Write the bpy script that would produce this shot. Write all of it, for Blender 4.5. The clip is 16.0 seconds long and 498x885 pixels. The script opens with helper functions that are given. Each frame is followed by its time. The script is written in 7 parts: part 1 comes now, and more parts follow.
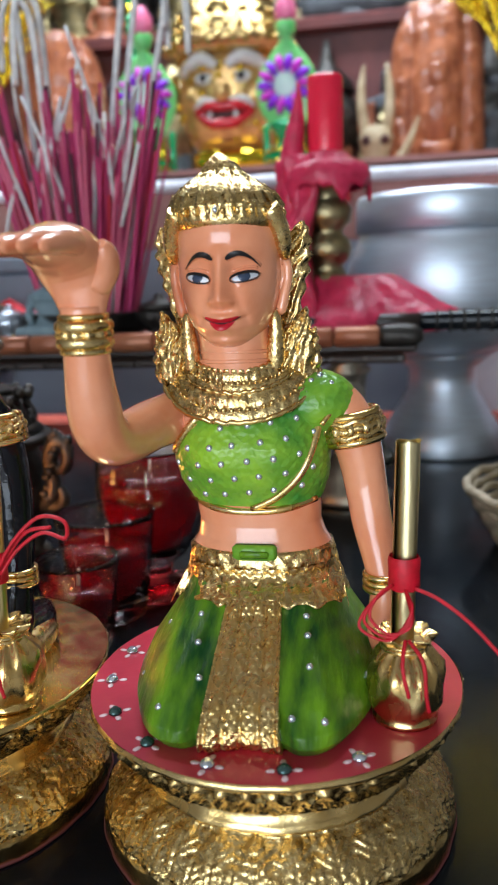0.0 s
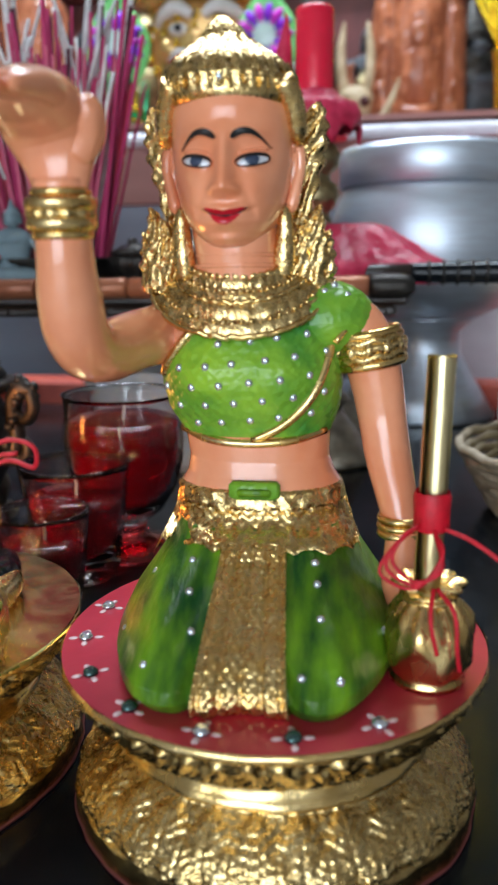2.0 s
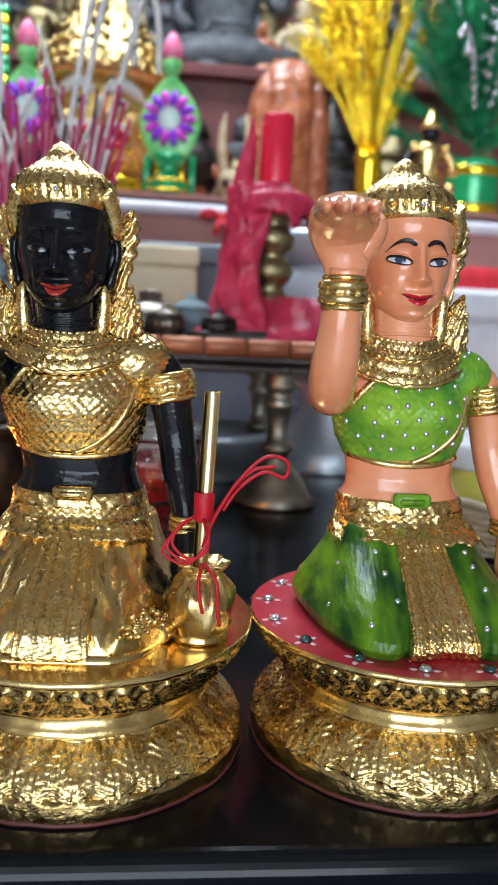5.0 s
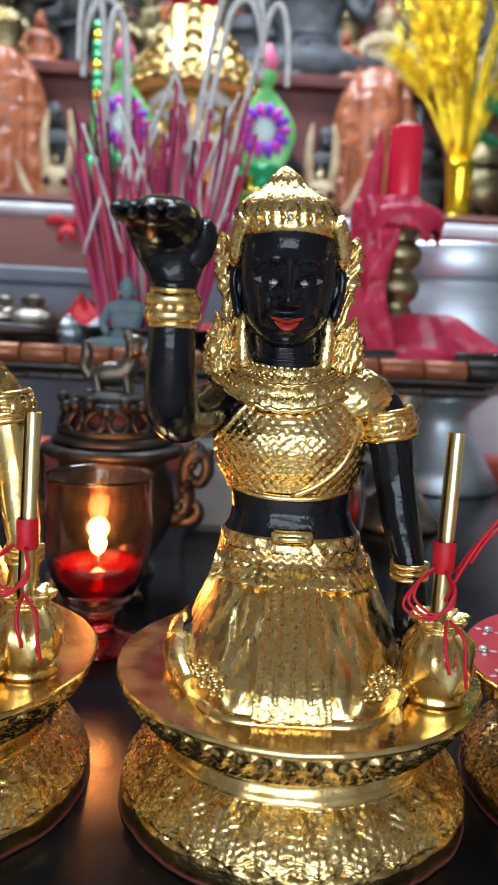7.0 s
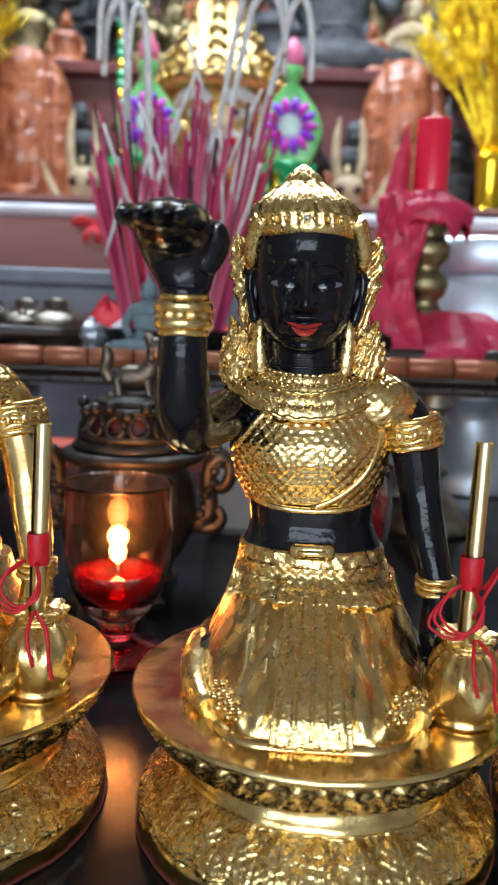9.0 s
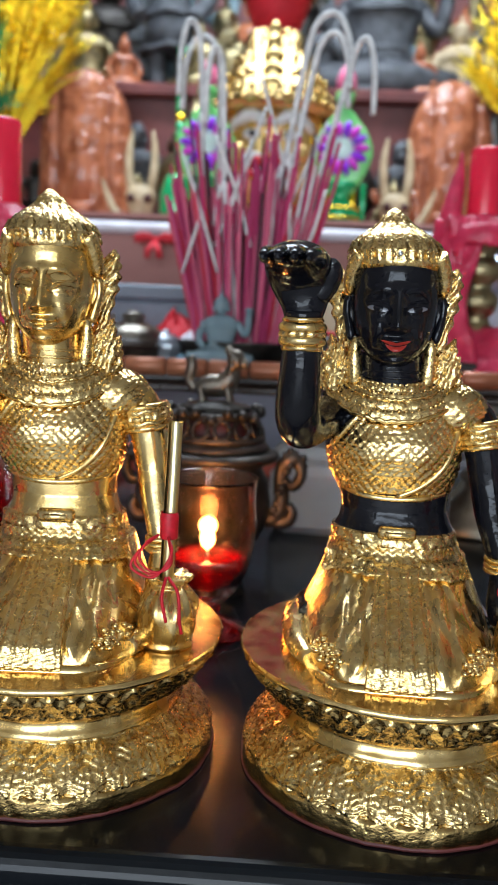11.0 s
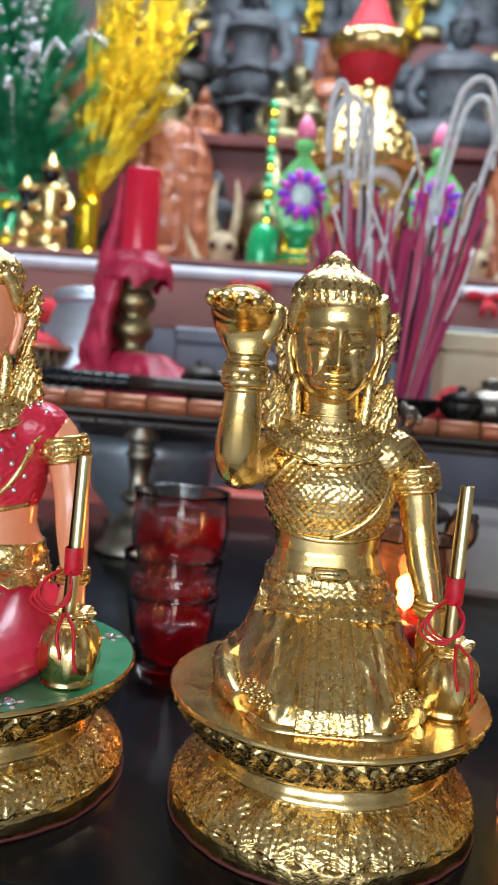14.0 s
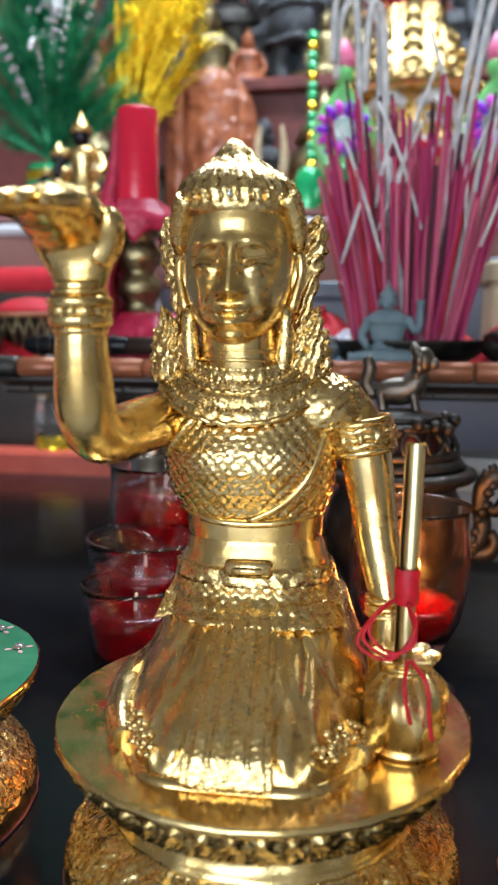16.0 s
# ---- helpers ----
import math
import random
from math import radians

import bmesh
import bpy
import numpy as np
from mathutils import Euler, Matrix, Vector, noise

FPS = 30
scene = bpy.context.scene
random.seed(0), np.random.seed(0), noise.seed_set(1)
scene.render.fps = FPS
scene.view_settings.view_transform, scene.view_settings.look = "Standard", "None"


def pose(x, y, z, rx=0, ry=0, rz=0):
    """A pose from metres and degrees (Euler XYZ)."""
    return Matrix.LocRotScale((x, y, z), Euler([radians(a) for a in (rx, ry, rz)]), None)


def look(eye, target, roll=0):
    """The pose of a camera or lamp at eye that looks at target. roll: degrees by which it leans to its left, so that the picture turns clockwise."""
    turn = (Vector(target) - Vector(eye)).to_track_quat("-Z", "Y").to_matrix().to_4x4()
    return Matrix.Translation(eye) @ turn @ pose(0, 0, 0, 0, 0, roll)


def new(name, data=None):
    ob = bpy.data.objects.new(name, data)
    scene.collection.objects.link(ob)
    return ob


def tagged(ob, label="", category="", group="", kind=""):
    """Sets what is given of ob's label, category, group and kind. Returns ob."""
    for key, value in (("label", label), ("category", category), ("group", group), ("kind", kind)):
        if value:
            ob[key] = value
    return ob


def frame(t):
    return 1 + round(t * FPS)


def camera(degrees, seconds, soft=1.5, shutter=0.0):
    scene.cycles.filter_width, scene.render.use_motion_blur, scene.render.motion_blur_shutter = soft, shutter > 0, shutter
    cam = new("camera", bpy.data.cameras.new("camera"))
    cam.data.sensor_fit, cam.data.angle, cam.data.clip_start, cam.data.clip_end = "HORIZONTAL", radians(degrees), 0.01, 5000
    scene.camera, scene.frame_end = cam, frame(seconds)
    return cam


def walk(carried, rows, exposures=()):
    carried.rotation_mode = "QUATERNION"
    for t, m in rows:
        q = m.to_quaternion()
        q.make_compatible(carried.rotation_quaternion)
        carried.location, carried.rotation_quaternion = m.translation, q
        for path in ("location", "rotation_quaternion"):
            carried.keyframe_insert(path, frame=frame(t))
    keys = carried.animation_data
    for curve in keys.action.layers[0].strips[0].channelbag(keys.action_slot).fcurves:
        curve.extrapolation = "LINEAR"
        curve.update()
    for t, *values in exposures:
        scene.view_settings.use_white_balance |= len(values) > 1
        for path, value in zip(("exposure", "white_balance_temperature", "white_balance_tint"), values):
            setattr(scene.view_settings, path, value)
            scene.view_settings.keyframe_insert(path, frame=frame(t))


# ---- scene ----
cam = camera(34.5, 16.0)
PATH = [
    (0, (0.305, -0.267, 0.208), (-0.069, 1.657, -0.189), -2.3),
    (0.5, (0.301, -0.256, 0.211), (-0.082, 1.664, -0.198), -2.0),
    (1, (0.294, -0.241, 0.204), (-0.082, 1.676, -0.222), -1.8),
    (1.5, (0.287, -0.23, 0.189), (-0.057, 1.69, -0.253), -1.4),
    (2, (0.286, -0.234, 0.182), (0.002, 1.694, -0.267), -0.8),
    (2.5, (0.277, -0.258, 0.179), (0.099, 1.685, -0.258), -0.1),
    (3, (0.261, -0.281, 0.167), (0.182, 1.675, -0.243), 0.6),
    (3.2, (0.256, -0.294, 0.165), (0.224, 1.667, -0.23), 0.9),
    (5.3, (0.129, -0.318, 0.184), (0.332, 1.651, -0.101), 2.9),
    (5.5, (0.118, -0.316, 0.186), (0.306, 1.655, -0.096), 3.0),
    (6, (0.088, -0.317, 0.193), (0.227, 1.659, -0.083), 2.7),
    (6.5, (0.077, -0.311, 0.194), (0.179, 1.668, -0.082), 2.5),
    (7, (0.08, -0.291, 0.188), (0.152, 1.687, -0.093), 2.6),
    (7.5, (0.079, -0.27, 0.191), (0.124, 1.708, -0.099), 2.4),
    (8, (0.083, -0.264, 0.197), (0.104, 1.713, -0.104), 2.4),
    (8.2, (0.085, -0.264, 0.197), (0.096, 1.713, -0.106), 2.2),
    (10.3, (0.085, -0.323, 0.18), (0.052, 1.659, -0.09), 2.0),
    (10.5, (0.084, -0.327, 0.189), (0.02, 1.649, -0.111), 2.1),
    (11, (0.058, -0.336, 0.193), (-0.028, 1.644, -0.077), 2.5),
    (11.5, (0.036, -0.348, 0.2), (-0.074, 1.636, -0.031), 2.7),
    (12, (0.018, -0.371, 0.208), (-0.11, 1.616, 0.015), 3.1),
    (12.5, (0.001, -0.398, 0.213), (-0.137, 1.59, 0.048), 3.5),
    (13, (-0.027, -0.419, 0.211), (-0.169, 1.57, 0.063), 4.0),
    (13.5, (-0.047, -0.392, 0.204), (-0.184, 1.598, 0.053), 4.3),
    (14, (-0.058, -0.341, 0.194), (-0.19, 1.647, 0.027), 4.5),
    (14.5, (-0.049, -0.3, 0.18), (-0.193, 1.686, -0.009), 4.1),
    (15, (-0.038, -0.272, 0.18), (-0.229, 1.708, -0.036), 3.3),
    (15.5, (-0.013, -0.249, 0.177), (-0.302, 1.715, -0.067), 1.6),
    (16, (0.008, -0.249, 0.187), (-0.365, 1.698, -0.077), 0.3),
]
walk(cam, [(t, look(eye, target, roll)) for t, eye, target, roll in PATH])
cam.data.dof.use_dof = True
cam.data.dof.focus_distance = 0.315
cam.data.dof.aperture_fstop = 17.0

# ---- world, daylight, exposure ----
world = bpy.data.worlds.new("world")
scene.world = world
world.use_nodes = True
wn = world.node_tree.nodes
sky = wn.new("ShaderNodeTexSky")
sky.sky_type = "NISHITA"
sky.sun_disc = False
sky.sun_elevation = radians(50)
sky.sun_rotation = radians(160)
wn["Background"].inputs["Strength"].default_value = 0.12
world.node_tree.links.new(sky.outputs["Color"], wn["Background"].inputs["Color"])
sun_data = bpy.data.lights.new("sun", "SUN")
sun_data.energy = 2.5
sun_data.angle = radians(0.5)
sun_data.color = (1.0, 0.95, 0.88)
sun = new("sun", sun_data)
sun.matrix_world = look((1.5, -5, 7), (0, 0, 0))


def area_lamp(name, eye, target, w, h, power, color):
    d = bpy.data.lights.new(name, "AREA")
    d.shape, d.size, d.size_y, d.energy, d.color = "RECTANGLE", w, h, power, color
    ob = new(name, d)
    ob.matrix_world = look(eye, target)
    return ob


# daylight that enters through the open front of the room
area_lamp("daylight_front", (-0.35, -4.85, 0.75), (0.05, 0.3, 0.3), 3.8, 2.6, 192, (0.79, 0.92, 1.07))
# added fill with no visible source, brightens the shelves from above
area_lamp("unseen_ceiling_fill", (0.0, 0.98, 1.88), (0.0, 1.0, 0.0), 1.6, 0.40, 57, (0.79, 0.92, 1.07))


# ---- materials ----
def material(name, color, rough=0.5, metal=0.0, color2=None, scale=40.0, bump=0.0, bump_scale=200.0, spec=0.5, coat=0.0, coat_rough=0.08,
             trans=0.0, ior=1.45, emit=None, emit_strength=0.0, alpha=1.0, spread=0.18, voronoi=False, rough2=None, stretch=None):
    m = bpy.data.materials.new(name)
    m.use_nodes = True
    nt = m.node_tree
    b = nt.nodes["Principled BSDF"]
    b.inputs["Roughness"].default_value = rough
    b.inputs["Metallic"].default_value = metal
    b.inputs["Specular IOR Level"].default_value = spec
    b.inputs["Coat Weight"].default_value = coat
    b.inputs["Coat Roughness"].default_value = coat_rough
    b.inputs["Transmission Weight"].default_value = trans
    b.inputs["IOR"].default_value = ior
    b.inputs["Alpha"].default_value = alpha
    if emit:
        b.inputs["Emission Color"].default_value = (*emit, 1)
        b.inputs["Emission Strength"].default_value = emit_strength
    tc = nt.nodes.new("ShaderNodeTexCoord")
    vec = tc.outputs["Object"]
    if stretch:
        mp = nt.nodes.new("ShaderNodeMapping")
        mp.inputs["Scale"].default_value = stretch
        nt.links.new(vec, mp.inputs["Vector"])
        vec = mp.outputs["Vector"]
    n1 = nt.nodes.new("ShaderNodeTexNoise")
    n1.inputs["Scale"].default_value = scale
    n1.inputs["Detail"].default_value = 6
    nt.links.new(vec, n1.inputs["Vector"])
    ramp = nt.nodes.new("ShaderNodeValToRGB")
    c2 = color2 or tuple(c * (1 - spread) for c in color)
    ramp.color_ramp.elements[0].position, ramp.color_ramp.elements[0].color = 0.35, (*c2, 1)
    ramp.color_ramp.elements[1].position, ramp.color_ramp.elements[1].color = 0.65, (*color, 1)
    nt.links.new(n1.outputs["Fac"], ramp.inputs["Fac"])
    nt.links.new(ramp.outputs["Color"], b.inputs["Base Color"])
    if rough2 is not None:
        rr = nt.nodes.new("ShaderNodeMapRange")
        rr.inputs["To Min"].default_value, rr.inputs["To Max"].default_value = rough, rough2
        rr.inputs["From Min"].default_value, rr.inputs["From Max"].default_value = 0.35, 0.65
        n3 = nt.nodes.new("ShaderNodeTexNoise")
        n3.inputs["Scale"].default_value = scale * 2.3
        nt.links.new(vec, n3.inputs["Vector"])
        nt.links.new(n3.outputs["Fac"], rr.inputs["Value"])
        nt.links.new(rr.outputs["Result"], b.inputs["Roughness"])
    if bump:
        bp = nt.nodes.new("ShaderNodeBump")
        bp.inputs["Strength"].default_value = bump
        bp.inputs["Distance"].default_value = 0.3 / bump_scale
        if voronoi:
            t2 = nt.nodes.new("ShaderNodeTexVoronoi")
            t2.inputs["Scale"].default_value = bump_scale
            out = t2.outputs["Distance"]
        else:
            t2 = nt.nodes.new("ShaderNodeTexNoise")
            t2.inputs["Scale"].default_value = bump_scale
            t2.inputs["Detail"].default_value = 3
            out = t2.outputs["Fac"]
        nt.links.new(vec, t2.inputs["Vector"])
        nt.links.new(out, bp.inputs["Height"])
        nt.links.new(bp.outputs["Normal"], b.inputs["Normal"])
    return m


GOLD = (0.80, 0.60, 0.28)
gold_smooth = material("gold_smooth", GOLD, 0.18, 1.0, (0.74, 0.49, 0.17), 60, 0.14, 190, rough2=0.30)
gold_relief = material("gold_relief", GOLD, 0.21, 1.0, (0.66, 0.44, 0.16), 240, 0.7, 520, rough2=0.32)
gold_grain = material("gold_granular_panel", GOLD, 0.22, 1.0, (0.80, 0.53, 0.18), 200, 0.6, 640, rough2=0.36)
gold_scales = material("gold_scales", GOLD, 0.17, 1.0, (0.70, 0.47, 0.18), 160, 0.35, 700, rough2=0.28)
gold_dark = material("gold_tarnished", (0.80, 0.58, 0.24), 0.26, 1.0, (0.30, 0.19, 0.07), 160, 0.7, 300)
gold_pale = material("gold_pale", (0.74, 0.54, 0.24), 0.24, 1.0, (0.50, 0.33, 0.12), 150, 0.5, 330)
skin_paint = material("skin_paint", (0.86, 0.35, 0.185), 0.26, 0, (0.78, 0.26, 0.12), 42, 0.16, 170, coat=0.9, coat_rough=0.07)
black_paint = material("black_paint", (0.004, 0.004, 0.006), 0.13, 0, (0.007, 0.007, 0.010), 70, 0.26, 150, spec=0.34)
green_cloth = material("green_scaled_cloth", (0.28, 0.50, 0.03), 0.3, 0, (0.02, 0.19, 0.025), 40, 0.5, 360, coat=0.1, voronoi=True)
green_leg = material("green_skirt_paint", (0.13, 0.28, 0.010), 0.3, 0, (0.004, 0.055, 0.010), 62, 0.5, 200, coat=0.1, spec=0.35, stretch=(2.2, 0.8, 0.5))
gold_fold = material("gold_folded_cloth", GOLD, 0.2, 1.0, (0.66, 0.42, 0.14), 70, 0.20, 300, rough2=0.32, stretch=(1.5, 1.0, 0.7))
red_cloth = material("red_scaled_cloth", (0.72, 0.03, 0.07), 0.3, 0, (0.52, 0.01, 0.03), 45, 0.5, 380, coat=0.3, voronoi=True)
red_leg = material("red_skirt_paint", (0.80, 0.05, 0.10), 0.3, 0, (0.58, 0.01, 0.05), 50, 0.12, 200, coat=0.3)
red_plate = material("red_plate_paint", (0.52, 0.035, 0.06), 0.28, 0, (0.42, 0.02, 0.04), 40, 0.06, 200, coat=0.25)
green_plate = material("green_plate_paint", (0.06, 0.30, 0.16), 0.25, 0, (0.03, 0.22, 0.11), 40, 0.06, 200, coat=0.3)
lip_paint = material("lip_paint", (0.62, 0.015, 0.03), 0.25, coat=0.4)
lip_dull = material("lip_dull", (0.42, 0.03, 0.02), 0.35)
brow_paint = material("brow_paint", (0.012, 0.01, 0.01), 0.35)
eye_white = material("eye_white", (0.75, 0.76, 0.80), 0.2, coat=0.4)
eye_iris = material("eye_iris", (0.05, 0.07, 0.12), 0.15, coat=0.5)
eye_grey = material("eye_grey", (0.16, 0.16, 0.18), 0.2, coat=0.5)
gem_clear = material("rhinestone", (0.75, 0.80, 0.85), 0.06, 0.75, (0.45, 0.50, 0.55), 900)
gem_green = material("rhinestone_dark", (0.10, 0.18, 0.16), 0.1, 0.7, (0.05, 0.10, 0.10), 900)
petal_paint = material("petal_paint", (0.78, 0.55, 0.55), 0.4)
gold_plate = material("gold_plate", GOLD, 0.12, 1.0, (0.70, 0.46, 0.18), 40, 0.14, 90, rough2=0.24)
foil = material("gold_foil_roll", (0.90, 0.78, 0.45), 0.3, 1.0, (0.76, 0.60, 0.28), 120, 0.3, 160, stretch=(1, 1, 0.1))
ribbon_red = material("red_ribbon", (0.62, 0.004, 0.02), 0.5, 0, (0.45, 0.003, 0.012), 300, 0.3, 900)
lacquer = material("black_lacquer", (0.007, 0.009, 0.011), 0.13, 0, (0.005, 0.006, 0.008), 9, 0.03, 60, rough2=0.22, spec=0.27)
lacquer_red = material("red_lacquer", (0.68, 0.13, 0.08), 0.4, 0, (0.56, 0.09, 0.06), 20, 0.05, 90)
copper_rail = material("copper_brown_rail", (0.42, 0.16, 0.08), 0.3, 0.25, (0.30, 0.10, 0.05), 60, 0.15, 220, stretch=(0.25, 1, 1))
dark_wood = material("dark_wood", (0.035, 0.022, 0.016), 0.35, 0, (0.018, 0.012, 0.01), 30, 0.15, 120, stretch=(0.2, 1, 1))
brass_old = material("aged_brass", (0.42, 0.33, 0.17), 0.3, 1.0, (0.20, 0.17, 0.10), 70, 0.25, 240, rough2=0.5)
brass_pale = material("dull_pale_brass", (0.46, 0.42, 0.34), 0.34, 1.0, (0.28, 0.25, 0.20), 70, 0.2, 240, rough2=0.5)
bronze_dark = material("dark_bronze", (0.075, 0.068, 0.062), 0.46, 0.85, (0.03, 0.027, 0.024), 60, 0.4, 260)
bronze_light = material("worn_bronze", (0.26, 0.23, 0.19), 0.36, 0.9, (0.10, 0.085, 0.07), 60, 0.4, 260)
wax_red = material("red_candle_wax", (0.72, 0.014, 0.05), 0.25, 0, (0.62, 0.01, 0.035), 30, 0.12, 120, coat=0.2)
wax_drip = material("dripped_wax", (0.60, 0.035, 0.095), 0.38, 0, (0.40, 0.014, 0.05), 60, 0.9, 110)
steel = material("brushed_steel", (0.62, 0.70, 0.78), 0.38, 0.8, (0.56, 0.61, 0.68), 30, 0.08, 200, stretch=(1, 1, 9), rough2=0.46)
stick_pink = material("incense_pink", (0.70, 0.17, 0.26), 0.7, 0, (0.50, 0.07, 0.15), 60, 0.2, 400)
stick_magenta = material("incense_magenta", (0.52, 0.045, 0.16), 0.7, 0, (0.38, 0.025, 0.10), 60, 0.2, 400)
stick_red = material("incense_red", (0.62, 0.03, 0.06), 0.7, 0, (0.45, 0.02, 0.04), 60)
stick_burnt = material("incense_burnt", (0.10, 0.025, 0.045), 0.8, 0, (0.05, 0.015, 0.02), 60)
ash_grey = material("incense_ash", (0.70, 0.70, 0.69), 0.85, 0, (0.50, 0.50, 0.50), 120, 0.4, 300)
stone_grey = material("grey_stone", (0.085, 0.09, 0.10), 0.5, 0, (0.032, 0.034, 0.04), 34, 0.8, 110)
stone_blue = material("blue_grey_stone", (0.20, 0.28, 0.31), 0.7, 0, (0.14, 0.20, 0.23), 60, 0.4, 220)
carved_wood = material("carved_lacquered_wood", (0.50, 0.17, 0.08), 0.26, 0, (0.26, 0.075, 0.035), 34, 0.35, 60, coat=0.3, stretch=(1.5, 1.5, 0.5))
bone = material("bone_horn", (0.55, 0.44, 0.28), 0.5, 0, (0.38, 0.28, 0.16), 35, 0.3, 120)
yellow_foil = material("yellow_gold_foil", (0.90, 0.68, 0.04), 0.22, 0.75, (0.72, 0.46, 0.02), 50, 0.5, 120)
yellow_vase = material("yellow_gilt_vase", (0.92, 0.66, 0.05), 0.14, 0.9, (0.80, 0.52, 0.03), 20)
green_foil = material("green_tinsel", (0.05, 0.46, 0.20), 0.25, 0.3, (0.01, 0.18, 0.08), 40, 0.3, 200)
bead_silver = material("silver_bead", (0.72, 0.76, 0.78), 0.15, 0.8)
green_glass = material("green_shiny_plastic", (0.02, 0.45, 0.16), 0.12, 0.2, (0.01, 0.34, 0.12), 40, coat=0.5)
leaf_green = material("pale_green_plastic", (0.25, 0.70, 0.22), 0.3, 0, (0.12, 0.52, 0.14), 40, coat=0.3)
purple_petal = material("purple_petal", (0.36, 0.03, 0.75), 0.35, 0, (0.24, 0.02, 0.62), 60)
magenta_petal = material("magenta_petal", (0.72, 0.05, 0.62), 0.35)
pink_bud = material("pink_bud", (0.85, 0.22, 0.36), 0.4, 0, (0.72, 0.12, 0.26), 60)
pale_centre = material("pale_mint_plastic", (0.66, 0.85, 0.76), 0.3, coat=0.3)
white_cloth = material("white_cloth", (0.76, 0.74, 0.78), 0.8, 0, (0.64, 0.61, 0.66), 20, 0.2, 200)
pink_cloth = material("dusty_pink_board", (0.42, 0.20, 0.17), 0.65, 0, (0.33, 0.14, 0.12), 15, 0.15, 120, stretch=(0.3, 1, 1))
slate_board = material("slate_blue_board", (0.30, 0.33, 0.40), 0.45, 0, (0.22, 0.24, 0.30), 12, 0.15, 90, stretch=(0.3, 1, 1))
maroon = material("maroon_paint", (0.16, 0.035, 0.03), 0.5, 0, (0.10, 0.022, 0.02), 18, 0.15, 120)
red_fabric = material("red_fabric", (0.62, 0.015, 0.03), 0.7, 0, (0.48, 0.01, 0.02), 40, 0.3, 300)
wall_paint = material("shrine_wall_paint", (0.20, 0.17, 0.16), 0.7, 0, (0.14, 0.115, 0.11), 4, 0.2, 60)
room_paint = material("room_paint", (0.30, 0.28, 0.26), 0.8, 0, (0.24, 0.22, 0.20), 3, 0.15, 50)
room_ceiling = material("ceiling_board", (0.50, 0.47, 0.42), 0.8, 0, (0.44, 0.40, 0.35), 3)
floor_tile = material("floor_tile", (0.55, 0.52, 0.48), 0.35, 0, (0.47, 0.44, 0.41), 5)
# clear glass of the lit goblet; its warm tint imitates the candle's glow
glass_candle_glow = material("glass_tinted_as_candle_glow", (1.0, 0.74, 0.60), 0.05, trans=1.0, ior=1.45, spread=0.05)
glass_clear = material("clear_glass", (0.97, 0.97, 0.97), 0.02, trans=1.0, ior=1.45, spread=0.01)
# goblet foot: wax red seen by refraction is coloured into the glass
glass_refracted_red = material("glass_tinted_as_refracted_red", (0.88, 0.05, 0.06), 0.03, trans=1.0, ior=1.45, spread=0.02)
red_liquid = material("red_gel_wax", (0.42, 0.001, 0.006), 0.03, trans=0.84, ior=1.35, spread=0.08, coat=0.2)
flame_mat = material("flame", (1, 0.6, 0.2), 0.5, emit=(1.0, 0.55, 0.16), emit_strength=26)
wick_mat = material("wick", (0.6, 0.5, 0.42), 0.8)
mask_white = material("mask_white", (0.70, 0.68, 0.66), 0.4)
mask_skin = material("mask_gilt_skin", (0.80, 0.55, 0.22), 0.3, 0.7, (0.62, 0.36, 0.14), 60, 0.4, 160)
# dark of the mask's mouth, also the painted shade of lid and skull hollows
mouth_and_hollow_dark = material("mouth_and_hollow_shade", (0.06, 0.01, 0.01), 0.5)
basket_reed = material("woven_reed", (0.46, 0.37, 0.26), 0.6, 0, (0.30, 0.23, 0.15), 60, 0.3, 200)
paper_white = material("white_paper", (0.72, 0.72, 0.72), 0.7, 0, (0.60, 0.60, 0.62), 25)
cream_box = material("cream_card", (0.62, 0.55, 0.36), 0.6, 0, (0.54, 0.47, 0.30), 25)
grey_box = material("slate_card", (0.16, 0.19, 0.23), 0.5, 0, (0.11, 0.13, 0.16), 20)


# ---- mesh helpers ----
def put_faces(bm, rings, close_u=True, cap=(False, False), mi=0):
    """Skin a list of vertex rings."""
    for a, b in zip(rings, rings[1:]):
        n = len(a)
        for i in range(n if close_u else n - 1):
            j = (i + 1) % n
            f = bm.faces.new((a[i], a[j], b[j], b[i]))
            f.material_index, f.smooth = mi, True
    for flag, ring, rev in ((cap[0], rings[0], True), (cap[1], rings[-1], False)):
        if flag:
            f = bm.faces.new(list(reversed(ring)) if rev else ring)
            f.material_index, f.smooth = mi, False


def lathe(bm, profile, c=(0, 0, 0), segs=32, mi=0, sx=1.0, sy=1.0, ripple=None, cap=(True, True), m=None):
    rings = []
    for r, z in profile:
        ring = []
        for i in range(segs):
            a = 2 * math.pi * i / segs
            rr = r + (ripple(a, z, r) if ripple else 0.0)
            p = Vector((rr * math.cos(a) * sx, rr * math.sin(a) * sy, z))
            if m:
                p = m @ p
            ring.append(bm.verts.new(p + Vector(c)))
        rings.append(ring)
    put_faces(bm, rings, True, cap, mi)


def spline(pts, per=8):
    """Catmull-Rom through rows of numbers."""
    pts = [np.array(p, float) for p in pts]
    q = [2 * pts[0] - pts[1], *pts, 2 * pts[-1] - pts[-2]]
    out = []
    for i in range(1, len(q) - 2):
        for k in range(per):
            t = k / per
            a, b, c, d = q[i - 1:i + 3]
            out.append(0.5 * (2 * b + (c - a) * t + (2 * a - 5 * b + 4 * c - d) * t * t + (3 * b - a - 3 * c + d) * t ** 3))
    out.append(pts[-1])
    return out


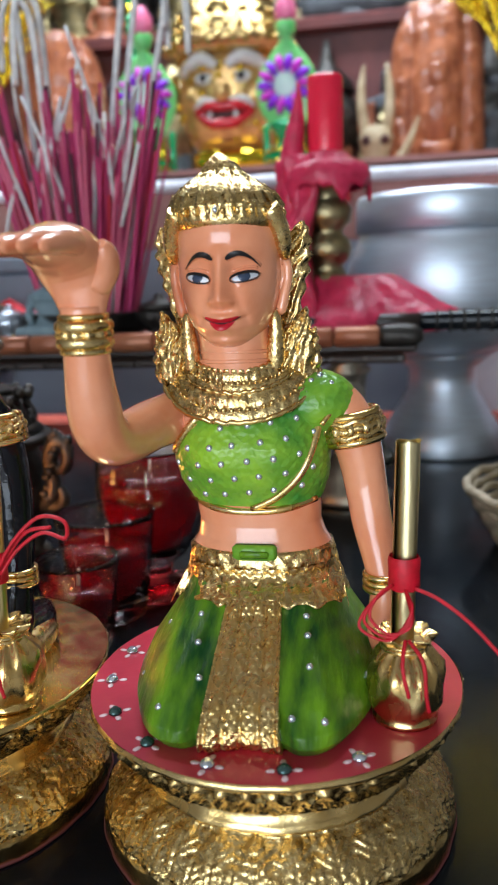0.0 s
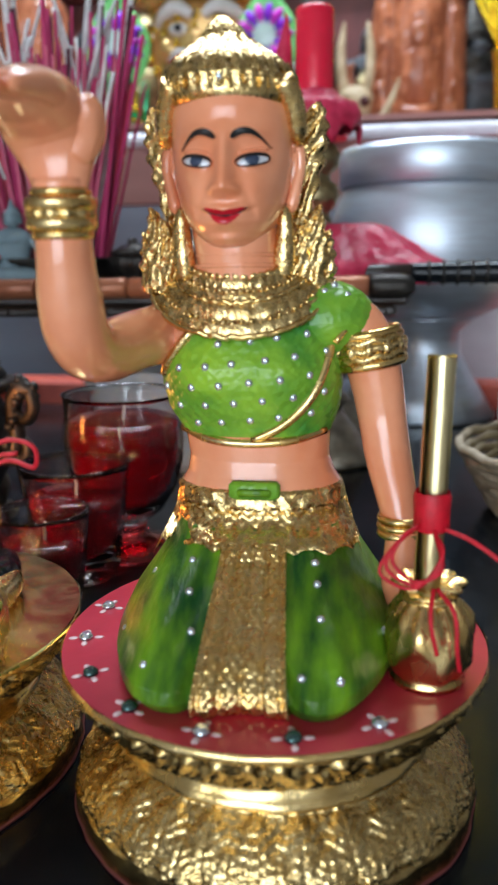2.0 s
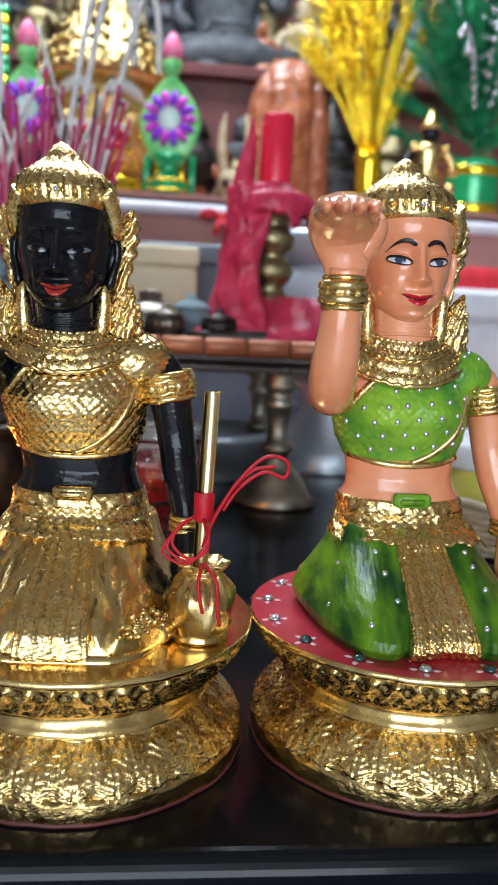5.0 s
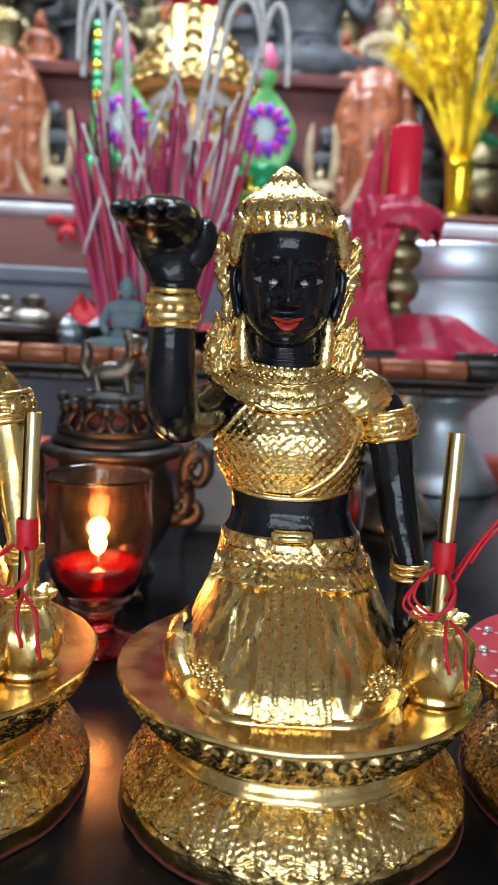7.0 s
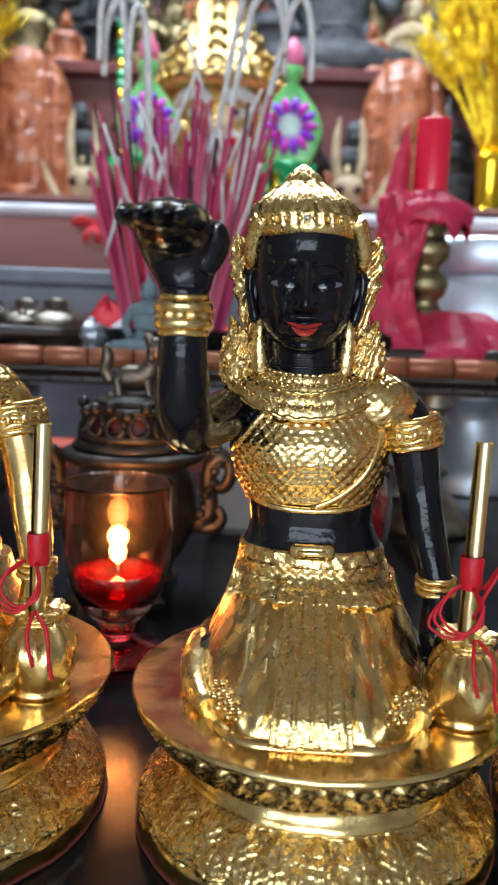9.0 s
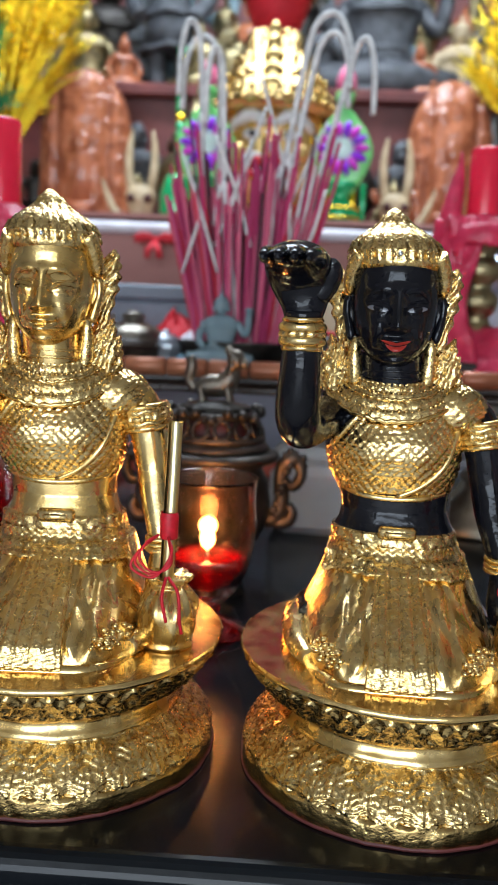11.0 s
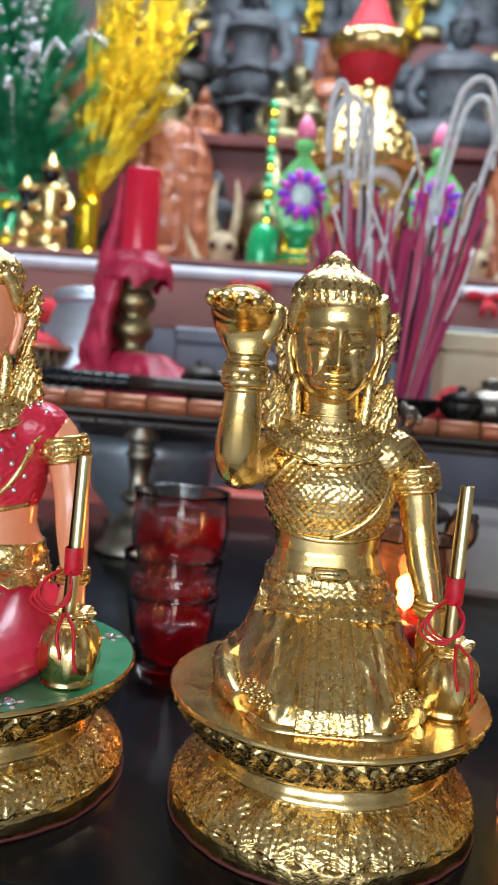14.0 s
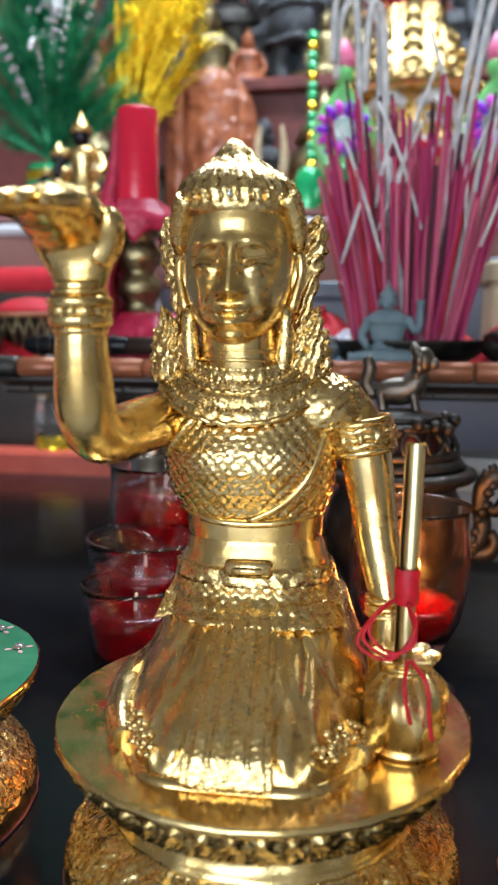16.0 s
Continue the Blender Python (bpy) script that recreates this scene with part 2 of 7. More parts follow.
def tube(bm, rows, segs=12, mi=0, per=6, flat=1.0, side=None, caps=True):
    """A tube along rows (x, y, z, radius); flat squeezes it across side."""
    rows = spline(rows, per) if per > 1 else [np.array(r, float) for r in rows]
    rings, last = [], None
    for i, r in enumerate(rows):
        a, b = rows[max(i - 1, 0)], rows[min(i + 1, len(rows) - 1)]
        d = Vector(b[:3] - a[:3]).normalized()
        ref = Vector(side) if side else (last or (Vector((0, 0, 1)) if abs(d.z) < 0.9 else Vector((1, 0, 0))))
        u = (ref - d * ref.dot(d)).normalized()
        last = u
        v = d.cross(u)
        rr = max(float(r[3]), 1e-5)
        rings.append([bm.verts.new(Vector(r[:3]) + u * (rr * math.cos(2 * math.pi * k / segs)) + v * (rr * flat * math.sin(2 * math.pi * k / segs)))
                      for k in range(segs)])
    put_faces(bm, rings, True, (caps, caps), mi)


def ball(bm, c, r, mi=0, segs=16, rows=10, rot=None):
    rx, ry, rz = r if isinstance(r, tuple) else (r, r, r)
    rings = []
    for j in range(rows + 1):
        th = math.pi * min(max(j / rows, 0.012), 0.988)
        ring = []
        for i in range(segs):
            a = 2 * math.pi * i / segs
            p = Vector((rx * math.sin(th) * math.cos(a), ry * math.sin(th) * math.sin(a), -rz * math.cos(th)))
            ring.append(bm.verts.new((rot @ p if rot else p) + Vector(c)))
        rings.append(ring)
    put_faces(bm, rings, True, (True, True), mi)


def box(bm, c, s, mi=0, rz=0.0, bevel=0.0, rot=None):
    m = rot or Matrix.Rotation(radians(rz), 3, "Z")
    hx, hy, hz = s[0] / 2, s[1] / 2, s[2] / 2
    b = min(bevel, 0.45 * min(s))
    rings = []
    for z, ins in ((-hz, b), (-hz + b, 0), (hz - b, 0), (hz, b)) if b else ((-hz, 0), (hz, 0)):
        x, y = hx - ins, hy - ins
        k = b if b else 0
        pts = [(x, y - k), (x - k, y), (-x + k, y), (-x, y - k), (-x, -y + k), (-x + k, -y), (x - k, -y), (x, -y + k)] if b else [(x, y), (-x, y), (-x, -y), (x, -y)]
        rings.append([bm.verts.new(m @ Vector((px, py, z)) + Vector(c)) for px, py in pts])
    put_faces(bm, rings, True, (True, True), mi)


def link(name, bm, mats, parent=None, label="", flat=False):
    bmesh.ops.recalc_face_normals(bm, faces=bm.faces)
    me = bpy.data.meshes.new(name)
    if flat:
        for f in bm.faces:
            f.smooth = False
    bm.to_mesh(me)
    bm.free()
    for mt in (mats if isinstance(mats, (list, tuple)) else [mats]):
        me.materials.append(mt)
    ob = new(name, me)
    if parent:
        ob.parent = parent
    if label:
        ob["label"] = label
    return ob


def part(name, bm, mats, parent, label="", flat=False):
    return link(name, bm, mats, parent, label, flat)


def thing(name, at, label, category, group="", rz=0.0, kind=""):
    e = new(name)
    e.matrix_basis = pose(*at, 0, 0, rz)
    e.empty_display_size = 0.02
    return tagged(e, label, category, group, kind)


def slab(name, c, s, mt, label="", bevel=0.0, kind="structure", category=""):
    bm = bmesh.new()
    box(bm, (0, 0, 0), s, 0, 0, bevel)
    ob = link(name, bm, mt, flat=True)
    ob.location = c
    return tagged(ob, label, category, "", kind)


# ---- large structure ----
slab("floor", (0, -1.6, -0.83), (5.2, 9.0, 0.06), floor_tile, "grey tiled floor of the shrine room", category="floor")
slab("ceiling", (0, -1.6, 1.95), (5.2, 9.0, 0.06), room_ceiling, "brown ceiling boards over the shrine", category="ceiling")
slab("wall_back", (0, 2.46, 0.55), (5.2, 0.12, 2.74), wall_paint, "dark painted wall behind the altar", category="wall")
slab("wall_left", (-2.54, -1.3, 0.55), (0.12, 7.4, 2.74), room_paint, "plain painted side wall", category="wall")
slab("wall_right", (2.54, -1.3, 0.55), (0.12, 7.4, 2.74), room_paint, "plain painted side wall", category="wall")
slab("wall_front_lintel", (0, -5.0, 1.90), (5.0, 0.12, 0.06), room_paint, "plain lintel over the open shop front", category="wall")
slab("wall_front_pier", (-2.2, -5.0, 0.40), (0.6, 0.12, 2.4), room_paint, "plain pier beside the open shop front", category="wall")
slab("wall_front_pier.001", (2.05, -5.0, 0.40), (0.9, 0.12, 2.4), room_paint, "plain pier beside the open shop front", category="wall")


def build_altar_table():
    t = thing("altar_table", (0.05, -0.0085, -0.7970), "black lacquered altar table with red back border", "table")
    bm = bmesh.new()
    prof = [(-0.0580, 0.800), (-0.0600, 0.7997), (-0.0618, 0.7988), (-0.0634, 0.7974), (-0.0645, 0.7956), (-0.0652, 0.7936), (-0.0655, 0.7890), (-0.0665, 0.7880), (-0.0745, 0.7880), (-0.0770, 0.7870), (-0.0780, 0.7840), (-0.0775, 0.7790),
            (-0.0750, 0.7760), (-0.0710, 0.7755), (-0.070, 0.750), (-0.074, 0.748), (-0.074, 0.736), (-0.050, 0.735), (-0.050, 0.70)]
    rings = []
    for x in (-0.95, 0.95):
        rings.append([bm.verts.new((x, y, z)) for y, z in [(0.74, 0.70), (0.74, 0.80)] + prof])
    put_faces(bm, rings, True, (True, True), 0)
    part("tabletop", bm, lacquer, t, "glossy black lacquered top with moulded edge", flat=True)
    bm = bmesh.new()
    box(bm, (0, 0.765, 0.810), (1.9, 0.05, 0.040), 0, 0, 0.004)
    part("back_border", bm, lacquer_red, t, "red lacquered border strip", flat=True)
    bm = bmesh.new()
    box(bm, (0, 0.80, 0.745), (1.9, 0.02, 0.09), 0)
    part("back_rail", bm, lacquer, t, flat=True)
    for x in (-0.9, 0.9):
        for y in (-0.03, 0.74):
            bm = bmesh.new()
            box(bm, (x, y, 0.3485), (0.06, 0.05, 0.703), 0, 0, 0.006)
            part("leg", bm, lacquer, t, flat=True)
    return t


build_altar_table()

# second table behind, which carries the stepped shelf
back = thing("stepped_altar_shelf", (0, 0, -0.80), "tall stepped altar shelf with pinkish boards and white cloth edge", "shelf")
bm = bmesh.new(); box(bm, (0, 1.30, 0.585), (2.4, 0.55, 1.17), 0, 0, 0.004)
part("lower_step", bm, slate_board, back, "grey-blue painted lower step", flat=True)
bm = bmesh.new(); box(bm, (0, 1.020, 1.108), (2.4, 0.012, 0.09), 0, 0, 0.003)
part("fascia_board", bm, pink_cloth, back, "dusty pink fascia board", flat=True)
bm = bmesh.new(); box(bm, (0, 1.008, 1.156), (2.4, 0.03, 0.018), 0, 0, 0.006)
part("edge_cloth", bm, white_cloth, back, "white cloth edging")
bm = bmesh.new(); box(bm, (0, 1.28, 1.176), (2.4, 0.55, 0.008), 0)
part("shelf_top", bm, pink_cloth, back, flat=True)
bm = bmesh.new(); box(bm, (0, 1.80, 0.77), (2.4, 0.42, 1.54), 0, 0, 0.006)
part("upper_step", bm, maroon, back, "maroon painted upper step", flat=True)
bm = bmesh.new(); box(bm, (0, 1.575, 1.532), (2.4, 0.03, 0.03), 0, 0, 0.006)
part("upper_edge", bm, maroon, back, flat=True)
bm = bmesh.new(); box(bm, (0, 2.18, 0.98), (2.4, 0.32, 1.96), 0, 0, 0.006)
part("top_step", bm, maroon, back, flat=True)


# ---- the kneeling beckoning statuettes ----
HX, HY = -0.0098, 0.006
FACE_DROP = 0.0017  # how far the features sit below their first heights
HEAD = [(0.1822, .0057, .0075, .011), (0.1836, .0079, .0134, .012), (0.1854, .0099, .0166, .013), (0.1876, .0120, .0184, .0145), (0.1905, .0142, .0192, .016), (0.195, .0163, .0197, .0175), (0.201, .0178, .0198, .0185),
        (0.208, .0186, .0198, .019), (0.216, .0187, .0197, .019), (0.222, .0186, .0192, .019), (0.229, .0170, .0178, .018), (0.235, .0138, .0148, .015)]


def gauss(d, s):
    return math.exp(-(d / s) ** 2)


def head_row(z):
    zs = [r[0] for r in HEAD]
    return tuple(float(np.interp(z, zs, [r[k] for r in HEAD])) for k in (1, 2, 3))


def face_front(x, z):
    """y of the face surface at x (from the head's axis) and height z."""
    rx, rf, _ = head_row(z)
    q = max(1 - (x / rx) ** 2, 0.0)
    ax = abs(x)
    z = z + FACE_DROP
    s = float(np.interp(z, [0.1978, 0.1992, 0.2012, 0.2032, 0.209, 0.2140, 0.2200], [0.0, 0.55, 1.0, 0.95, 0.62, 0.40, 0.0]))
    b = 0.0056 * s * gauss(x, 0.0018 + 0.0010 * s)
    b += 0.0024 * gauss(ax - 0.0032, 0.0014) * gauss(z - 0.2008, 0.0016)
    b -= 0.0018 * gauss(ax - 0.0074, 0.0043) * gauss(z - 0.2108, 0.0036)
    b -= 0.0005 * gauss(ax - 0.0042, 0.0018) * gauss(z - 0.2105, 0.0050)
    b += 0.0023 * gauss(ax - 0.0079, 0.0034) * gauss(z - 0.2088, 0.0021)
    b += 0.0012 * gauss(ax - 0.0078, 0.006) * gauss(z - 0.2165, 0.0018)
    b += 0.0021 * gauss(ax - 0.0095, 0.0048) * gauss(z - 0.2010, 0.0050)
    b -= 0.0006 * gauss(ax - 0.0066 - 0.25 * max(0.2 - z, 0), 0.0010) * gauss(z - 0.1975, 0.0034)
    b += 0.0016 * gauss(x, 0.0090) * gauss(z - 0.1930, 0.0045)
    b += 0.0016 * gauss(x, 0.0056) * gauss(z - 0.1955, 0.0011) + 0.0018 * gauss(x, 0.0046) * gauss(z - 0.1916, 0.0013)
    b -= 0.0012 * gauss(z - 0.1936 - 30 * x * x, 0.0005) * gauss(x, 0.0072)
    b -= 0.0010 * gauss(ax - 0.0078, 0.0015) * gauss(z - 0.1950, 0.0018)
    b -= 0.0009 * gauss(x, 0.0060) * gauss(z - 0.1889, 0.0009)
    b += 0.0020 * gauss(x, 0.0055) * gauss(z - 0.1862, 0.0024)
    return HY - rf * math.sqrt(q) - b * math.sqrt(q)


def face_patch(bm, rows, mi, lift=0.00035, n=4):
    """A painted patch that lies on the face: rows (x, low, high)."""
    rings = []
    for x, lo, hi in rows:
        rings.append([bm.verts.new((HX + x, face_front(x, lo + (hi - lo) * k / n) - lift, lo + (hi - lo) * k / n)) for k in range(n + 1)])
    put_faces(bm, rings, False, (False, False), mi)


TORSO = [(.078, -.001, .013, .0335, .027), (.090, -.002, .013, .0310, .0240), (.100, -.0025, .013, .0285, .0205), (.108, -.003, .0135, .0272, .0190), (.112, -.003, .0135, .0250, .0175),
         (.117, -.0035, .014, .0238, .0165), (.125, -.004, .014, .0245, .0168), (.129, -.0045, .014, .0262, .0180), (.134, -.005, .0138, .0285, .0205), (.142, -.0055, .0135, .0298, .0228),
         (.149, -.006, .0135, .0302, .0232), (.156, -.0065, .0135, .0302, .0205), (.163, -.007, .0135, .0312, .0175), (.168, -.0075, .0135, .0310, .0155),
         (.1725, -.008, .0135, .0270, .0140), (.1765, -.0095, .011, .0185, .0125), (.180, -.0105, .0085, .0130, .0122)]


def torso_row(z):
    zs = [r[0] for r in TORSO]
    return tuple(float(np.interp(z, zs, [r[k] for r in TORSO])) for k in (1, 2, 3, 4))


def scale_relief(x, z, size):
    """Overlapping pointed scales: 0 in the joints, up to 1 on the tips."""
    x += 0.0011 * noise.noise((x * 130, z * 130, 0.0)) + 0.0005 * noise.noise((x * 420, z * 420, 4.0))
    z += 0.0011 * noise.noise((x * 130, z * 130, 9.0)) + 0.0005 * noise.noise((x * 420, z * 420, 6.0))
    u, v = (x + 0.95 * z) / size, (x - 0.95 * z) / size
    fu, fv = u - math.floor(u), v - math.floor(v)
    edge = min(fu, 1 - fu, fv, 1 - fv)
    return min(edge / 0.16, 1.0) * (0.45 + 0.55 * (1 - fu + fv) / 2)


def torso_front(x, z, lift=0.0):
    cx, cy, rx, ry = torso_row(z)
    q = max(1 - (abs(x - cx) / rx) ** 2.3, 0.0)
    y = cy - ry * q ** 0.5
    y -= 0.0022 * (gauss(x - cx - 0.0125, 0.009) + gauss(x - cx + 0.0125, 0.009)) * gauss(z - 0.146, 0.009)
    return y - lift


SKIRT = [(.0577, .0430, -.0540, .030), (.0620, .0466, -.0575, .030), (.0660, .0470, -.0568, .029), (.0720, .0440, -.0512, .027), (.0765, .0408, -.0446, .026), (.0810, .0376, -.0374, .026),
         (.0860, .0342, -.0286, .026), (.0910, .0312, -.0200, .026), (.0977, .0285, -.0118, .026)]


DRESS = [(.0577, .0440, -.0525, .030), (.0600, .0440, -.0528, .030), (.0670, .0428, -.0500, .029), (.0720, .0412, -.0455, .027), (.0765, .0392, -.0398, .026), (.0810, .0372, -.0336, .026),
         (.0860, .0350, -.0262, .030), (.0910, .0330, -.0190, .033), (.0977, .0308, -.0110, .033)]


def skirt_row(z, dress=False):
    rows = DRESS if dress else SKIRT
    zs = [r[0] for r in rows]
    return tuple(float(np.interp(z, zs, [r[k] for r in rows])) for k in (1, 2, 3))


def dress_front(x, z):
    """y of the straight gilded skirt, with creases that fan out from the belt."""
    w, yf, yb = skirt_row(z, True)
    v = min(abs(x) / w, 1.0)
    y = 0.012 + (yf - 0.012) * (1 - v ** 3.4) ** 0.60
    k = min(max((0.097 - z) / 0.012, 0.0), 1.0) * min(max((z - 0.0600) / 0.006, 0.0), 1.0)
    fan = abs(x) / (0.135 - z) + (0.04 if x > 0 else 0.0)
    crease = 0.0
    for at, width, depth in ((0.235, 0.020, 0.0012), (0.315, 0.030, 0.0018), (0.40, 0.022, 0.0012), (0.475, 0.035, 0.0020), (0.56, 0.02, 0.0010)):
        d = (fan - at - 0.03 * math.sin(z * 240 + at * 30)) / width
        crease += depth * (math.exp(-d * d) - 0.55 * math.exp(-(d - 1.9) ** 2))
    y += k * crease * (1 - 0.6 * v ** 3)
    # rounded knees and the dip between them
    y -= 0.0042 * gauss(abs(x) - 0.027, 0.012) * gauss(z - 0.066, 0.010)
    return y + 0.0005 * noise.noise((x * 160, z * 110, 7.0))


def skirt_front(x, z, pleat=0.0017):
    """y of the draped lap at x and height z."""
    w, yf, yb = skirt_row(z)
    v = min(abs(x) / w, 1.0)
    y = 0.012 + (yf - 0.012) * (1 - v ** 4.2) ** 0.55
    k = min(max((0.094 - z) / 0.016, 0.0), 1.0)
    y += k * (0.0060 * gauss(x, 0.0085) + 0.0034 * gauss(abs(x) - 0.0135, 0.0032) - 0.0024 * gauss(abs(x) - 0.027, 0.009))
    fold = math.sin(abs(x) * 520 + (z - 0.06) * 260 + 2.0 * noise.noise((x * 60, z * 60, 3.0)))
    return y + pleat * fold * k * (1 - v ** 2) * min(max((z - 0.060) / 0.01, 0.0), 1.0)


def build_statuette(name, at, rz, look_of, label, group="kneeling beckoning statuettes"):
    """One cast figure on its round pedestal; look_of names the paints."""
    keys = ["skin", "top", "leg", "sash", "relief", "smooth", "plate", "lip", "brow", "white", "iris", "gem", "gem2", "petal", "band", "jar", "edge"]
    mats = [look_of[k] for k in keys]
    ix = {k: i for i, k in enumerate(keys)}
    rnd = random.Random(7)
    bm = bmesh.new()
    dress = not look_of["stones"]
    lap = (lambda x, z, pleat=0.0: dress_front(x, z)) if dress else skirt_front
    # pedestal
    def carve(a, z, r):
        c, s = math.cos(a), math.sin(a)
        if 0.0116 < z < 0.0275:
            w = (z - 0.0116) / 0.016
            best = -0.0006
            for tier, (lo, hi, off) in enumerate(((0.0, 0.62, 0.0), (0.30, 1.0, 0.5))):
                v = (w - lo) / (hi - lo)
                if 0 < v < 1:
                    u = (a * 28 / (2 * math.pi) + off) % 1.0 - 0.5
                    half = 0.52 * math.sin(math.pi * min(v * 0.86 + 0.16, 1.0)) ** 0.7 * (1 + 0.12 * math.cos(v * 34))
                    if abs(u) < half:
                        q = abs(u) / half
                        rib = 0.5 + 0.5 * math.cos(30 * v - 9 * abs(u) / 0.5)
                        best = max(best, 0.0010 * (1 - q ** 2.2) - 0.0007 * rib * (0.3 + 0.7 * q) - 0.0006 * gauss(u, 0.03))
            return 1.15 * best + 0.0007 * noise.noise((c * 60, s * 60, z * 900))
        if 0.039 < z < 0.0530:
            tri = abs((a * 26 / (2 * math.pi)) % 1.0 - 0.5) * 2
            w = (z - 0.039) / 0.014
            ridge = max(gauss(tri - w, 0.12), gauss(1 - tri - w, 0.12), gauss(w, 0.12))
            return 0.0026 * ridge + 0.0007 * noise.noise((c * 40, s * 40, z * 500))
        return 0.0009 * noise.noise((c * 7, s * 7, z * 90)) + 0.0003 * noise.noise((c * 30, s * 30, z * 300))
    low = [(0.0655, 0.0030), (0.0680, 0.0034), (0.0687, 0.0044), (0.0683, 0.0070), (0.0686, 0.0100), (0.0684, 0.0110), (0.0674, 0.0118)]
    lathe(bm, low, segs=200, mi=ix["band"], ripple=carve, cap=(True, False))
    lathe(bm, [(0.0660, 0.0029), (0.0690, 0.0030), (0.0692, 0.0040), (0.0680, 0.0047)], segs=120, mi=ix["edge"], ripple=carve, cap=(False, False))
    mid = [(0.0674 - 0.0134 * (k / 34) ** 1.55, 0.0118 + 0.0160 * k / 34) for k in range(35)]
    lathe(bm, mid, segs=560, mi=ix["relief"], ripple=carve, cap=(False, False))
    neck = [(0.0540, 0.0278), (0.0544, 0.0292), (0.0532, 0.0305), (0.0518, 0.0330), (0.0516, 0.0352), (0.0532, 0.0366), (0.0552, 0.0376), (0.0566, 0.0388)]
    lathe(bm, neck, segs=120, mi=ix["smooth"], ripple=carve, cap=(False, False))
    rim = [(0.0566 + 0.0118 * (k / 14) ** 0.8, 0.0388 + 0.0146 * k / 14) for k in range(15)]
    lathe(bm, rim, segs=320, mi=ix["band"], ripple=carve, cap=(False, False))
    lip = [(0.0684, 0.0534), (0.0702, 0.0542), (0.0712, 0.0556), (0.0713, 0.0568), (0.0704, 0.0576)]
    lathe(bm, lip, segs=120, mi=ix["smooth"], ripple=carve, cap=(False, False))
    lathe(bm, [(0.0704, 0.0576), (0.0690, 0.0576), (0.052, 0.0577), (0.02, 0.0577)], segs=120, mi=ix["plate"], cap=(False, True))
    base_count = len(bm.verts)
    # torso, with bare and clothed regions
    rings = []
    zs = [0.078 + (0.180 - 0.078) * k / 190 for k in range(191)]
    for z in zs:
        cx, cy, rx, ry = torso_row(z)
        ring = []
        for i in range(240):
            a = 2 * math.pi * i / 240
            x = cx + rx * math.copysign(abs(math.cos(a)) ** 0.92, math.cos(a))
            y = cy + ry * math.sin(a) * 0.95
            if math.sin(a) < 0:
                y = torso_front(x, z)
            lift = 0.0
            if 0.1262 < z < 0.172:
                lift = look_of["scale"] * scale_relief(x * 1.15, z, 0.0042)
            if 0.085 < z < 0.1085:
                lift = 0.0009 + 0.0009 * noise.noise((x * 300, y * 300, z * 300))
            ring.append(bm.verts.new((x + (x - cx) * lift * 30, y - math.copysign(lift, cy - y) if y < cy else y + lift, z)))
        rings.append(ring)
    first = len(bm.faces)
    put_faces(bm, rings, True, (True, True), ix["skin"])
    bm.faces.ensure_lookup_table()
    for f in bm.faces[first:]:
        c = f.calc_center_median()
        if c.z < 0.0860:
            f.material_index = ix["leg"]
        elif c.z < 0.1085:
            f.material_index = ix["relief"]
        elif c.z > 0.1258 and c.z < 0.172:
            top = 0.1625 - 1.05 * max(-0.018 - c.x, 0.0) if c.x < -0.018 else 0.173
            if c.z < top:
                f.material_index = ix["top"]
    # trims of the bodice
    def trim(pts, r, mi):
        tube(bm, [(x, torso_front(x, z, 0.0003), z, r) for x, z in pts], 8, ix[mi], 5)
    trim([(-0.0285, 0.1268), (-0.018, 0.1246), (-0.006, 0.1238), (0.008, 0.1245), (0.0190, 0.1268)], 0.0015, "smooth")
    trim([(0.021, 0.169), (0.0215, 0.160), (0.0195, 0.150), (0.0148, 0.139), (0.006, 0.130), (-0.004, 0.1248)], 0.0015, "smooth")
    trim([(-0.019, 0.163), (-0.025, 0.157), (-0.0305, 0.150), (-0.033, 0.146)], 0.0016, "relief")
    # belt buckle and scalloped hem of the belt
    box(bm, (-0.003, torso_front(-0.003, 0.109, 0.0012), 0.1092), (0.0165, 0.004, 0.0062), ix["top"], 0, 0.0012)
    box(bm, (-0.003, torso_front(-0.003, 0.109, 0.0032), 0.1089), (0.011, 0.0015, 0.0026), ix["leg"], 0, 0.0006)
    rings = []
    for n in range(12):
        u = n / 11
        ring = []
        for i in range(140):
            a = math.pi * (1.0 + i / 139)
            hem = 0.0898 + (0.0004 if dress else 0.0016) * abs(math.sin(a * 8)) - 0.0030 * math.sin(a)
            z = 0.1035 + (hem - 0.1035) * u
            cx, cy, rx, ry = torso_row(z)
            x = cx + (rx + 0.0008 + 0.0016 * u) * math.cos(a)
            y = min(torso_front(x, z) if abs(x - cx) < rx else cy, lap(max(min(x, 0.029), -0.029), min(z, 0.0977), 0.0) if z < 0.0977 else 9)
            band = 0.0009 if n in (0, 1, 5, 6, 10) else 0.0
            n1 = noise.noise((x * 420, z * 420, 1.5)) * (0.0005 if dress else 0.0008) + 0.0005 * math.cos(a * 44) * math.cos(n * 1.6)
            ring.append(bm.verts.new((x, y - 0.0022 - band - max(n1, -0.0006), z)))
        rings.append(ring)
    put_faces(bm, rings, False, (False, False), ix["relief"])
    inner = [[bm.verts.new(v.co + Vector((0, 0.0022, -0.0004))) for v in ring] for ring in rings[-2:]]
    put_faces(bm, [rings[-1], inner[-1], inner[0]], False, (False, False), ix["relief"])
    # folded legs under the skirt, as one draped form
    rings = []
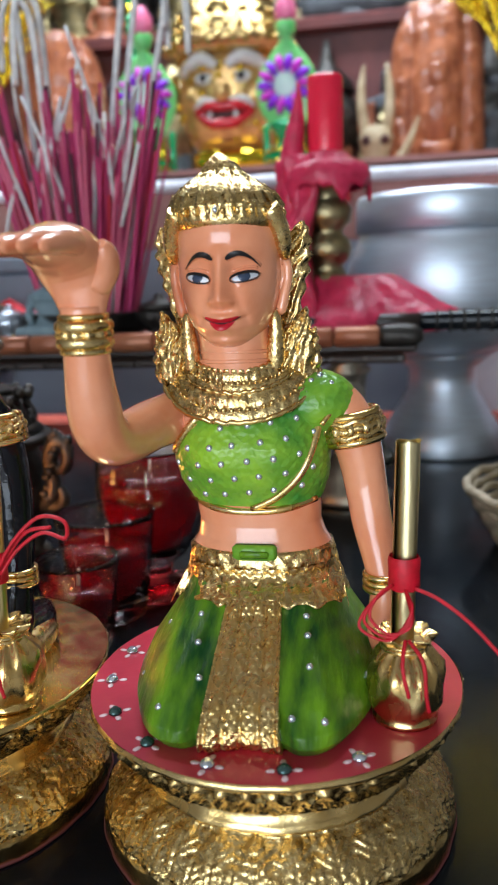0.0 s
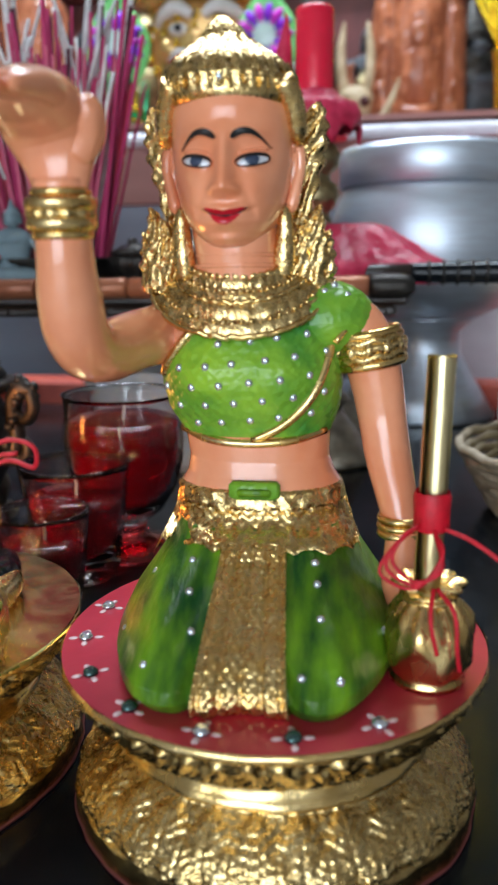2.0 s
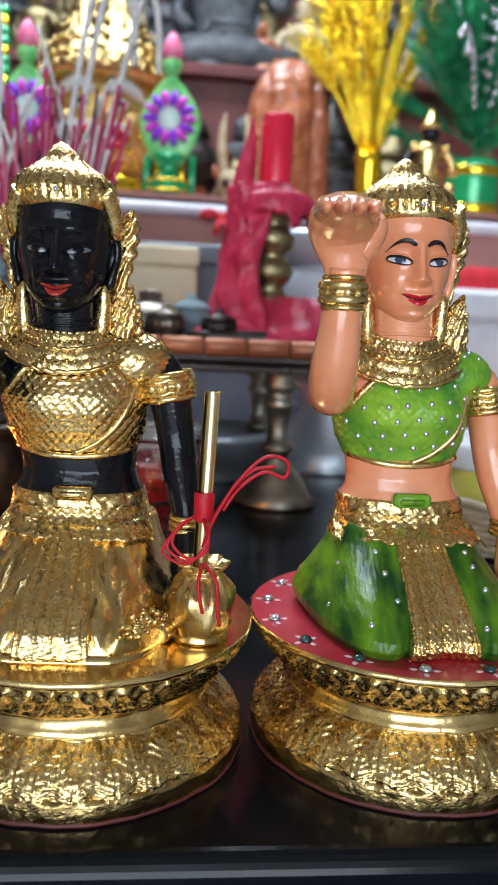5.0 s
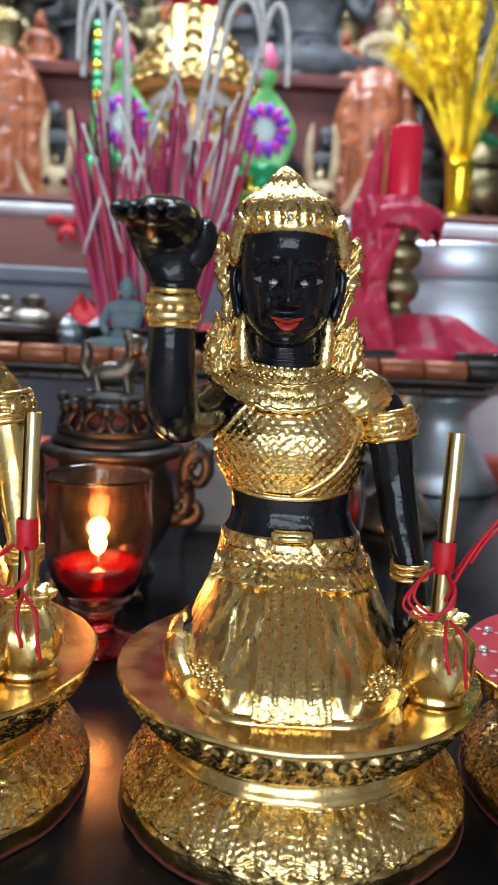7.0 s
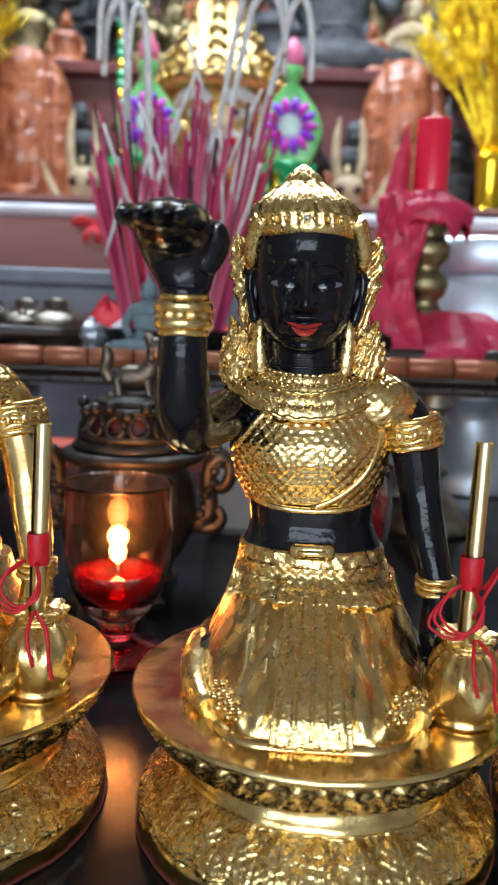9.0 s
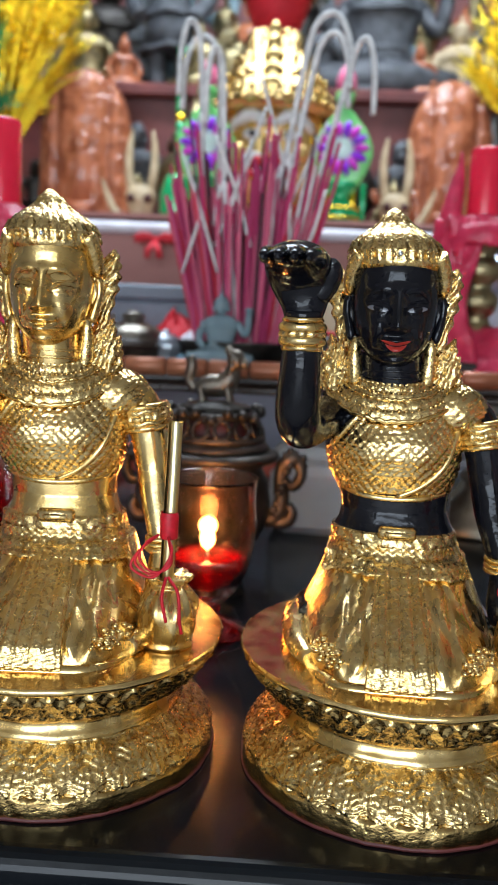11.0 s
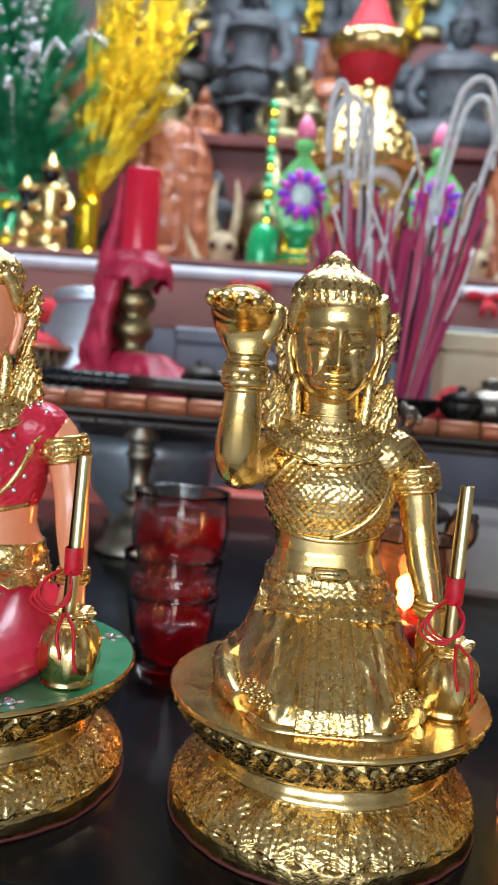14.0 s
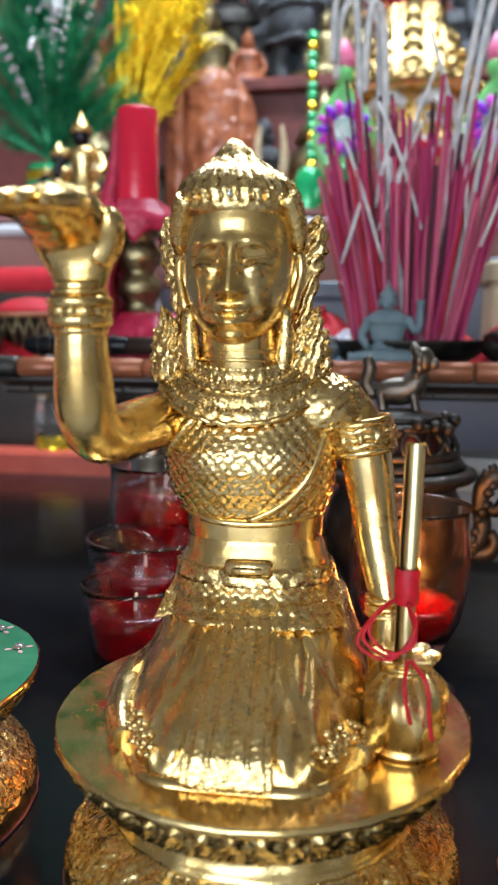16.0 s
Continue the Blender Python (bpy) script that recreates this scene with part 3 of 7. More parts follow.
    for j in range(80):
        z = 0.0577 + 0.0400 * j / 79
        w, yf, yb = skirt_row(z, dress)
        ring = []
        for i in range(260):
            a = 2 * math.pi * i / 260
            ca, sa = math.cos(a), math.sin(a)
            x = w * math.copysign(abs(ca) ** 0.62, ca)
            if sa < 0:
                y = lap(x, z)
            else:
                y = 0.012 + (yb - 0.012) * abs(sa) ** 0.7
            ring.append(bm.verts.new((x - (0.001 if dress else 0.002), y, z)))
        rings.append(ring)
    put_faces(bm, rings, True, (True, True), ix["leg"])
    for s in (-1, 1):
        tube(bm, [(s * 0.035 - 0.001, -0.004, 0.0660, 0.0090), (s * 0.038 - 0.001, 0.014, 0.0655, 0.0082), (s * 0.036 - 0.001, 0.028, 0.065, 0.0076), (s * 0.030 - 0.001, 0.042, 0.064, 0.0055)], 14, ix["skin"], 4)
        if dress:
            tube(bm, [(s * 0.036 - 0.001, -0.036, 0.0610, 0.0035), (s * 0.0415 - 0.001, -0.020, 0.0625, 0.0058), (s * 0.0435 - 0.001, 0.002, 0.0640, 0.0068), (s * 0.0415 - 0.001, 0.022, 0.0635, 0.0060), (s * 0.038 - 0.001, 0.030, 0.0630, 0.0030)], 20, ix["leg"], 5)
    # hanging front panel that follows the lap
    rings = []
    cols = 45
    for j in range(110):
        u0 = j / 109
        z = 0.0955 - 0.0372 * u0
        w = 0.0098 + 0.0040 * u0
        ring = []
        for i in range(cols):
            u = -1 + 2 * i / (cols - 1)
            groove = 0.0015 * (1.0 - (0.85 * min(max((u0 - 0.72) / 0.12, 0.0), 1.0) if dress else 0.0)) * max(gauss(abs(u) - 0.45, 0.05), gauss(abs(u) - 0.88, 0.05), gauss(u, 0.035))
            rough = ((0.0003 if dress else 0.0006) * noise.noise((u * 14, j * 0.55, 2.0)) * (1.4 if j > 90 else 1.0) + (0.00015 * math.cos(u * 26 + j * 0.6) * math.cos(j * 0.8 - u * 9) if dress else 0.0004 * math.cos(u * 30) * math.cos(j * 0.8)))
            x = -0.002 + u * w
            ring.append(bm.verts.new((x, min(lap(x * 0.6, z, 0.0), torso_front(0.0, max(z, 0.09)) - 0.001 if z > 0.086 else 9) - (0.0032 if dress else 0.0046) + groove + rough + 0.0007 * abs(u) ** 5, z)))
        rings.append(ring)
    put_faces(bm, rings, False, (False, False), ix["sash"])
    back_rings = [[bm.verts.new(v.co + Vector((0, 0.0060, -0.001))) for v in ring] for ring in rings]
    put_faces(bm, back_rings, False, (False, False), ix["sash"])
    for e in (0, -1):
        put_faces(bm, [[r[e] for r in rings], [r[e] for r in back_rings]], False, (False, False), ix["sash"])
    put_faces(bm, [rings[-1], back_rings[-1]], False, (False, False), ix["sash"])
    # scroll pads on the knees, ragged hem and the cast ledge under them
    if dress:
        for s in (-1, 1):
            px, pz = s * 0.0300, 0.0672
            for k in range(26):
                a = 0.62 * k * s + 0.4
                q = 0.0006 + 0.00021 * k
                bx, bz = px + 1.15 * q * math.cos(a), pz + 0.72 * q * math.sin(a)
                ball(bm, (bx - 0.001, lap(bx, bz) - 0.0010 + 0.0002 * (k % 3), bz), (rnd.uniform(0.0013, 0.0021), 0.0012, rnd.uniform(0.0009, 0.0014)), ix["relief"], 8, 6)
        rings = []
        for grow, z in ((0.0022, 0.0577), (0.0020, 0.0590), (0.0006, 0.0600), (-0.004, 0.0603)):
            ring = []
            for i in range(120):
                a = 2 * math.pi * i / 120
                x = (0.0440 + grow) * math.copysign(abs(math.cos(a)) ** 0.62, math.cos(a))
                y = lap(x * 0.999 * 0.0440 / (0.0440 + grow), 0.0585) - grow * 1.2 if math.sin(a) < 0 else 0.012 + (0.020 + grow) * abs(math.sin(a)) ** 0.7
                ring.append(bm.verts.new((x - 0.001, y, z)))
            rings.append(ring)
        put_faces(bm, rings, True, (False, False), ix["smooth"])
    # neck and head
    neck_first = len(bm.verts)
    tube(bm, [(-0.0080, 0.011, 0.170, 0.0150), (-0.0086, 0.0085, 0.177, 0.0138), (-0.0092, 0.0075, 0.182, 0.0134), (-0.0098, 0.007, 0.190, 0.0135)], 28, ix["skin"], 5)
    for z in (0.1775, 0.1805):
        tube(bm, [(-0.0089 + 0.0137 * math.cos(a), 0.0082 + 0.0136 * math.sin(a), z - 0.0006 * math.sin(a), 0.0007) for a in [math.pi * (1.1 + 0.8 * k / 10) for k in range(11)]], 6, ix["skin"], 1)
    rings = []
    for j in range(109):
        z = 0.1822 + (0.235 - 0.1822) * j / 108
        rx, rf, rb = head_row(z)
        ring = []
        for i in range(112):
            a = 2 * math.pi * i / 112
            x = rx * math.cos(a)
            y = face_front(x, z) if math.sin(a) < 0 else HY + rb * math.sin(a)
            ring.append(bm.verts.new((HX + x, y, z)))
        rings.append(ring)
    first = len(bm.faces)
    put_faces(bm, rings, True, (True, True), ix["skin"])
    bm.faces.ensure_lookup_table()
    for f in bm.faces[first:]:
        c = f.calc_center_median()
        if c.y > HY - 0.0025 + 0.25 * max(0.205 - c.z, 0) or c.z > 0.2270:
            f.material_index = ix["relief"]
    # painted features
    for s in (-1, 1):
        brow = []
        for k in range(15):
            u = k / 14
            x = 0.0022 + 0.0108 * u
            mid_z = 0.2136 + 0.0032 * math.sin(math.pi * (0.14 + 0.78 * u)) - 0.0022 * u ** 3
            h = 0.00105 * (1 - 0.80 * u * u) * min(1, 0.35 + u * 8)
            brow.append((s * x, mid_z - h - FACE_DROP, mid_z + h - FACE_DROP))
        face_patch(bm, brow, ix["brow"], 0.0007, 3)
        eye = []
        for k in range(13):
            u = -1 + 2 * k / 12
            x = 0.0081 + 0.0048 * u
            q = math.sqrt(max(1 - u * u, 0.0))
            eye.append((s * x, 0.2087 - FACE_DROP + 0.0007 * u - 0.0014 * q, 0.2087 - FACE_DROP + 0.0007 * u + 0.0016 * q))
        face_patch(bm, eye, ix["white"], 0.0004, 4)
        face_patch(bm, [(x, hi - 0.0004, hi + 0.0006) for x, lo, hi in eye], ix["brow"], 0.0011, 2)
        face_patch(bm, [(x, lo - 0.0003, lo + 0.0002) for x, lo, hi in eye], ix["brow"], 0.0009, 2)
        iris = []
        for k in range(9):
            u = -1 + 2 * k / 8
            q = math.sqrt(max(1 - u * u, 0.0))
            iris.append((s * 0.0081 + 0.0021 * u, 0.2090 - FACE_DROP - 0.0016 * q, 0.2090 - FACE_DROP + 0.0016 * q))
        face_patch(bm, iris, ix["iris"], 0.0008, 4)
        # modelled lids and brow ridge
        for edge, r in ((2, 0.00050), (1, 0.00035)):
            tube(bm, [(HX + q[0], face_front(q[0], q[edge]) - 0.0004, q[edge], r) for q in eye], 6, ix["skin"], 1)
        tube(bm, [(HX + q[0], face_front(q[0], q[2] + 0.0016) - 0.0001, q[2] + 0.0016, 0.00045) for q in eye[1:-1]], 6, ix["skin"], 1)
        tube(bm, [(HX + q[0], face_front(q[0], q[1]) + 0.0003, q[1] + 0.0004, 0.0008) for q in brow], 6, ix["skin"], 1)
    upper, lower = [], []
    for k in range(17):
        u = -1 + 2 * k / 16
        q = math.sqrt(max(1 - u * u, 0.0))
        base_z = 0.1935 - FACE_DROP + 0.0021 * u * u
        upper.append((0.0062 * u, base_z, base_z + 0.0017 * q * (1 - 0.25 * gauss(u, 0.16))))
        lower.append((0.0050 * u, base_z - 0.0024 * q, base_z))
    face_patch(bm, upper, ix["lip"], 0.0004, 3)
    face_patch(bm, lower, ix["lip"], 0.0004, 3)
    face_patch(bm, [(x * 1.04, lo - 0.00022 * (1 - 0.5 * abs(x) / 0.0076), lo + 0.00022) for x, lo, hi in upper], ix["brow"], 0.0006, 1)
    # ears, flame wings, pendants and shoulder flames
    def flame(path, widths, thick, seed):
        pts = spline([(*p, w) for p, w in zip(path, widths)], 9)
        front, back = [], []
        for n, p in enumerate(pts):
            fr, bk = [], []
            for c in range(15):
                v = -1 + 2 * c / 14
                w = p[3] * (1 + 0.13 * math.sin(n * 0.8 + 1.2 * v) * abs(v))
                curl = math.cos(8 * v - n * 0.55 + 2 * noise.noise((v, n * 0.2, seed))) * 0.0006 + 0.0010 * noise.noise((v * 3, n * 0.35, seed))
                dome = thick * (1 - v * v) ** 0.5
                fr.append(bm.verts.new((p[0] + v * w, p[1] - dome - curl * (1 - 0.5 * v * v), p[2] + 0.0016 * abs(v))))
                bk.append(bm.verts.new((p[0] + v * w * 0.96, p[1] + dome * 0.6 + 0.0004, p[2] + 0.0016 * abs(v))))
            front.append(fr)
            back.append(bk)
        rings2 = [a + b[::-1] for a, b in zip(front, back)]
        put_faces(bm, rings2, True, (True, True), ix["relief"])
    for s in (-1, 1):
        tube(bm, [(HX + s * 0.0172, HY - 0.0022, 0.2105, 0.0012), (HX + s * 0.0190, HY - 0.0015, 0.2132, 0.0016), (HX + s * 0.0204, HY - 0.0005, 0.2110, 0.0018), (HX + s * 0.0206, HY - 0.0005, 0.2060, 0.0017), (HX + s * 0.0194, HY - 0.0015, 0.2005, 0.0018), (HX + s * 0.0182, HY - 0.002, 0.1955, 0.0020), (HX + s * 0.0170, HY - 0.002, 0.1945, 0.0012)], 10, ix["skin"], 5)
        tube(bm, [(HX + s * 0.0176, HY - 0.0005, 0.2110, 0.0022), (HX + s * 0.0188, HY + 0.001, 0.2060, 0.0026), (HX + s * 0.0180, HY, 0.1990, 0.0022)], 10, ix["skin"], 4)
        tube(bm, [(HX + s * 0.0160, HY - 0.0105, 0.2300, 0.0036), (HX + s * 0.0188, HY - 0.0068, 0.2235, 0.0036), (HX + s * 0.0198, HY - 0.0040, 0.2170, 0.0031), (HX + s * 0.0200, HY - 0.002, 0.2130, 0.0016)], 10, ix["relief"], 4)
        flame([(HX + s * 0.0188, HY + 0.0065, 0.1830), (HX + s * 0.0206, HY + 0.0065, 0.1930), (HX + s * 0.0216, HY + 0.006, 0.2020), (HX + s * 0.0222, HY + 0.0055, 0.2090), (HX + s * 0.0230, HY + 0.005, 0.2150), (HX + s * 0.0246, HY + 0.0045, 0.2205), (HX + s * 0.0260, HY + 0.004, 0.2246)],
              [0.0030, 0.0036, 0.0048, 0.0060, 0.0058, 0.0038, 0.0005], 0.0024, 3.0 + s)
        # ear pendant
        tube(bm, [(HX + s * 0.0160, HY - 0.0035, 0.1950, 0.0012), (HX + s * 0.0162, HY - 0.0035, 0.1915, 0.0024), (HX + s * 0.0162, HY - 0.0030, 0.1865, 0.0030), (HX + s * 0.0158, HY - 0.0030, 0.1800, 0.0036), (HX + s * 0.0152, HY - 0.0030, 0.1745, 0.0030)], 10, ix["relief"], 5)
        # flame pieces that rise from the collar
        for dx, dy, z0, h, w in ((0.0195, 0.0005, 0.1700, 0.0205, 0.0044), (0.0235, 0.0010, 0.1700, 0.0245, 0.0050), (0.0265, 0.0035, 0.1690, 0.0180, 0.0042)):
            flame([(HX + s * dx, HY + dy, z0), (HX + s * (dx + 0.0008), HY + dy, z0 + h * 0.35), (HX + s * (dx + 0.0012), HY + dy, z0 + h * 0.62), (HX + s * (dx + 0.0020), HY + dy, z0 + h * 0.85), (HX + s * (dx + 0.0034), HY + dy, z0 + h)],
                  [w, w * 1.05, w * 0.85, w * 0.5, 0.0003], 0.0026, dx * 400)
    # crown
    def crown_ripple(a, z, r):
        if z < 0.2295:
            return 0
        if z < 0.2345:
            return 0.0004 * math.cos(34 * a)
        return (0.0007 * math.cos(30 * a) * (0.5 + 0.5 * math.cos(z * 1900)) + 0.0006 * noise.noise((math.cos(a) * 9, math.sin(a) * 9, z * 420))) * min(1, r / 0.012)
    crown = [(0.0196, 0.2262), (0.0202, 0.2280), (0.0206, 0.2290), (0.0203, 0.2297), (0.0205, 0.2330), (0.0208, 0.2338), (0.0200, 0.2345), (0.0192, 0.2362), (0.0180, 0.2380), (0.0164, 0.2396), (0.0145, 0.2412), (0.0124, 0.2426),
             (0.0102, 0.2438), (0.0086, 0.2449), (0.0082, 0.2456), (0.0070, 0.2466), (0.0060, 0.2480), (0.0050, 0.2494), (0.0042, 0.2502), (0.0030, 0.2514), (0.0016, 0.2525), (0.0003, 0.2532)]
    crown_first = len(bm.verts)
    lathe(bm, crown, (HX, HY + 0.0012, 0), 150, ix["relief"], 0.985, 1.0, crown_ripple, (True, True))
    for k in range(26):
        a = 2 * math.pi * k / 26
        ball(bm, (HX + 0.0204 * math.cos(a), HY + 0.0012 + 0.0207 * math.sin(a), 0.2316), (0.0010, 0.0010, 0.0013), ix["relief"], 7, 5)
    def leaf_plate(a, r0, z0, r1, z1, w, thick):
        ca, sa = math.cos(a), math.sin(a)
        rings = []
        for k in range(7):
            u = k / 6
            half = w * (0.62 + 0.9 * u - 1.52 * u ** 3.2)
            r, z = r0 + (r1 - r0) * u, z0 + (z1 - z0) * u
            ring = []
            for i in range(9):
                v = -1 + i / 4
                lift = thick * (1 - v * v) * (0.7 + 0.3 * math.cos(6.3 * v)) * (1 - 0.5 * u) - 0.0004
                ring.append(bm.verts.new((HX + (r + lift) * ca - half * v * sa, HY + 0.0012 + (r + lift) * sa + half * v * ca, z)))
            rings.append(ring)
        put_faces(bm, rings, False, (False, False), ix["relief"])
    for cnt, off, r0, z0, r1, z1, w in ((22, 0.0, 0.0206, 0.2340, 0.0186, 0.2388, 0.0023), (19, 0.5, 0.0188, 0.2370, 0.0152, 0.2414, 0.0022), (15, 0.0, 0.0156, 0.2402, 0.0112, 0.2440, 0.0021), (11, 0.5, 0.0114, 0.2430, 0.0082, 0.2462, 0.0020), (8, 0.0, 0.0078, 0.2456, 0.0050, 0.2500, 0.0017)):
        for k in range(cnt):
            leaf_plate(2 * math.pi * (k + off) / cnt - math.pi / 2, r0, z0, r1, z1, w, 0.0011)
    ball(bm, (HX, HY - 0.0200, 0.2318), 0.0011, ix["gem"], 8, 6)
    bm.verts.ensure_lookup_table()
    for v in bm.verts[crown_first:]:
        v.co.z -= 0.0026
        v.co.x -= 0.10 * max(v.co.z - 0.222, 0.0)
    # necklace, strand by strand
    rings = []
    for j in range(13):
        k = 4.5 * j / 12
        ring = []
        for i in range(110):
            a = 2 * math.pi * i / 110
            fr = max(-math.sin(a), 0.0)
            n = 0.0009 * noise.noise((math.cos(a) * 11, math.sin(a) * 11, k * 2.5)) + 0.0006 * math.cos(36 * a + k * 3) + (0.0011 if j in (1, 4, 7, 10) else 0.0) + 0.0007 * noise.noise((math.cos(a) * 26, math.sin(a) * 26, j * 0.9))
            x = -0.0082 + (0.0152 + 0.0031 * k + n * 0.5) * math.cos(a)
            z = 0.1775 - 0.0010 * k - (0.0026 + 0.0027 * k) * fr + n * 0.6
            y = 0.0105 + (0.0146 + 0.0012 * k) * math.sin(a)
            if fr > 0:
                y = min(y, torso_front(x, z) - 0.0012) - n * 0.6
            ring.append(bm.verts.new((x, y, z)))
        rings.append(ring)
    put_faces(bm, rings, True, (False, False), ix["relief"])
    for j, r in ((0, 0.0011), (5, 0.0008), (12, 0.0010)):
        tube(bm, [(*v.co, r) for v in (*rings[j], rings[j][0])], 7, ix["smooth"], 1)
    for j in (3, 9):
        for i in range(j % 3, 110, 2):
            v = rings[j][i].co
            if v.y < 0.014:
                ball(bm, v + Vector((0, -0.0003, 0.0002)), rnd.uniform(0.0006, 0.0011), ix["relief"], 6, 5)
    ball(bm, (-0.0082, torso_front(-0.0082, 0.1685) - 0.0030, 0.1700), 0.0011, ix["gem"], 8, 6)
    bm.verts.ensure_lookup_table()
    for v in bm.verts[neck_first:]:
        v.co.z += look_of["lift"] * min(max((v.co.z - 0.162) / 0.018, 0.0), 1.0)
    for k in range(10):
        ball(bm, (-0.0305 + 0.009 * rnd.random(), 0.0100 + rnd.uniform(-0.004, 0.005), 0.1690 + rnd.uniform(-0.002, 0.002)), (0.0034, 0.0030, 0.0018), ix["relief"], 8, 5)
    strap = len(bm.verts)
    ball(bm, (0.0178, 0.0125, 0.1622), (0.0166, 0.0140, 0.0122), ix["top"], 90, 60)
    bm.verts.ensure_lookup_table()
    mid_strap = Vector((0.0178, 0.0125, 0.1622))
    for v in bm.verts[strap:]:
        v.co += (v.co - mid_strap).normalized() * look_of["scale"] * scale_relief(v.co.x * 1.15, v.co.z + v.co.y * 0.6, 0.0042)
    tube(bm, [(0.0222, -0.0010, 0.1560, 0.0010), (0.0262, 0.0020, 0.1610, 0.0010), (0.0296, 0.0070, 0.1660, 0.0010), (0.0304, 0.0130, 0.1684, 0.0010), (0.0290, 0.0200, 0.1660, 0.0010)], 8, ix["smooth"], 5)
    # hanging arm with band
    tube(bm, [(0.0215, 0.0135, 0.1615, 0.0080), (0.0272, 0.0130, 0.1605, 0.0092), (0.0316, 0.0125, 0.1540, 0.0094), (0.0350, 0.0122, 0.1440, 0.0088), (0.0375, 0.0118, 0.1300, 0.0080), (0.0395, 0.0085, 0.1180, 0.0076),
              (0.0425, 0.0030, 0.1050, 0.0066), (0.0442, -0.0010, 0.0960, 0.0056), (0.0445, -0.0035, 0.0880, 0.0062), (0.0445, -0.006, 0.0800, 0.0070), (0.0445, -0.007, 0.072, 0.0050)], 22, ix["skin"], 6)
    for k, (z, r, mi) in enumerate(((0.1575, 0.0102, "smooth"), (0.1555, 0.0104, "relief"), (0.1530, 0.0106, "relief"), (0.1505, 0.0104, "relief"), (0.1482, 0.0101, "smooth"))):
        d = (z - 0.1560) / 0.012
        tube(bm, [(0.0318 - d * 0.0031 + r * math.cos(a), 0.0125 + d * 0.0003 + r * math.sin(a), z + 0.18 * r * math.cos(a) + (0.0006 * math.cos(9 * a) if mi == "relief" else 0), 0.0016) for a in [2 * math.pi * i / 36 for i in range(37)]], 7, ix[mi], 1)
    for k in range(12):
        a = 2 * math.pi * k / 12
        ball(bm, (0.0325 + 0.0108 * math.cos(a), 0.0125 + 0.0108 * math.sin(a), 0.1530 + 0.0018 * math.cos(a)), (0.0020, 0.0020, 0.0026), ix["relief"], 7, 5)
    for z in (0.0995, 0.0970, 0.0945):
        tube(bm, [(0.0438 + 0.0066 * math.cos(a), 0.0003 + 0.0066 * math.sin(a), z, 0.0013) for a in [2 * math.pi * i / 24 for i in range(25)]], 7, ix["smooth"], 1)
    # raised arm, bracelet and beckoning palm
    tube(bm, [(-0.0270, 0.0135, 0.1620, 0.0098), (-0.0335, 0.0100, 0.1585, 0.0098), (-0.0400, -0.0050, 0.1570, 0.0094), (-0.0445, -0.0200, 0.1555, 0.0092), (-0.0468, -0.0310, 0.1572, 0.0090), (-0.0478, -0.0375, 0.1630, 0.0090),
              (-0.0478, -0.0408, 0.1710, 0.0087), (-0.0476, -0.0430, 0.1800, 0.0078), (-0.0474, -0.0445, 0.1930, 0.0070), (-0.0474, -0.0450, 0.2020, 0.0068)], 24, ix["skin"], 6)
    for z, r, q in ((0.1880, 0.0070, 0.0011), (0.1908, 0.0072, 0.0021), (0.1958, 0.0073, 0.0021), (0.1986, 0.0070, 0.0011)):
        tube(bm, [(-0.0474 + r * math.cos(a), -0.0445 + r * math.sin(a), z, q) for a in [2 * math.pi * i / 30 for i in range(31)]], 10, ix["smooth"], 1)
    tube(bm, [(-0.0474 + 0.0073 * math.cos(a), -0.0445 + 0.0073 * math.sin(a), 0.1933, 0.0016 + 0.0004 * math.cos(12 * a)) for a in [2 * math.pi * i / 72 for i in range(73)]], 8, ix["relief"], 1)
    tube(bm, [(-0.0474, -0.0448, 0.1985, 0.0070), (-0.0474, -0.0445, 0.2035, 0.0086), (-0.0478, -0.0440, 0.2085, 0.0108), (-0.0486, -0.0450, 0.2132, 0.0122), (-0.0498, -0.0485, 0.2172, 0.0126), (-0.0506, -0.0545, 0.2198, 0.0120), (-0.0513, -0.0600, 0.2203, 0.0096), (-0.0518, -0.0650, 0.2204, 0.0064), (-0.0521, -0.0685, 0.2204, 0.0020)], 24, ix["skin"], 6, flat=0.60, side=(1, 0, 0))
    for k in range(4):
        off = (k - 1.5) * 0.0056
        ln = (0.0150, 0.0175, 0.0180, 0.0155)[k]
        tube(bm, [(-0.0506 + off, -0.0540, 0.2196, 0.0038), (-0.0516 + off * 1.02, -0.0540 - ln * 0.55, 0.2204, 0.0036), (-0.0526 + off * 0.98, -0.0540 - ln, 0.2198, 0.0031), (-0.0532 + off * 0.94, -0.0540 - ln - 0.005, 0.2190, 0.0021), (-0.0534 + off * 0.93, -0.0540 - ln - 0.0068, 0.2186, 0.0006)], 10, ix["skin"], 4, flat=0.8)
    tube(bm, [(-0.0425, -0.0445, 0.2075, 0.0046), (-0.0390, -0.0455, 0.2125, 0.0046), (-0.0376, -0.0485, 0.2172, 0.0040), (-0.0382, -0.0508, 0.2200, 0.0022)], 12, ix["skin"], 4)
    bm.verts.ensure_lookup_table()
    for v in bm.verts[base_count:]:
        v.co.x += look_of["lean"] * (v.co.z - 0.0577) - 0.002
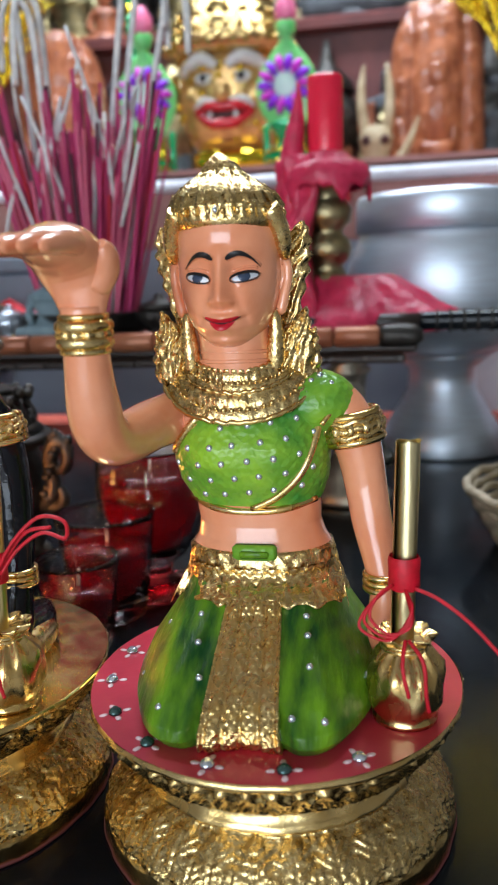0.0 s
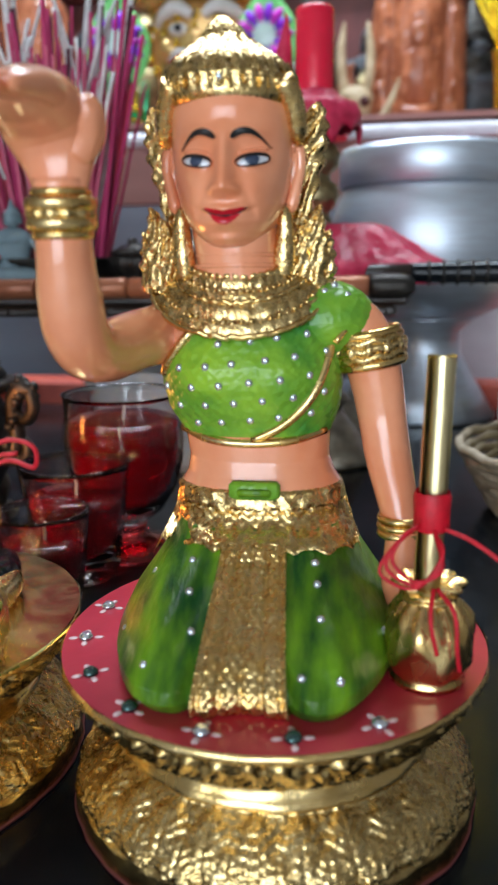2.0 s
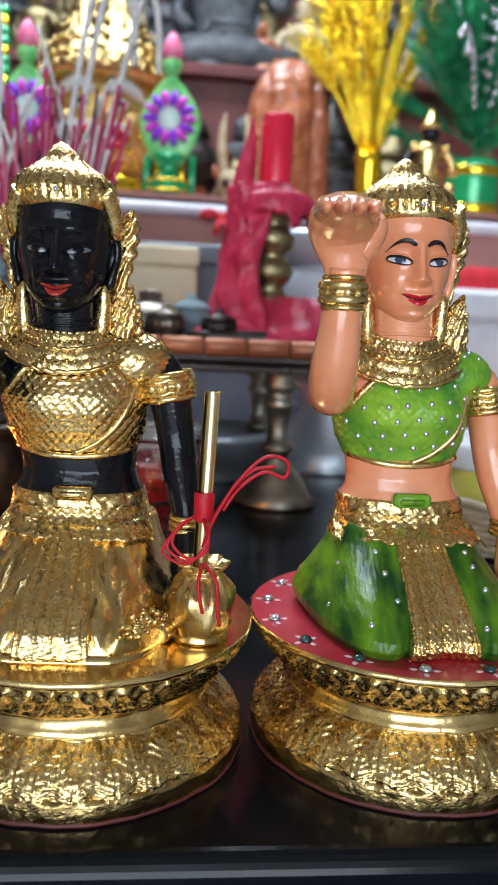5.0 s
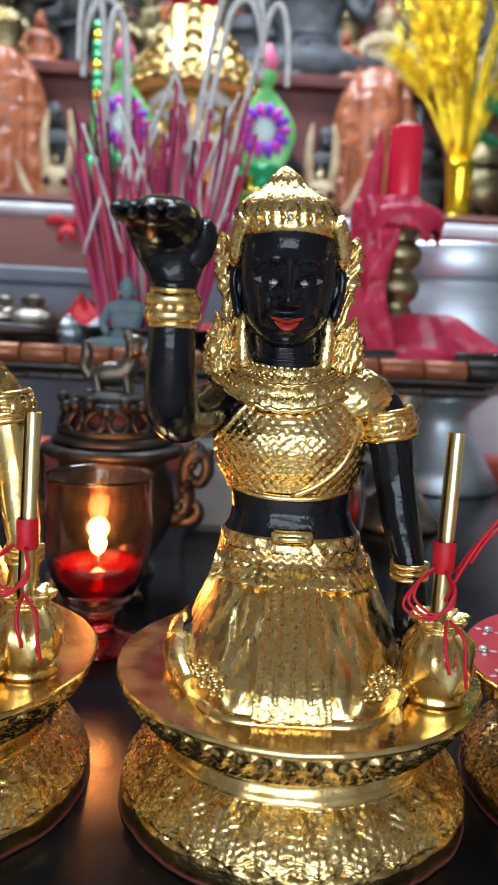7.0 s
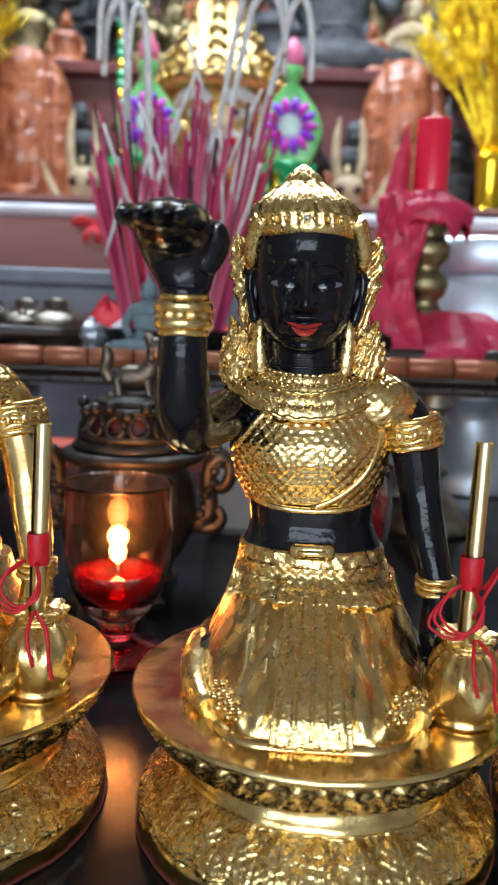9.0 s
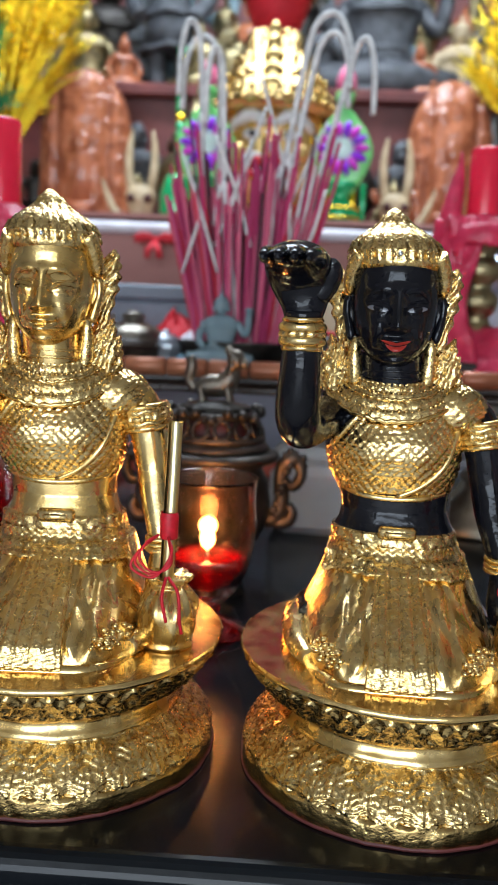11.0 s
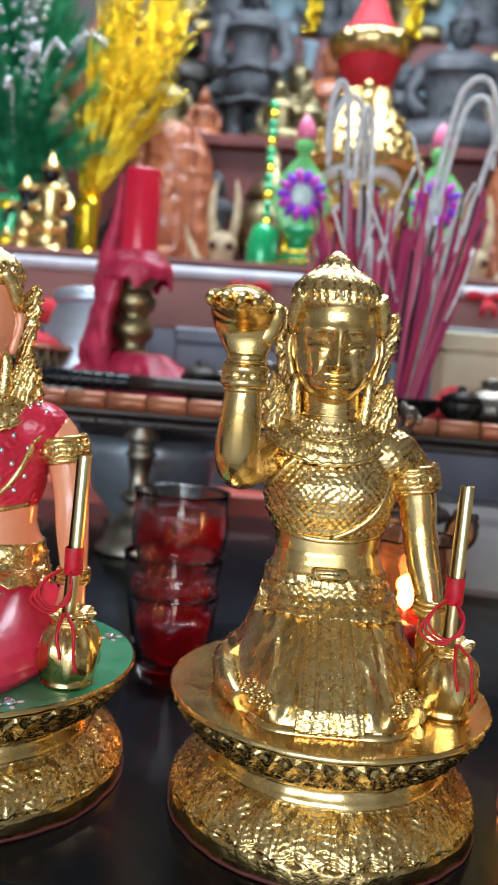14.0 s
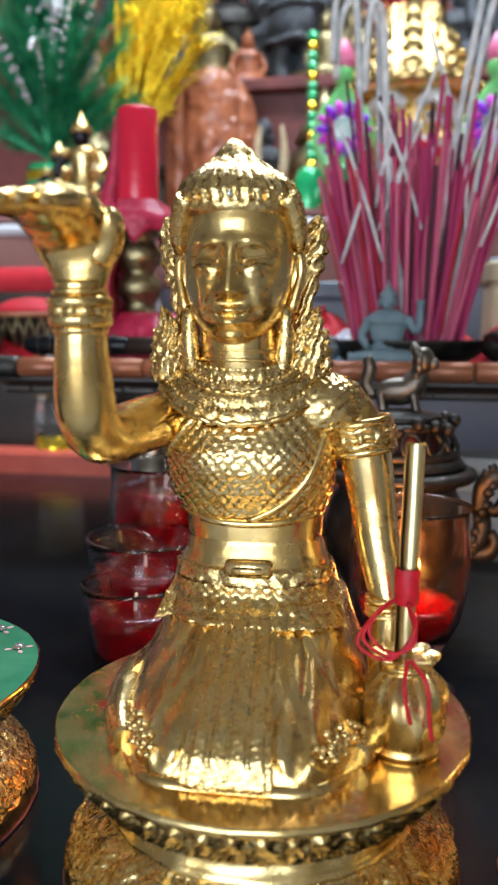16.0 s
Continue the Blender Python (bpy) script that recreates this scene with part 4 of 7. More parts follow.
    # money jar on the plate
    def jar_ripple(a, z, r):
        gather = 0.0008 * math.cos(13 * a + 4.0 * noise.noise((math.cos(a), math.sin(a), 5.0))) * gauss(z - 0.0825, 0.0060)
        return gather + 0.0022 * min(max((z - 0.0585) / 0.006, 0.0), 1.0) * noise.noise((math.cos(a) * 1.8, math.sin(a) * 1.8, z * 110)) + (0.0012 * math.cos(8 * a) if z > 0.0860 else 0.0)
    jar = [(0.0122, 0.0577), (0.0124, 0.0594), (0.0114, 0.0603), (0.0128, 0.0628), (0.0143, 0.0672), (0.0150, 0.0720), (0.0146, 0.0765), (0.0130, 0.0805), (0.0104, 0.0835), (0.0083, 0.0856), (0.0076, 0.0870), (0.0086, 0.0888), (0.0106, 0.0910), (0.0103, 0.0917), (0.0078, 0.0895)]
    jx, jy = look_of["jar_at"]
    lathe(bm, [(0.91 * r, 0.0577 + 0.92 * (z - 0.0577)) for r, z in jar], (jx, jy, 0), 90, ix["jar"], 1, 1, jar_ripple, (True, True))
    for z in (0.0838, 0.0853):
        tube(bm, [(jx + 0.0073 * math.cos(a), jy + 0.0073 * math.sin(a), z, 0.0010) for a in [2 * math.pi * i / 24 for i in range(25)]], 6, ix["smooth"], 1)
    # stuck-on stones
    if look_of.get("stones"):
        for k in range(16):
            a = 2 * math.pi * k / 16 + 0.18
            rr = 0.0632
            x, y = rr * math.cos(a), rr * math.sin(a)
            if x > 0.035 and y > -0.04 and y < 0.03:
                continue
            lathe(bm, [(0.0025, 0.0577), (0.0025, 0.0586), (0.0012, 0.0597)], (x, y, 0), 8, ix["gem2"] if k in (9, 10, 12) else ix["gem"])
            for p in range(4):
                b = math.pi / 2 * p + a
                ball(bm, (x + 0.0043 * math.cos(b), y + 0.0043 * math.sin(b), 0.0578), (0.0017, 0.0011, 0.0003), ix["petal"], 8, 4, Matrix.Rotation(b, 3, "Z"))
        for row in range(6):
            for col in range(7):
                x = -0.031 + 0.0090 * col + (0.0045 if row % 2 else 0.0) + rnd.uniform(-0.0008, 0.0008)
                z = 0.1325 + 0.0062 * row + 0.10 * x
                cx, cy, rx, ry = torso_row(z)
                if abs(x - cx) > rx * 0.93 or z > 0.1600 - 0.9 * max(-0.014 - x, 0) + (0.008 if x > 0.012 else 0):
                    continue
                ball(bm, (x - 0.002, torso_front(x, z, 0.0003), z), (0.00135, 0.0009, 0.00135), ix["gem"], 8, 5)
        for x, z in ((-0.020, 0.0900), (-0.0335, 0.0830), (-0.019, 0.0845), (-0.0285, 0.0705), (-0.0165, 0.0770), (-0.040, 0.0700), (0.0180, 0.0905), (0.0190, 0.0865), (0.0205, 0.0805), (0.0160, 0.0700), (0.0265, 0.0695), (0.0395, 0.0720)):
            ball(bm, (x - 0.003, skirt_front(x, z) - 0.0003, z), (0.0014, 0.0012, 0.0014), ix["gem"], 7, 5)
        for x, y, z in ((0.0150, 0.0006, 0.1670), (0.0205, 0.0012, 0.1660), (0.0165, 0.0035, 0.1712), (0.0235, 0.0048, 0.1700), (0.0270, 0.0062, 0.1668), (0.0195, 0.0060, 0.1730)):
            ball(bm, (x, y, z), (0.0013, 0.0012, 0.0013), ix["gem"], 8, 5)
    ob = link(name, bm, mats)
    ob.matrix_basis = pose(at[0], at[1], 0.0002, 0, 0, rz)
    return tagged(ob, label, "statuette", group)


def paints(skin, top, leg, sash, plate, lip, brow, white, iris, stones, lift, jar_at=(0.0490, -0.0255), lean=0.0):
    return dict(jar_at=jar_at, lean=lean, scale=0.00045 if stones else 0.0010, lift=lift, edge=maroon, skin=skin, top=top, leg=leg, sash=sash, relief=gold_relief, smooth=gold_smooth, plate=plate, lip=lip, brow=brow, white=white, iris=iris,
                gem=gem_clear, gem2=gem_green, petal=petal_paint, band=gold_dark, jar=gold_fold, stones=stones)


SPOTS = [
    ("green", 0.2565, 0.0165, 1.0, paints(skin_paint, green_cloth, green_leg, gold_grain, red_plate, lip_paint, brow_paint, eye_white, eye_iris, True, 0.0018),
     "painted kneeling statuette in a green top, red plate, gilded pedestal"),
    ("black", 0.1142, 0.0130, -3.0, paints(black_paint, gold_scales, gold_fold, gold_grain, gold_plate, lip_dull, black_paint, eye_grey, black_paint, False, -0.0018, (0.0490, -0.0255), 0.004),
     "black-skinned kneeling statuette in gold dress on gilded pedestal"),
    ("gold", -0.0372, 0.0140, 3.0, paints(gold_smooth, gold_scales, gold_fold, gold_grain, gold_plate, gold_smooth, gold_smooth, gold_smooth, gold_smooth, False, 0.0009, (0.0475, -0.0200), 0.016),
     "all-gold kneeling beckoning statuette on gilded round pedestal"),
    ("red", -0.1985, 0.0120, 0.0, paints(skin_paint, red_cloth, red_leg, gold_grain, green_plate, lip_paint, brow_paint, eye_white, eye_iris, True, 0.0012),
     "painted kneeling statuette in red dress on green plate, gilded pedestal"),
]
for tone, x, y, rz, look_of, label in SPOTS:
    build_statuette("kneeling_statuette", (x, y), rz, look_of, label)


def build_foil_roll(at, rz, tie_material, big_bow, jar_at):
    t = thing("foil_roll", (0, 0, 0), "rolled gold foil stick tied with red ribbon in the jar", "foil roll", "foil rolls in the jars")
    t.matrix_basis = pose(at[0], at[1], 0.0002, 0, 0, rz) @ Matrix.Translation((jar_at[0] - 0.0490, jar_at[1] + 0.0270, 0.0))
    bm = bmesh.new()
    rings = []
    turns = 2.6
    slim = 1.05 if big_bow == 1 else 0.78
    n = 66
    for z in (0.0840, 0.110, 0.132, 0.1545):
        ring = []
        lean = (z - 0.0890) * 0.03
        for i in range(n):
            a = turns * 2 * math.pi * i / n
            r = slim * (0.0014 + 0.0028 * i / n) + 0.0003 * noise.noise((math.cos(a) * 2, math.sin(a) * 2, z * 70)) * (i / n)
            ring.append(bm.verts.new((0.0485 + lean + r * math.cos(a), -0.0275 + lean + r * math.sin(a), z + 0.0003 * math.sin(3 * a))))
        rings.append(ring)
    put_faces(bm, rings, False)
    part("foil_sheet", bm, foil, t, "rolled gold foil sheet")
    bm = bmesh.new()
    lathe(bm, [(slim * q, z) for q, z in ((0.0046, 0.1045), (0.0051, 0.1055), (0.0050, 0.110), (0.0052, 0.1145), (0.0047, 0.1160))], (0.0488, -0.0270, 0), 24, 0, cap=(False, False))
    part("ribbon_wrap", bm, tie_material, t, "wrapped red ribbon")
    rnd = random.Random(int(at[0] * 1000))
    for s, k in ((-1, 0), (-1, 1), (-1, 2)):
        bm = bmesh.new()
        w = 0.0050 + 0.0016 * k
        tube(bm, [(0.0450, -0.031, 0.107, 0.0006), (0.0450 - w, -0.034, 0.104 - 0.002 * k, 0.0006), (0.0425 - w, -0.036, 0.0975 - 0.002 * k, 0.0006), (0.0440, -0.038, 0.0925 - 0.001 * k, 0.0006), (0.0510, -0.038, 0.0965 + 0.002 * k, 0.0006), (0.0490, -0.0315, 0.106, 0.0006)], 6, 0, 6)
        part("ribbon_loop", bm, tie_material, t)
    tails = [[(0.0500, -0.0375, 0.0905), (0.0545, -0.0420, 0.0850), (0.0555, -0.0430, 0.0740), (0.0565, -0.0425, 0.0680)], [(0.0490, -0.0375, 0.0905), (0.0480, -0.0425, 0.0830), (0.0500, -0.0432, 0.0730)]]
    if big_bow == 1:
        tails.append([(0.0520, -0.031, 0.106), (0.0600, -0.033, 0.103), (0.0700, -0.036, 0.096), (0.0800, -0.040, 0.086)])
    if big_bow == 2:
        tails.append([(0.0490, -0.0335, 0.096), (0.0530, -0.036, 0.108), (0.0610, -0.036, 0.122), (0.0710, -0.034, 0.1315), (0.0795, -0.032, 0.1300), (0.0790, -0.031, 0.1235), (0.0710, -0.032, 0.1255), (0.0620, -0.034, 0.1195), (0.0560, -0.036, 0.111)])
        tails.append([(0.0520, -0.032, 0.106), (0.0575, -0.034, 0.116), (0.0660, -0.034, 0.126), (0.0750, -0.033, 0.128)])
    for p in tails:
        bm = bmesh.new()
        tube(bm, [(*q, 0.0007) for q in p], 6, 0, 6)
        part("ribbon_tail", bm, tie_material, t)
    return t


for tone, x, y, rz, look_of, label in SPOTS:
    build_foil_roll((x, y), rz, ribbon_red, {"green": 1, "black": 2}.get(tone, 0), look_of["jar_at"])


# ---- candle glasses ----
def build_goblet(at, lit, label):
    t = thing("candle_goblet", (*at, 0.0032), label, "candle glass", "tall footed candle glasses")
    t.scale = (0.9, 0.9, 1.02) if lit else (1.08, 1.08, 1.02)
    outer = [(0.0260, 0.0), (0.0290, 0.001), (0.0280, 0.0045), (0.0150, 0.008), (0.0100, 0.013), (0.0110, 0.018), (0.0210, 0.028), (0.0290, 0.042), (0.0330, 0.058), (0.0338, 0.074), (0.0326, 0.088), (0.0328, 0.0975), (0.0338, 0.0990)]
    inner = [(0.0325, 0.0990), (0.0308, 0.0965), (0.0306, 0.088), (0.0318, 0.074), (0.0308, 0.058), (0.0268, 0.043), (0.0190, 0.031), (0.0060, 0.026)]
    bm = bmesh.new()
    lathe(bm, outer[:6] + [(0.0110, 0.0186)], segs=40, cap=(True, True))
    part("glass_foot", bm, glass_refracted_red, t, "glass foot, red refraction of the wax put into its tint").visible_shadow = False
    bm = bmesh.new()
    lathe(bm, [(0.0106, 0.0190)] + outer[6:] + inner, segs=48, cap=(True, True))
    g = part("glass_bowl", bm, glass_candle_glow if lit else glass_clear, t, "clear glass with thick rim, candle glow put into its tint" if lit else "clear glass with thick rim")
    g.visible_shadow = False
    level = 0.050 if lit else 0.083
    prof = [(0.0040, 0.0268), (0.0180, 0.0315), (0.0258, 0.0432), (0.0300, 0.058)]
    prof = [p for p in prof if p[1] < level - 0.001]
    prof = prof or [(0.004, 0.0268)]
    rtop = float(np.interp(level, [0.0315, 0.0432, 0.058, 0.074, 0.088], [0.0180, 0.0260, 0.0302, 0.0312, 0.0300]))
    if level > 0.075:
        prof += [(0.0311, 0.074)]
    prof += [(rtop, level), (rtop * 0.7, level - 0.0004)]
    bm = bmesh.new()
    lathe(bm, prof, segs=40, cap=(True, True))
    wax = part("red_wax", bm, red_liquid, t, "translucent red candle wax")
    bm = bmesh.new()
    tube(bm, [(0, 0, level - 0.006, 0.0008), (0.0003, 0, level + 0.003, 0.0008), (0.001, 0, level + 0.007, 0.0006)], 6, 0, 3)
    part("wick", bm, wick_mat, wax)
    if lit:
        bm = bmesh.new()
        lathe(bm, [(0.0005, level + 0.003), (0.0042, level + 0.006), (0.0054, level + 0.010), (0.0044, level + 0.015), (0.0022, level + 0.020), (0.0003, level + 0.025)], segs=16)
        part("flame", bm, flame_mat, wax, "bright candle flame")
        d = bpy.data.lights.new("candle_light", "POINT")
        d.energy, d.color, d.shadow_soft_size = 0.85, (1.0, 0.36, 0.08), 0.006
        lamp = new("candle_light", d)
        lamp.location = (at[0], at[1], level * 1.02 + 0.022)
    return t


def build_tumbler(at, r, h, label):
    t = thing("candle_tumbler", (*at, 0.0032), label, "candle glass", "small candle tumblers")
    k = r / 0.031
    outer = [(r * 0.62, 0.0), (r * 0.70, 0.001), (r * 0.74, h * 0.10), (r * 0.84, h * 0.4), (r * 0.93, h * 0.75), (r * 0.99, h * 0.97), (r, h)]
    inner = [(r - 0.0016, h), (r * 0.93, h * 0.93), (r * 0.87, h * 0.72), (r * 0.77, h * 0.4), (r * 0.66, h * 0.16), (r * 0.2, h * 0.13)]
    bm = bmesh.new()
    lathe(bm, outer + inner, segs=44, cap=(True, True))
    g = part("glass_cup", bm, glass_clear, t, "clear thick-based glass")
    g.visible_shadow = False
    bm = bmesh.new()
    lathe(bm, [(r * 0.2, h * 0.145), (r * 0.63, h * 0.175), (r * 0.75, h * 0.4), (r * 0.83, h * 0.62), (r * 0.845, h * 0.72), (r * 0.5, h * 0.715)], segs=40, cap=(True, True))
    wax = part("red_wax", bm, red_liquid, t, "translucent red candle wax")
    bm = bmesh.new()
    tube(bm, [(0, 0, h * 0.6, 0.0008), (0.0006, 0, h * 0.8, 0.0009), (0.0012, 0, h * 0.88, 0.0007)], 6, 0, 3)
    part("wick", bm, wick_mat, wax)
    return t


build_goblet((0.0135, 0.152), True, "footed glass with a lit candle in red wax")
build_goblet((-0.144, 0.251), False, "tall footed glass full of red candle wax")
build_goblet((0.141, 0.228), False, "tall footed glass full of red candle wax")
build_tumbler((-0.1375, 0.188), 0.0340, 0.068, "glass tumbler of red candle wax, unlit")
build_tumbler((-0.1285, 0.143), 0.0280, 0.055, "small glass tumbler of red candle wax")
build_tumbler((0.124, 0.186), 0.0315, 0.068, "glass tumbler of red candle wax, unlit")
build_tumbler((0.124, 0.138), 0.0240, 0.055, "small glass tumbler of red candle wax")


# ---- bronze incense burner ----
def build_burner():
    t = thing("incense_burner", (0.006, 0.262, 0.0032), "dark bronze incense burner with pierced lid and lion knob", "incense burner")
    t.scale = (0.8, 0.8, 0.995)
    bm = bmesh.new()
    lathe(bm, [(0.028, 0.022), (0.040, 0.028), (0.052, 0.045), (0.056, 0.062), (0.052, 0.080), (0.046, 0.088), (0.046, 0.092), (0.058, 0.0955), (0.062, 0.099), (0.060, 0.102), (0.050, 0.1035)], segs=56, ripple=lambda a, z, r: 0.0012 * noise.noise((math.cos(a) * 6, math.sin(a) * 6, z * 120)))
    part("bowl", bm, bronze_dark, t, "cast bronze bowl")
    for k in range(3):
        a = 2 * math.pi * k / 3 - math.pi / 2 + 0.5
        bm = bmesh.new()
        tube(bm, [(0.036 * math.cos(a), 0.036 * math.sin(a), 0.034, 0.013), (0.046 * math.cos(a), 0.046 * math.sin(a), 0.020, 0.010), (0.044 * math.cos(a), 0.044 * math.sin(a), 0.008, 0.007), (0.050 * math.cos(a), 0.050 * math.sin(a), 0.0, 0.010)], 14, 0, 5)
        part("foot", bm, bronze_light, t, "claw-shaped foot")
    bm = bmesh.new()
    lathe(bm, [(0.050, 0.1035), (0.053, 0.105), (0.049, 0.109), (0.047, 0.110), (0.045, 0.1125)], segs=48, cap=(True, True))
    part("lid_ring", bm, bronze_dark, t)
    # pierced dome: a lattice of curled straps over a solid core coloured as inner shade
    bm = bmesh.new()
    lathe(bm, [(0.040, 0.110), (0.039, 0.120), (0.033, 0.130), (0.020, 0.136)], segs=32)
    part("lid_core", bm, mouth_and_hollow_dark, t, "solid core coloured dark as the shade inside the pierced lid")
    bm = bmesh.new()
    for k in range(14):
        a0 = 2 * math.pi * k / 14
        pts = []
        for i in range(17):
            b = 2 * math.pi * i / 16
            a = a0 + 0.17 * math.cos(b)
            z = 0.1205 + 0.0068 * math.sin(b)
            r = float(np.interp(z, [0.110, 0.118, 0.128, 0.136], [0.046, 0.045, 0.039, 0.026]))
            pts.append((r * math.cos(a), r * math.sin(a), z, 0.0021))
        tube(bm, pts, 7, 0, 1)
    for z, r in ((0.1125, 0.0455), (0.1295, 0.0385), (0.134, 0.031)):
        tube(bm, [(r * math.cos(a), r * math.sin(a), z, 0.0028) for a in [2 * math.pi * i / 40 for i in range(41)]], 8, 0, 1)
    for k in range(18):
        a = 2 * math.pi * (k + 0.5) / 18
        ball(bm, (0.0425 * math.cos(a), 0.0425 * math.sin(a), 0.131 + 0.003 * math.sin(k * 2.3)), (0.0052, 0.0052, 0.0042), 0, 9, 6)
    lathe(bm, [(0.033, 0.1335), (0.024, 0.138), (0.015, 0.1395)], segs=32)
    part("pierced_dome", bm, bronze_dark, t, "pierced scrollwork dome")
    bm = bmesh.new()
    tube(bm, [(-0.018, 0, 0.146, 0.006), (-0.008, 0, 0.150, 0.0085), (0.004, 0, 0.151, 0.009), (0.012, 0, 0.156, 0.009), (0.016, 0, 0.164, 0.007)], 14, 0, 5)
    ball(bm, (0.0175, -0.002, 0.170), (0.0088, 0.0085, 0.0085), 0, 14, 9)
    ball(bm, (0.0250, -0.004, 0.168), (0.0045, 0.005, 0.0042), 0, 10, 7)
    for k in range(11):
        a = 2 * math.pi * k / 11
        ball(bm, (0.0125 + 0.002 * math.cos(a * 2), 0.0085 * math.cos(a), 0.168 + 0.0095 * math.sin(a)), 0.0040, 0, 8, 6)
    for x in (-0.015, 0.010):
        for y in (-0.006, 0.006):
            tube(bm, [(x, y, 0.150, 0.004), (x + 0.002, y * 1.2, 0.143, 0.0032), (x + 0.003, y * 1.2, 0.138, 0.0042)], 9, 0, 3)
    tube(bm, [(-0.020, 0, 0.147, 0.0042), (-0.026, 0, 0.155, 0.0044), (-0.0235, 0, 0.164, 0.0055), (-0.026, 0, 0.172, 0.0035)], 10, 0, 4)
    part("lion_knob", bm, bronze_light, t, "worn bronze lion knob")
    for s in (-1, 1):
        bm = bmesh.new()
        tube(bm, [(s * 0.050, -0.004, 0.050, 0.0062), (s * 0.060, -0.006, 0.054, 0.0072), (s * 0.066, -0.006, 0.066, 0.0070), (s * 0.064, -0.006, 0.080, 0.0066), (s * 0.066, -0.006, 0.092, 0.0072), (s * 0.074, -0.008, 0.099, 0.0066), (s * 0.083, -0.009, 0.0955, 0.0040), (s * 0.088, -0.009, 0.0925, 0.0018)], 12, 0, 5)
        tube(bm, [(s * 0.080, -0.009, 0.0965, 0.0048), (s * 0.083, -0.009, 0.088, 0.0056), (s * 0.079, -0.008, 0.080, 0.0052), (s * 0.073, -0.008, 0.078, 0.0042), (s * 0.070, -0.008, 0.083, 0.0024)], 10, 0, 5)
        tube(bm, [(s * 0.056, -0.006, 0.050, 0.0046), (s * 0.070, -0.007, 0.050, 0.0058), (s * 0.076, -0.008, 0.057, 0.0054), (s * 0.072, -0.008, 0.064, 0.0040)], 10, 0, 5)
        for k in range(12):
            ball(bm, (s * (0.0575 + 0.0013 * k + 0.002 * math.sin(k * 2.1)), -0.011 + 0.002 * math.cos(k * 1.7), 0.052 + 0.0042 * k), (0.0046, 0.0034, 0.0030), 0, 8, 6)
        for k in range(5):
            ball(bm, (s * (0.068 + 0.004 * k), -0.008, 0.1015 + 0.003 * math.sin(k * 1.4)), (0.0042, 0.0046, 0.0036), 0, 8, 6)
        part("dragon_handle", bm, bronze_dark, t, "curled dragon-shaped handle")
    return t


build_burner()


# ---- raised tray table ----
def build_tray_table():
    t = thing("raised_tray_table", (0.0, 0, 0.0032), "low raised tray table with copper-brown segmented edge rail", "table")
    t.scale = (1.0, 1.0, 0.9805)
    bm = bmesh.new()
    box(bm, (-0.012, 0.545, 0.152), (0.66, 0.30, 0.014), 0, 0, 0.003)
    part("tray_top", bm, dark_wood, t, "dark wooden tray top", flat=True)
    bm = bmesh.new()
    box(bm, (-0.42, 0.60, 0.152), (0.154, 0.20, 0.014), 0, 0, 0.003)
    part("tray_wing", bm, dark_wood, t, flat=True)
    bm = bmesh.new()
    box(bm, (-0.012, 0.396, 0.1410), (0.64, 0.010, 0.008), 0, 0, 0.002)
    for k in range(23):
        box(bm, (-0.315 + 0.0275 * k, 0.3895, 0.1410), (0.022, 0.004, 0.005), 0, 0, 0.001)
    part("apron", bm, dark_wood, t, "dark carved apron", flat=True)
    n = 16
    for k in range(n):
        x0 = -0.3165 + 0.0378 * k
        bm = bmesh.new()
        rings = []
        for x, r in ((x0 + 0.0006, 0.0072), (x0 + 0.0022, 0.0086), (x0 + 0.0356, 0.0086), (x0 + 0.0372, 0.0072)):
            rings.append([bm.verts.new((x, 0.392 + r * math.cos(2 * math.pi * i / 14), 0.1595 + r * math.sin(2 * math.pi * i / 14))) for i in range(14)])
        put_faces(bm, rings, True, (True, True), 0)
        part("rail_segment", bm, copper_rail, t, "copper-brown rail piece" if k == 0 else "")
    for x in (-0.332, 0.306):
        bm = bmesh.new()
        s = math.copysign(1, x)
        tube(bm, [(x - s * 0.018, 0.392, 0.1595, 0.0095), (x, 0.392, 0.1595, 0.0100), (x + s * 0.010, 0.392, 0.1595, 0.0085), (x + s * 0.016, 0.392, 0.1595, 0.004)], 14, 0, 4)
        part("rail_end", bm, bronze_dark, t, "dark rail end cap")
    for x, y in ((-0.222, 0.47), (0.255, 0.47), (-0.255, 0.64), (0.255, 0.64)):
        bm = bmesh.new()
        lathe(bm, [(0.040, 0.0), (0.042, 0.004), (0.034, 0.012), (0.028, 0.026), (0.020, 0.036), (0.012, 0.046), (0.012, 0.052), (0.018, 0.056), (0.018, 0.060), (0.0115, 0.064), (0.010, 0.080), (0.0125, 0.098), (0.017, 0.104), (0.0125, 0.108), (0.0125, 0.116), (0.019, 0.122), (0.013, 0.128), (0.024, 0.140), (0.026, 0.1455)], (x, y, 0), 30)
        part("turned_leg", bm, brass_pale, t, "turned brass leg")
    return t


build_tray_table()


